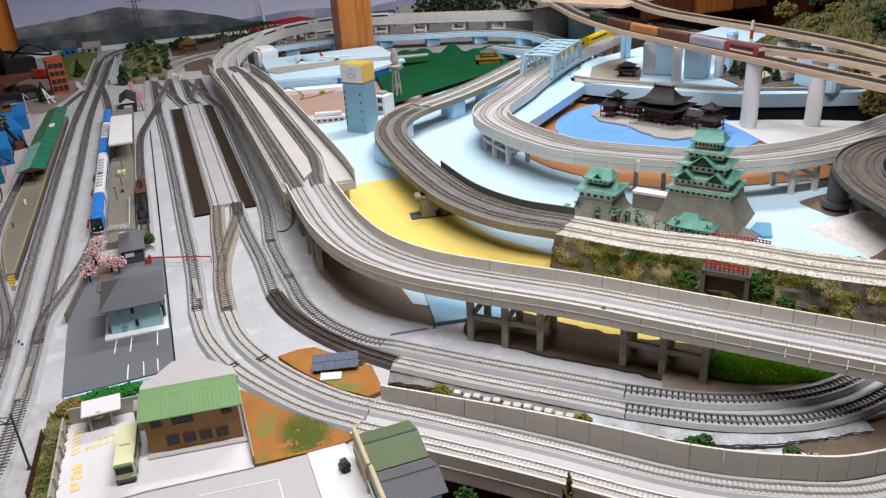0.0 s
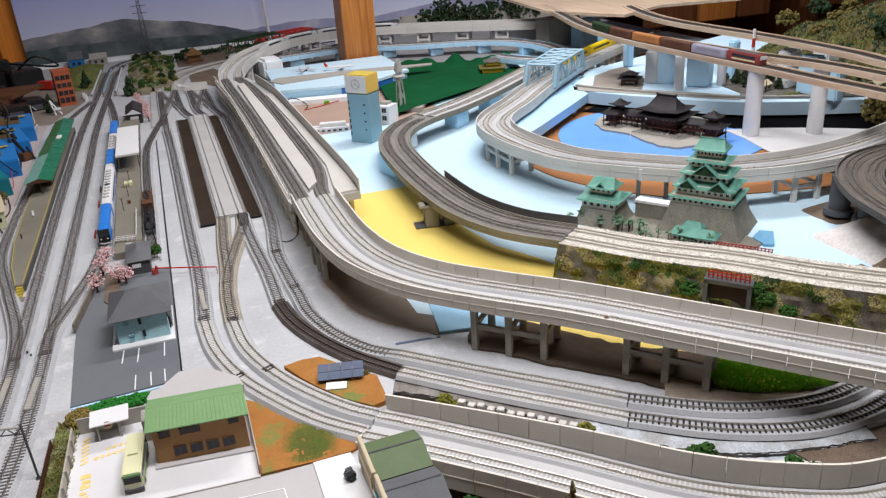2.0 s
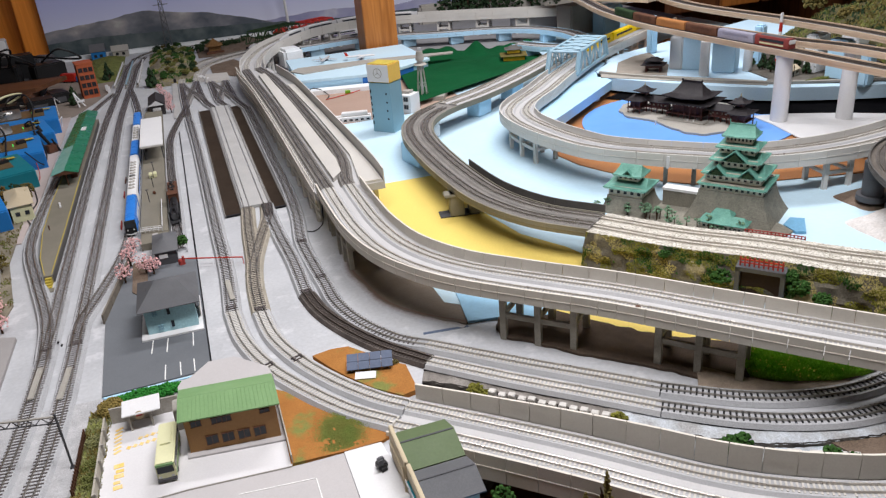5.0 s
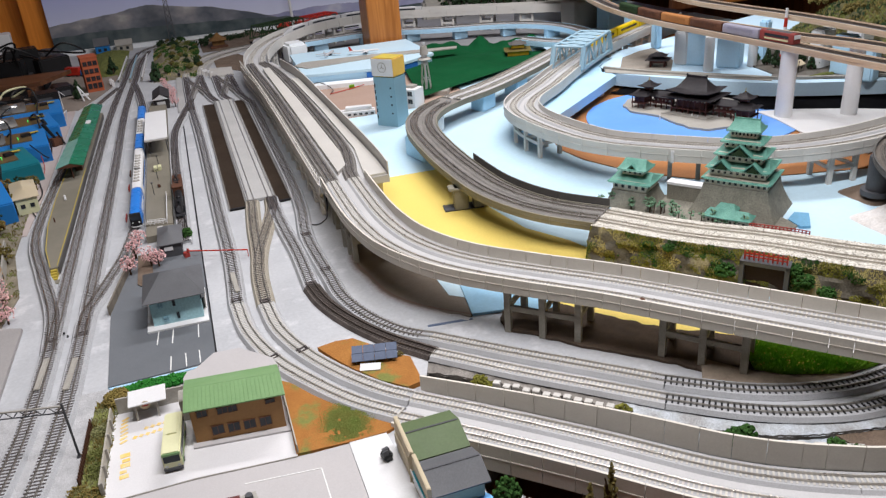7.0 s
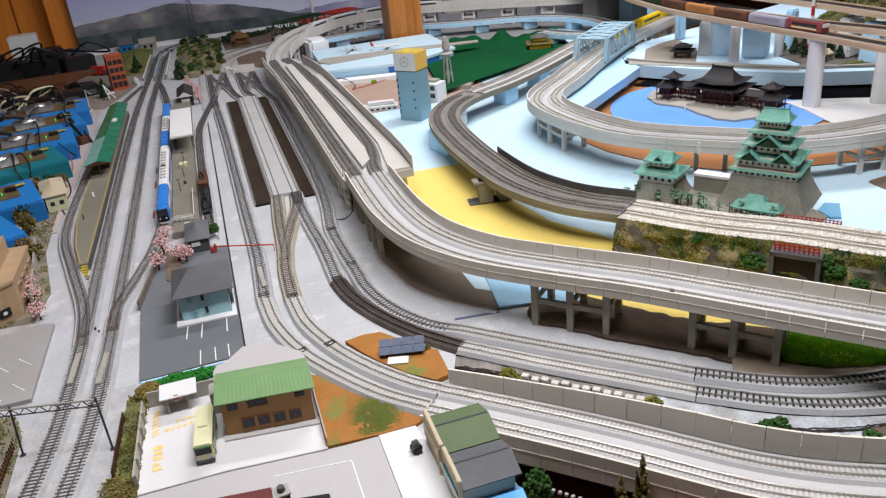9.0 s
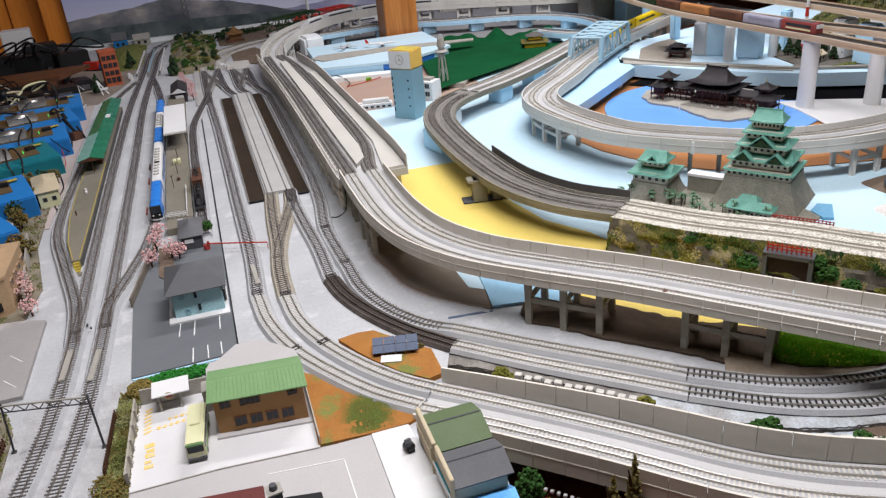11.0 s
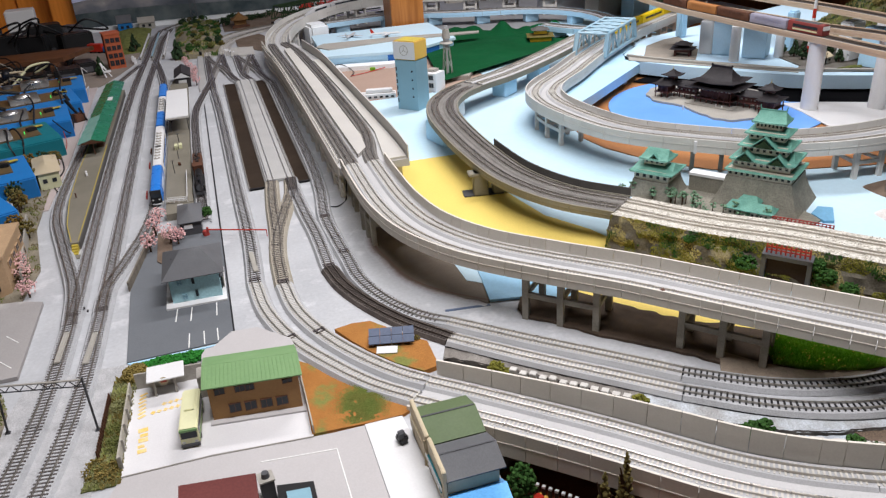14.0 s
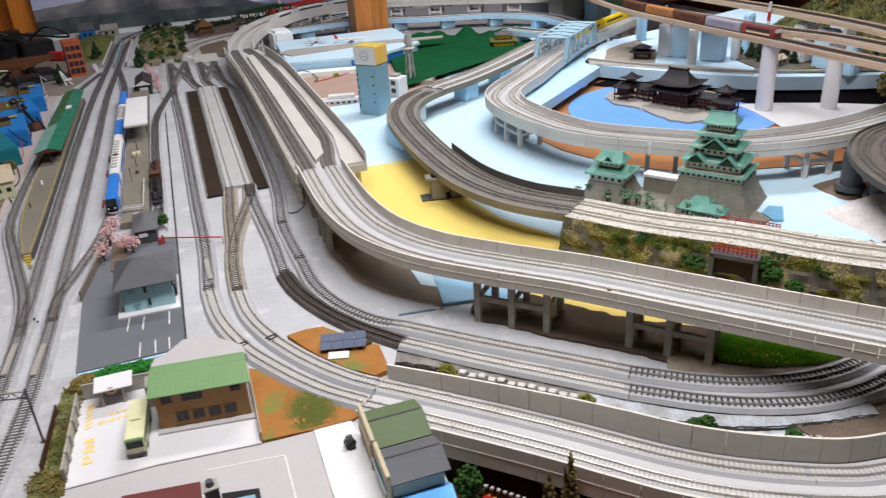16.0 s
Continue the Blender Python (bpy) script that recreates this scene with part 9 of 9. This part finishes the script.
def emb_point(x, y, off, z):
    i = nearest(EMB, x, y)
    c = EMB[i] + RE[i] * off
    return (c[0], c[1], z), math.degrees(math.atan2(RE[i][1], RE[i][0])) + 90


tn = thing("tunnel_portal", "dark square culvert opening with a red fence above", "tunnel portal")
(cx, cy, _), a = emb_point(0.604, 0.667, 0.043, 0)
m_ = pose(cx, cy, 0, 0, 0, a)
tn.matrix_basis = m_
# Solid block; the dark inside the opening is put into its colour.
part("opening", box(0, 0.003, 0.0, 0.046, 0.02, 0.040), mk("opening_shade_brown", (0.045, 0.028, 0.02), (0.025, 0.016, 0.012), 0.9), tn, "dark block standing in for the shaded opening")
for s in (-1, 1):
    part("jamb", box(s * 0.0245, 0.0, 0.0, 0.005, 0.028, 0.043), DARKG, tn)
part("lintel", box(0, 0.0, 0.039, 0.054, 0.028, 0.005), DARKG, tn)
part("rubble", clumps((0.008, -0.008, 0.004), (0.014, 0.004, 0.003), 16, 0.003, 61), BRICK_PINK, tn)
for k in range(10):
    part("fence_post", box(-0.023 + 0.0051 * k, -0.008, 0.044, 0.0018, 0.0014, 0.0115), REDFENCE, tn)
for z in (0.0475, 0.0515):
    part("fence_rail", box(0, -0.008, z, 0.048, 0.001, 0.0014), RED, tn)
rf_ = thing("red_fence", "long dull red fence along the castle side", "fence")
i0, i1 = nearest(EMB, 0.585, 0.69), nearest(EMB, 0.625, 0.64)
line = EMB[min(i0, i1):max(i0, i1) + 1] + RE[min(i0, i1):max(i0, i1) + 1] * -0.036
for z in (0.0485, 0.0515):
    part("fence_rail", sweep(line, bar(-0.0004, 0.0004, z, z + 0.001)), REDFENCE, rf_)
for k in range(0, len(line), 1):
    part("fence_post", box(line[k][0], line[k][1], 0.045, 0.0011, 0.0011, 0.0078), REDFENCE, rf_)
for i, (x, y, o, s, zz, m) in enumerate(((0.568, 0.70, 0.046, 0.024, 0.016, BUSH), (0.63, 0.632, 0.046, 0.024, 0.018, BUSH), (0.645, 0.612, 0.05, 0.02, 0.012, BUSH), (0.53, 0.75, 0.040, 0.014, 0.036, BUSH), (0.625, 0.64, 0.044, 0.02, 0.03, BUSH))):
    (cx, cy, _), a = emb_point(x, y, o, 0)
    bush(cx, cy, zz, s, s, s * 0.8, m, 600 + i, "foam shrub growing on the railway bank", 30)

# ---- spiral at the right edge ----
SNOW = mk("dusty_white_plaster", (0.70, 0.68, 0.67), (0.52, 0.47, 0.43), 0.9, s1=22, s2=300, a2=0.12, bump=0.8, bs=160)
BED_K = mk("dark_spiral_ballast", (0.17, 0.15, 0.13), (0.115, 0.10, 0.088), 0.85, s1=22, s2=1500, a2=0.3, bump=0.5, bs=1500)
SP = [(0.78, 0.53), (0.825, 0.615), (0.852, 0.70), (0.893, 0.764), (0.95, 0.808), (1.015, 0.826), (1.09, 0.815), (1.15, 0.77), (1.16, 0.70), (1.13, 0.64), (1.06, 0.60)]
sv, spp = viaduct("grey spiral of double track on stout piers", SP, half=0.029, soffit=0.0675, deck=0.0715, top=0.0755, wall=GUARD, deck_m=BED_K, group="spirals")
for s in (-1, 1):
    track([tuple(v) for v in beside(spp, s * 0.0145, 0.0715)[::5]], "grey track on the spiral", bed=BED_K, tie=TIE_G, height=0.002)
SP2 = [(0.965, 0.70), (0.98, 0.745), (1.02, 0.772), (1.08, 0.76), (1.10, 0.71), (1.06, 0.665)]
sv2, spp2 = viaduct("inner grey turn of the spiral", SP2, half=0.026, soffit=0.050, deck=0.058, top=0.063, wall=GUARD, deck_m=BED_K, group="spirals")
track([tuple(v) for v in (spp2 + np.array([0, 0, 0.058]))[::5]], "grey track on the inner spiral", bed=BED_D, tie=TIE_G, height=0.002)
for x, y in ((0.892, 0.790), (0.897, 0.742)):
    bm = tube((x, y, 0.012), (x, y, 0.0675), 0.0145, 0.0155, 20)
    tube((x, y, 0.010), (x, y, 0.018), 0.021, 0.021, 20, bm)
    part("pier", bm, DARKG, sv)
mound(0.805, 1.08, 0.57, 0.765, 0.022, 14, 54, SNOW, label="white foam snow mound below the spiral", edge=5, rough=0.55)
mound(0.80, 0.92, 0.555, 0.655, 0.028, 18, 26, SOIL, label="brown earth at the foot of the white mound", edge=3, rough=0.4)
mound(0.862, 1.07, 0.765, 0.845, 0.012, 15, 26, SOIL, label="brown earth patch behind the white mound", edge=4, rough=0.3)

# ---- ground under the main viaduct and along the front lines ----
solid("soil_patch", plate([(0.375, 0.612), (0.40, 0.575), (0.415, 0.545), (0.44, 0.505), (0.52, 0.47), (0.64, 0.475), (0.80, 0.56), (0.80, 0.66), (0.62, 0.62), (0.50, 0.56), (0.39, 0.66)], 0.0004, 0.0022), SOIL, "brown earth under the viaduct", "ground cover")
de_ = smooth([(0.266, 0.711), (0.268, 0.694), (0.296, 0.662), (0.326, 0.627), (0.380, 0.572), (0.413, 0.533), (0.447, 0.512), (0.490, 0.556), (0.423, 0.619), (0.380, 0.672), (0.340, 0.722), (0.292, 0.752), (0.266, 0.711)], 0.004)[:-1]
# Brown earth whose colour is also darkened for the shade under the viaduct.
solid("dark_earth", plate([(q[0] + 0.005 * noise.noise(Vector((q[0] * 60, q[1] * 60, 0))), q[1] + 0.005 * noise.noise(Vector((q[0] * 60, q[1] * 60, 7)))) for q in de_], 0.0003, 0.0033), mk("shade_darkened_earth", (0.11, 0.08, 0.06), (0.065, 0.048, 0.036), 0.95, s1=30, s2=900, a2=0.35, bump=0.8), "brown earth below the viaduct frames, darkened for shade", "ground cover")
solid("brown_gravel", plate([(0.4213, 0.5514), (0.4004, 0.5197), (0.4344, 0.4964), (0.4746, 0.4725), (0.5157, 0.4582), (0.564, 0.4509), (0.5176, 0.4749), (0.4678, 0.4963), (0.447, 0.5169)], 0.0034, 0.0044), mk("brown_grey_gravel", (0.30, 0.245, 0.19), (0.19, 0.15, 0.115), 0.95, s1=60, s2=1100, a2=0.35, bump=0.8, bs=900), "brown gravel strip beside the curved tracks", "gravel")
gm_ = thing("grass_mound", "bright green grassy mound under the viaduct", "grass", kind="stuff")
gmb = part("turf", plate([(0.468, 0.541), (0.457, 0.515), (0.483, 0.490), (0.518, 0.475), (0.556, 0.471), (0.581, 0.473), (0.586, 0.487), (0.546, 0.522), (0.494, 0.562)], 0.001, 0.006), GRASS, gm_)
tufts("grass_blades", on_mesh(gmb, 22000, 71, lambda q: q[2] > 0.005), 0.0042, 0.0009, GRASS, gm_, 71)
tufts("dandelions", on_mesh(gmb, 260, 72, lambda q: q[2] > 0.005) + np.array([0, 0, 0.003]), 0.0012, 0.0009, YEL_P, gm_, 72, "tiny yellow flowers")
solid("earth_shelf", plate([(0.455, 0.432), (0.474, 0.424), (0.541, 0.408), (0.72, 0.398), (0.80, 0.37), (0.52, 0.352), (0.47, 0.372)], -0.03, -0.004), SOIL, "brown gravelly earth beside the curve", "ground cover")
PALE_R = mk("pale_blue_rock", (0.52, 0.58, 0.64), (0.26, 0.26, 0.27), 0.9, s1=35, s2=700, a2=0.3, bump=0.8)
solid("pale_rock_shelf", plate([(0.335, 0.508), (0.385, 0.4655), (0.423, 0.4415), (0.472, 0.4255), (0.50, 0.405), (0.482, 0.375), (0.43, 0.385), (0.37, 0.435), (0.318, 0.49)], -0.03, -0.006), PALE_R, "pale blue-white painted rock shelf", "rock shelf")
edge = smooth([(0.166, 0.672), (0.222, 0.627), (0.305, 0.543), (0.343, 0.502), (0.385, 0.465), (0.423, 0.441), (0.472, 0.425), (0.541, 0.409)], 0.003)
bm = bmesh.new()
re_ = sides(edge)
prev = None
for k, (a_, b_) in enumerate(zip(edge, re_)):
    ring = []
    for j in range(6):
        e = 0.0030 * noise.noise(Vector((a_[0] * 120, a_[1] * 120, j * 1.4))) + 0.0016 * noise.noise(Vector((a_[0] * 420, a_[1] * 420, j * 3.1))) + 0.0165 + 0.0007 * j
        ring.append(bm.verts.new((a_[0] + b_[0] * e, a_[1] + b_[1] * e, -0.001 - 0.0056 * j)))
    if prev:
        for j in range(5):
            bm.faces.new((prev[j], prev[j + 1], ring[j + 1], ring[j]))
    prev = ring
ledge = thing("rock_ledge", "grey-brown ledge with pale blue paint beside the front line", "ledge")
lm_ = (mk("grey_brown_rock", (0.34, 0.315, 0.29), (0.17, 0.155, 0.14), 0.9, s1=45, s2=700, a2=0.3, bump=0.8), mk("pale_painted_rock", (0.55, 0.60, 0.65), (0.30, 0.29, 0.28), 0.9, s1=40, s2=700, a2=0.3, bump=0.8))
half = int(len(edge) * 0.45)
for m_, (k0, k1) in zip(lm_, ((0, half), (half, len(edge) - 1))):
    g = bmesh.new()
    row0 = None
    for k in range(k0, k1 + 1):
        row = []
        for j in range(7):
            e = -0.001 + 0.0180 * j / 6
            if j == 6:
                e += 0.0030 * noise.noise(Vector((edge[k][0] * 120, edge[k][1] * 120, 0)))
            row.append(g.verts.new((edge[k][0] + re_[k][0] * e, edge[k][1] + re_[k][1] * e, -0.0008 - 0.002 * (j / 6) ** 2 + (0.0014 * noise.noise(Vector((edge[k][0] * 150, edge[k][1] * 150, j * 0.9))) if j else 0))))
        if row0:
            for j in range(6):
                g.faces.new((row0[j], row0[j + 1], row[j + 1], row[j]))
        row0 = row
    part("ledge_top", g, m_, ledge, "grey-brown crumbled rock" if k0 == 0 else "pale blue painted rock")
part("dark_seam", sweep(edge, bar(-0.0012, 0.0002, -0.0006, 0.0006)), BLACK, ledge, "black seam at the foot of the track bed")
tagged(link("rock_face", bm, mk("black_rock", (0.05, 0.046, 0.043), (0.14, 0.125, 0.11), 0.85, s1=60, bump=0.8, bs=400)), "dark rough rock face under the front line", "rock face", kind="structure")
solid("gully_floor", plate([(0.150, 0.63), (0.168, 0.67), (0.30, 0.545), (0.34, 0.50), (0.37, 0.45), (0.32, 0.455), (0.20, 0.57)], -0.035, -0.022), mk("grey_gravel", (0.33, 0.33, 0.34), (0.2, 0.2, 0.2), 0.95, s1=50, s2=900, a2=0.3, bump=0.8), "grey gravel in the gully between the lines", "ground cover")
fpr = sides(fp)
PLASTER = mk("off_white_plaster", (0.62, 0.60, 0.57), (0.50, 0.48, 0.45), 0.85, s1=60, s2=600, a2=0.1, bump=0.5)
for k in range(-1, 16):
    i = nearest(fp, 0.205 + 0.0052 * k, 0.562 - 0.0048 * k)
    c = fp[i] - fpr[i] * 0.0405
    solid("white_block", box(c[0], c[1], -0.022, 0.0070, 0.0066, 0.0422 + 0.0010 * ((k * 7) % 3), -45 + 2 * ((k * 5) % 3), 0.0005), PLASTER, "rough white plaster block behind the parapet", "block", group="plaster blocks")
for k in range(5):
    i = nearest(fp, 0.385 + 0.010 * k, 0.356 - 0.006 * k)
    c = fp[i] - fpr[i] * 0.047
    solid("white_block", box(c[0], c[1], -0.022, 0.0115, 0.008, 0.036, -28, 0.0006), PLASTER, "rough white plaster block behind the parapet", "block", group="plaster blocks")
for i, (x, y, w, m) in enumerate(((0.197, 0.594, 0.018, MOSS), (0.206, 0.585, 0.014, MOSS), (0.297, 0.500, 0.018, MOSS), (0.372, 0.418, 0.022, BUSH), (0.362, 0.424, 0.018, BUSH), (0.432, 0.381, 0.018, BUSH), (0.447, 0.375, 0.014, BUSH))):
    i_ = nearest(fp, x, y)
    c = fp[i_] - fpr[i_] * (0.036 + w * 0.5)
    bush(c[0], c[1], 0.006, w, w * 0.9, w * 0.95, m, 700 + i, "bright green foam bush behind the parapet", 40)
solid("red_earth", plate([(0.165, 0.52), (0.19, 0.54), (0.245, 0.49), (0.30, 0.40), (0.25, 0.3), (0.165, 0.3)], -0.0605, -0.056), mk("red_brown_earth", (0.16, 0.05, 0.022), (0.10, 0.03, 0.016), 0.9, s1=30), "red-brown ground below the front viaduct", "ground cover")
wf = thing("white_fence", "white-topped post fence below the viaduct", "fence")
for k in range(16):
    part("fence_post", box(0.188 + 0.0042 * k, 0.492 - 0.0046 * k, -0.056, 0.0026, 0.0026, 0.014, 42), BLACK, wf)
    part("fence_cap", box(0.188 + 0.0042 * k, 0.492 - 0.0046 * k, -0.042, 0.003, 0.003, 0.0022, 42), WHITE, wf)
tc = thing("toy_car", "yellow and orange toy car on the red earth", "car", (0.188, 0.478, -0.056), -60)
part("body", box(0, 0, 0.001, 0.010, 0.022, 0.005, 0, 0.001), YEL_P, tc)
part("cabin", box(0, 0.001, 0.006, 0.008, 0.010, 0.004, 0, 0.001), RED, tc)
for s in (-1, 1):
    for y in (-0.007, 0.007):
        part("wheel", tube((s * 0.0035, y, 0.002), (s * 0.0055, y, 0.002), 0.002), BLACK, tc)
for i, (x, y, h, w, m) in enumerate(((0.2245, 0.4255, 0.075, 0.018, OLIVE_T), (0.2445, 0.4265, 0.089, 0.017, OLIVE_T), (0.172, 0.475, 0.058, 0.026, BUSH))):
    tree(x, y, -0.058, h, w, m, 800 + i, "slim dry olive tree before the front viaduct" if m is OLIVE_T else "round green tree beside the shops", 0.3, 60, m is OLIVE_T)

cable([(0.1175, 1.1156, 0.0012), (0.128, 1.108, 0.0012), (0.140, 1.112, 0.004), (0.1445, 1.10, 0.018), (0.147, 1.105, 0.038), (0.149, 1.115, 0.05)], 0.0009, BLACK, "thin black feeder cable below the viaduct")
solid("brown_clip", box(0.3674, 0.5788, 0.0662, 0.005, 0.006, 0.0075, -40, 0.001), RUST, "small brown clip hooked on the viaduct parapet", "clip")

# ---- trains where they stand ----
TA = smooth([(-0.155, 3.03), (-0.12, 3.10), (-0.04, 3.135), (0.10, 3.145), (0.35, 3.145), (0.6, 3.13)], 0.01) + np.array([0, 0, 0.002])
track([tuple(v) for v in TA[::5]], "far line below the backdrop", height=0.002)
carriage(TA, 0.56, 0.70, "red express carriage with a grey roof below the backdrop", RED, SILVER, nose=0.02, nose_m=GLASSD, h=0.024, extras=4)
RY = beside(rp, 0.0165, 0.0555)[::-1]
sR = np.r_[0, np.cumsum(np.linalg.norm(np.diff(RY, axis=0), axis=1))]
iR = nearest(RY, 0.99, 1.77)
for k in range(4):
    s0 = sR[iR] + 0.148 * k
    if s0 + 0.14 < sR[-1]:
        carriage(RY, s0, s0 + 0.143, "bright yellow inspection train carriage on the ring line", YEL_T, nose=0.05 if k == 0 else 0, nose_m=None, z=0.0065, h=0.023, extras=0)
LW = smooth([(0.20, 2.81), (0.26, 2.84), (0.40, 2.87), (0.6, 2.91), (0.75, 2.92)], 0.01)
for k in range(3):
    carriage(LW, 0.02 + 0.148 * k, 0.02 + 0.148 * k + 0.143, "white and silver express carriage on the far curve", WHITE, SILVER, stripe=LILAC, nose=0.02 if k == 0 else 0, nose_m=BLACK if k == 0 else None, extras=4)
FT = beside(fap, 0.0165, 0.0555)
for k in range(4):
    carriage(FT, 0.36 + 0.15 * k, 0.36 + 0.15 * k + 0.146, "pale grey and lilac bullet train carriage on the far viaduct", SILVER, WHITE, stripe=LILAC, nose=0.06 if k == 0 else 0, z=0.006, h=0.021)
FG = (rap + np.array([0, 0, 0.142 - 0.0025]))[::-1]
sF = np.r_[0, np.cumsum(np.linalg.norm(np.diff(FG, axis=0), axis=1))]
s_f = float(sF[nearest(FG, 1.067, 1.170)])
fl = carriage(FG, s_f, s_f + 0.085, "dull red diesel freight locomotive on the high road", mk("maroon_paint", (0.25, 0.05, 0.045), (0.19, 0.04, 0.036), 0.45), DARKG, stripe=CREAM, z=0.0068, h=0.022, nose_m=WHITE, category="locomotive")
for k, (m, lab) in enumerate(((mk("lilac_grey_wagon", (0.33, 0.32, 0.40), (0.27, 0.26, 0.33), 0.5), "lilac-grey covered freight wagon on the high road"), (RUST, "brown covered freight wagon on the high road"), (MDF, "orange tank wagon on the high road"), (RUST, "brown covered freight wagon on the high road"), (TREE_G, "dark green container wagon on the high road"))):
    s0 = s_f + 0.09 + 0.105 * k
    carriage(FG, s0, s0 + 0.1, lab, m, None, band=m, z=0.0068, h=0.020, category="freight wagon", group="freight wagons")
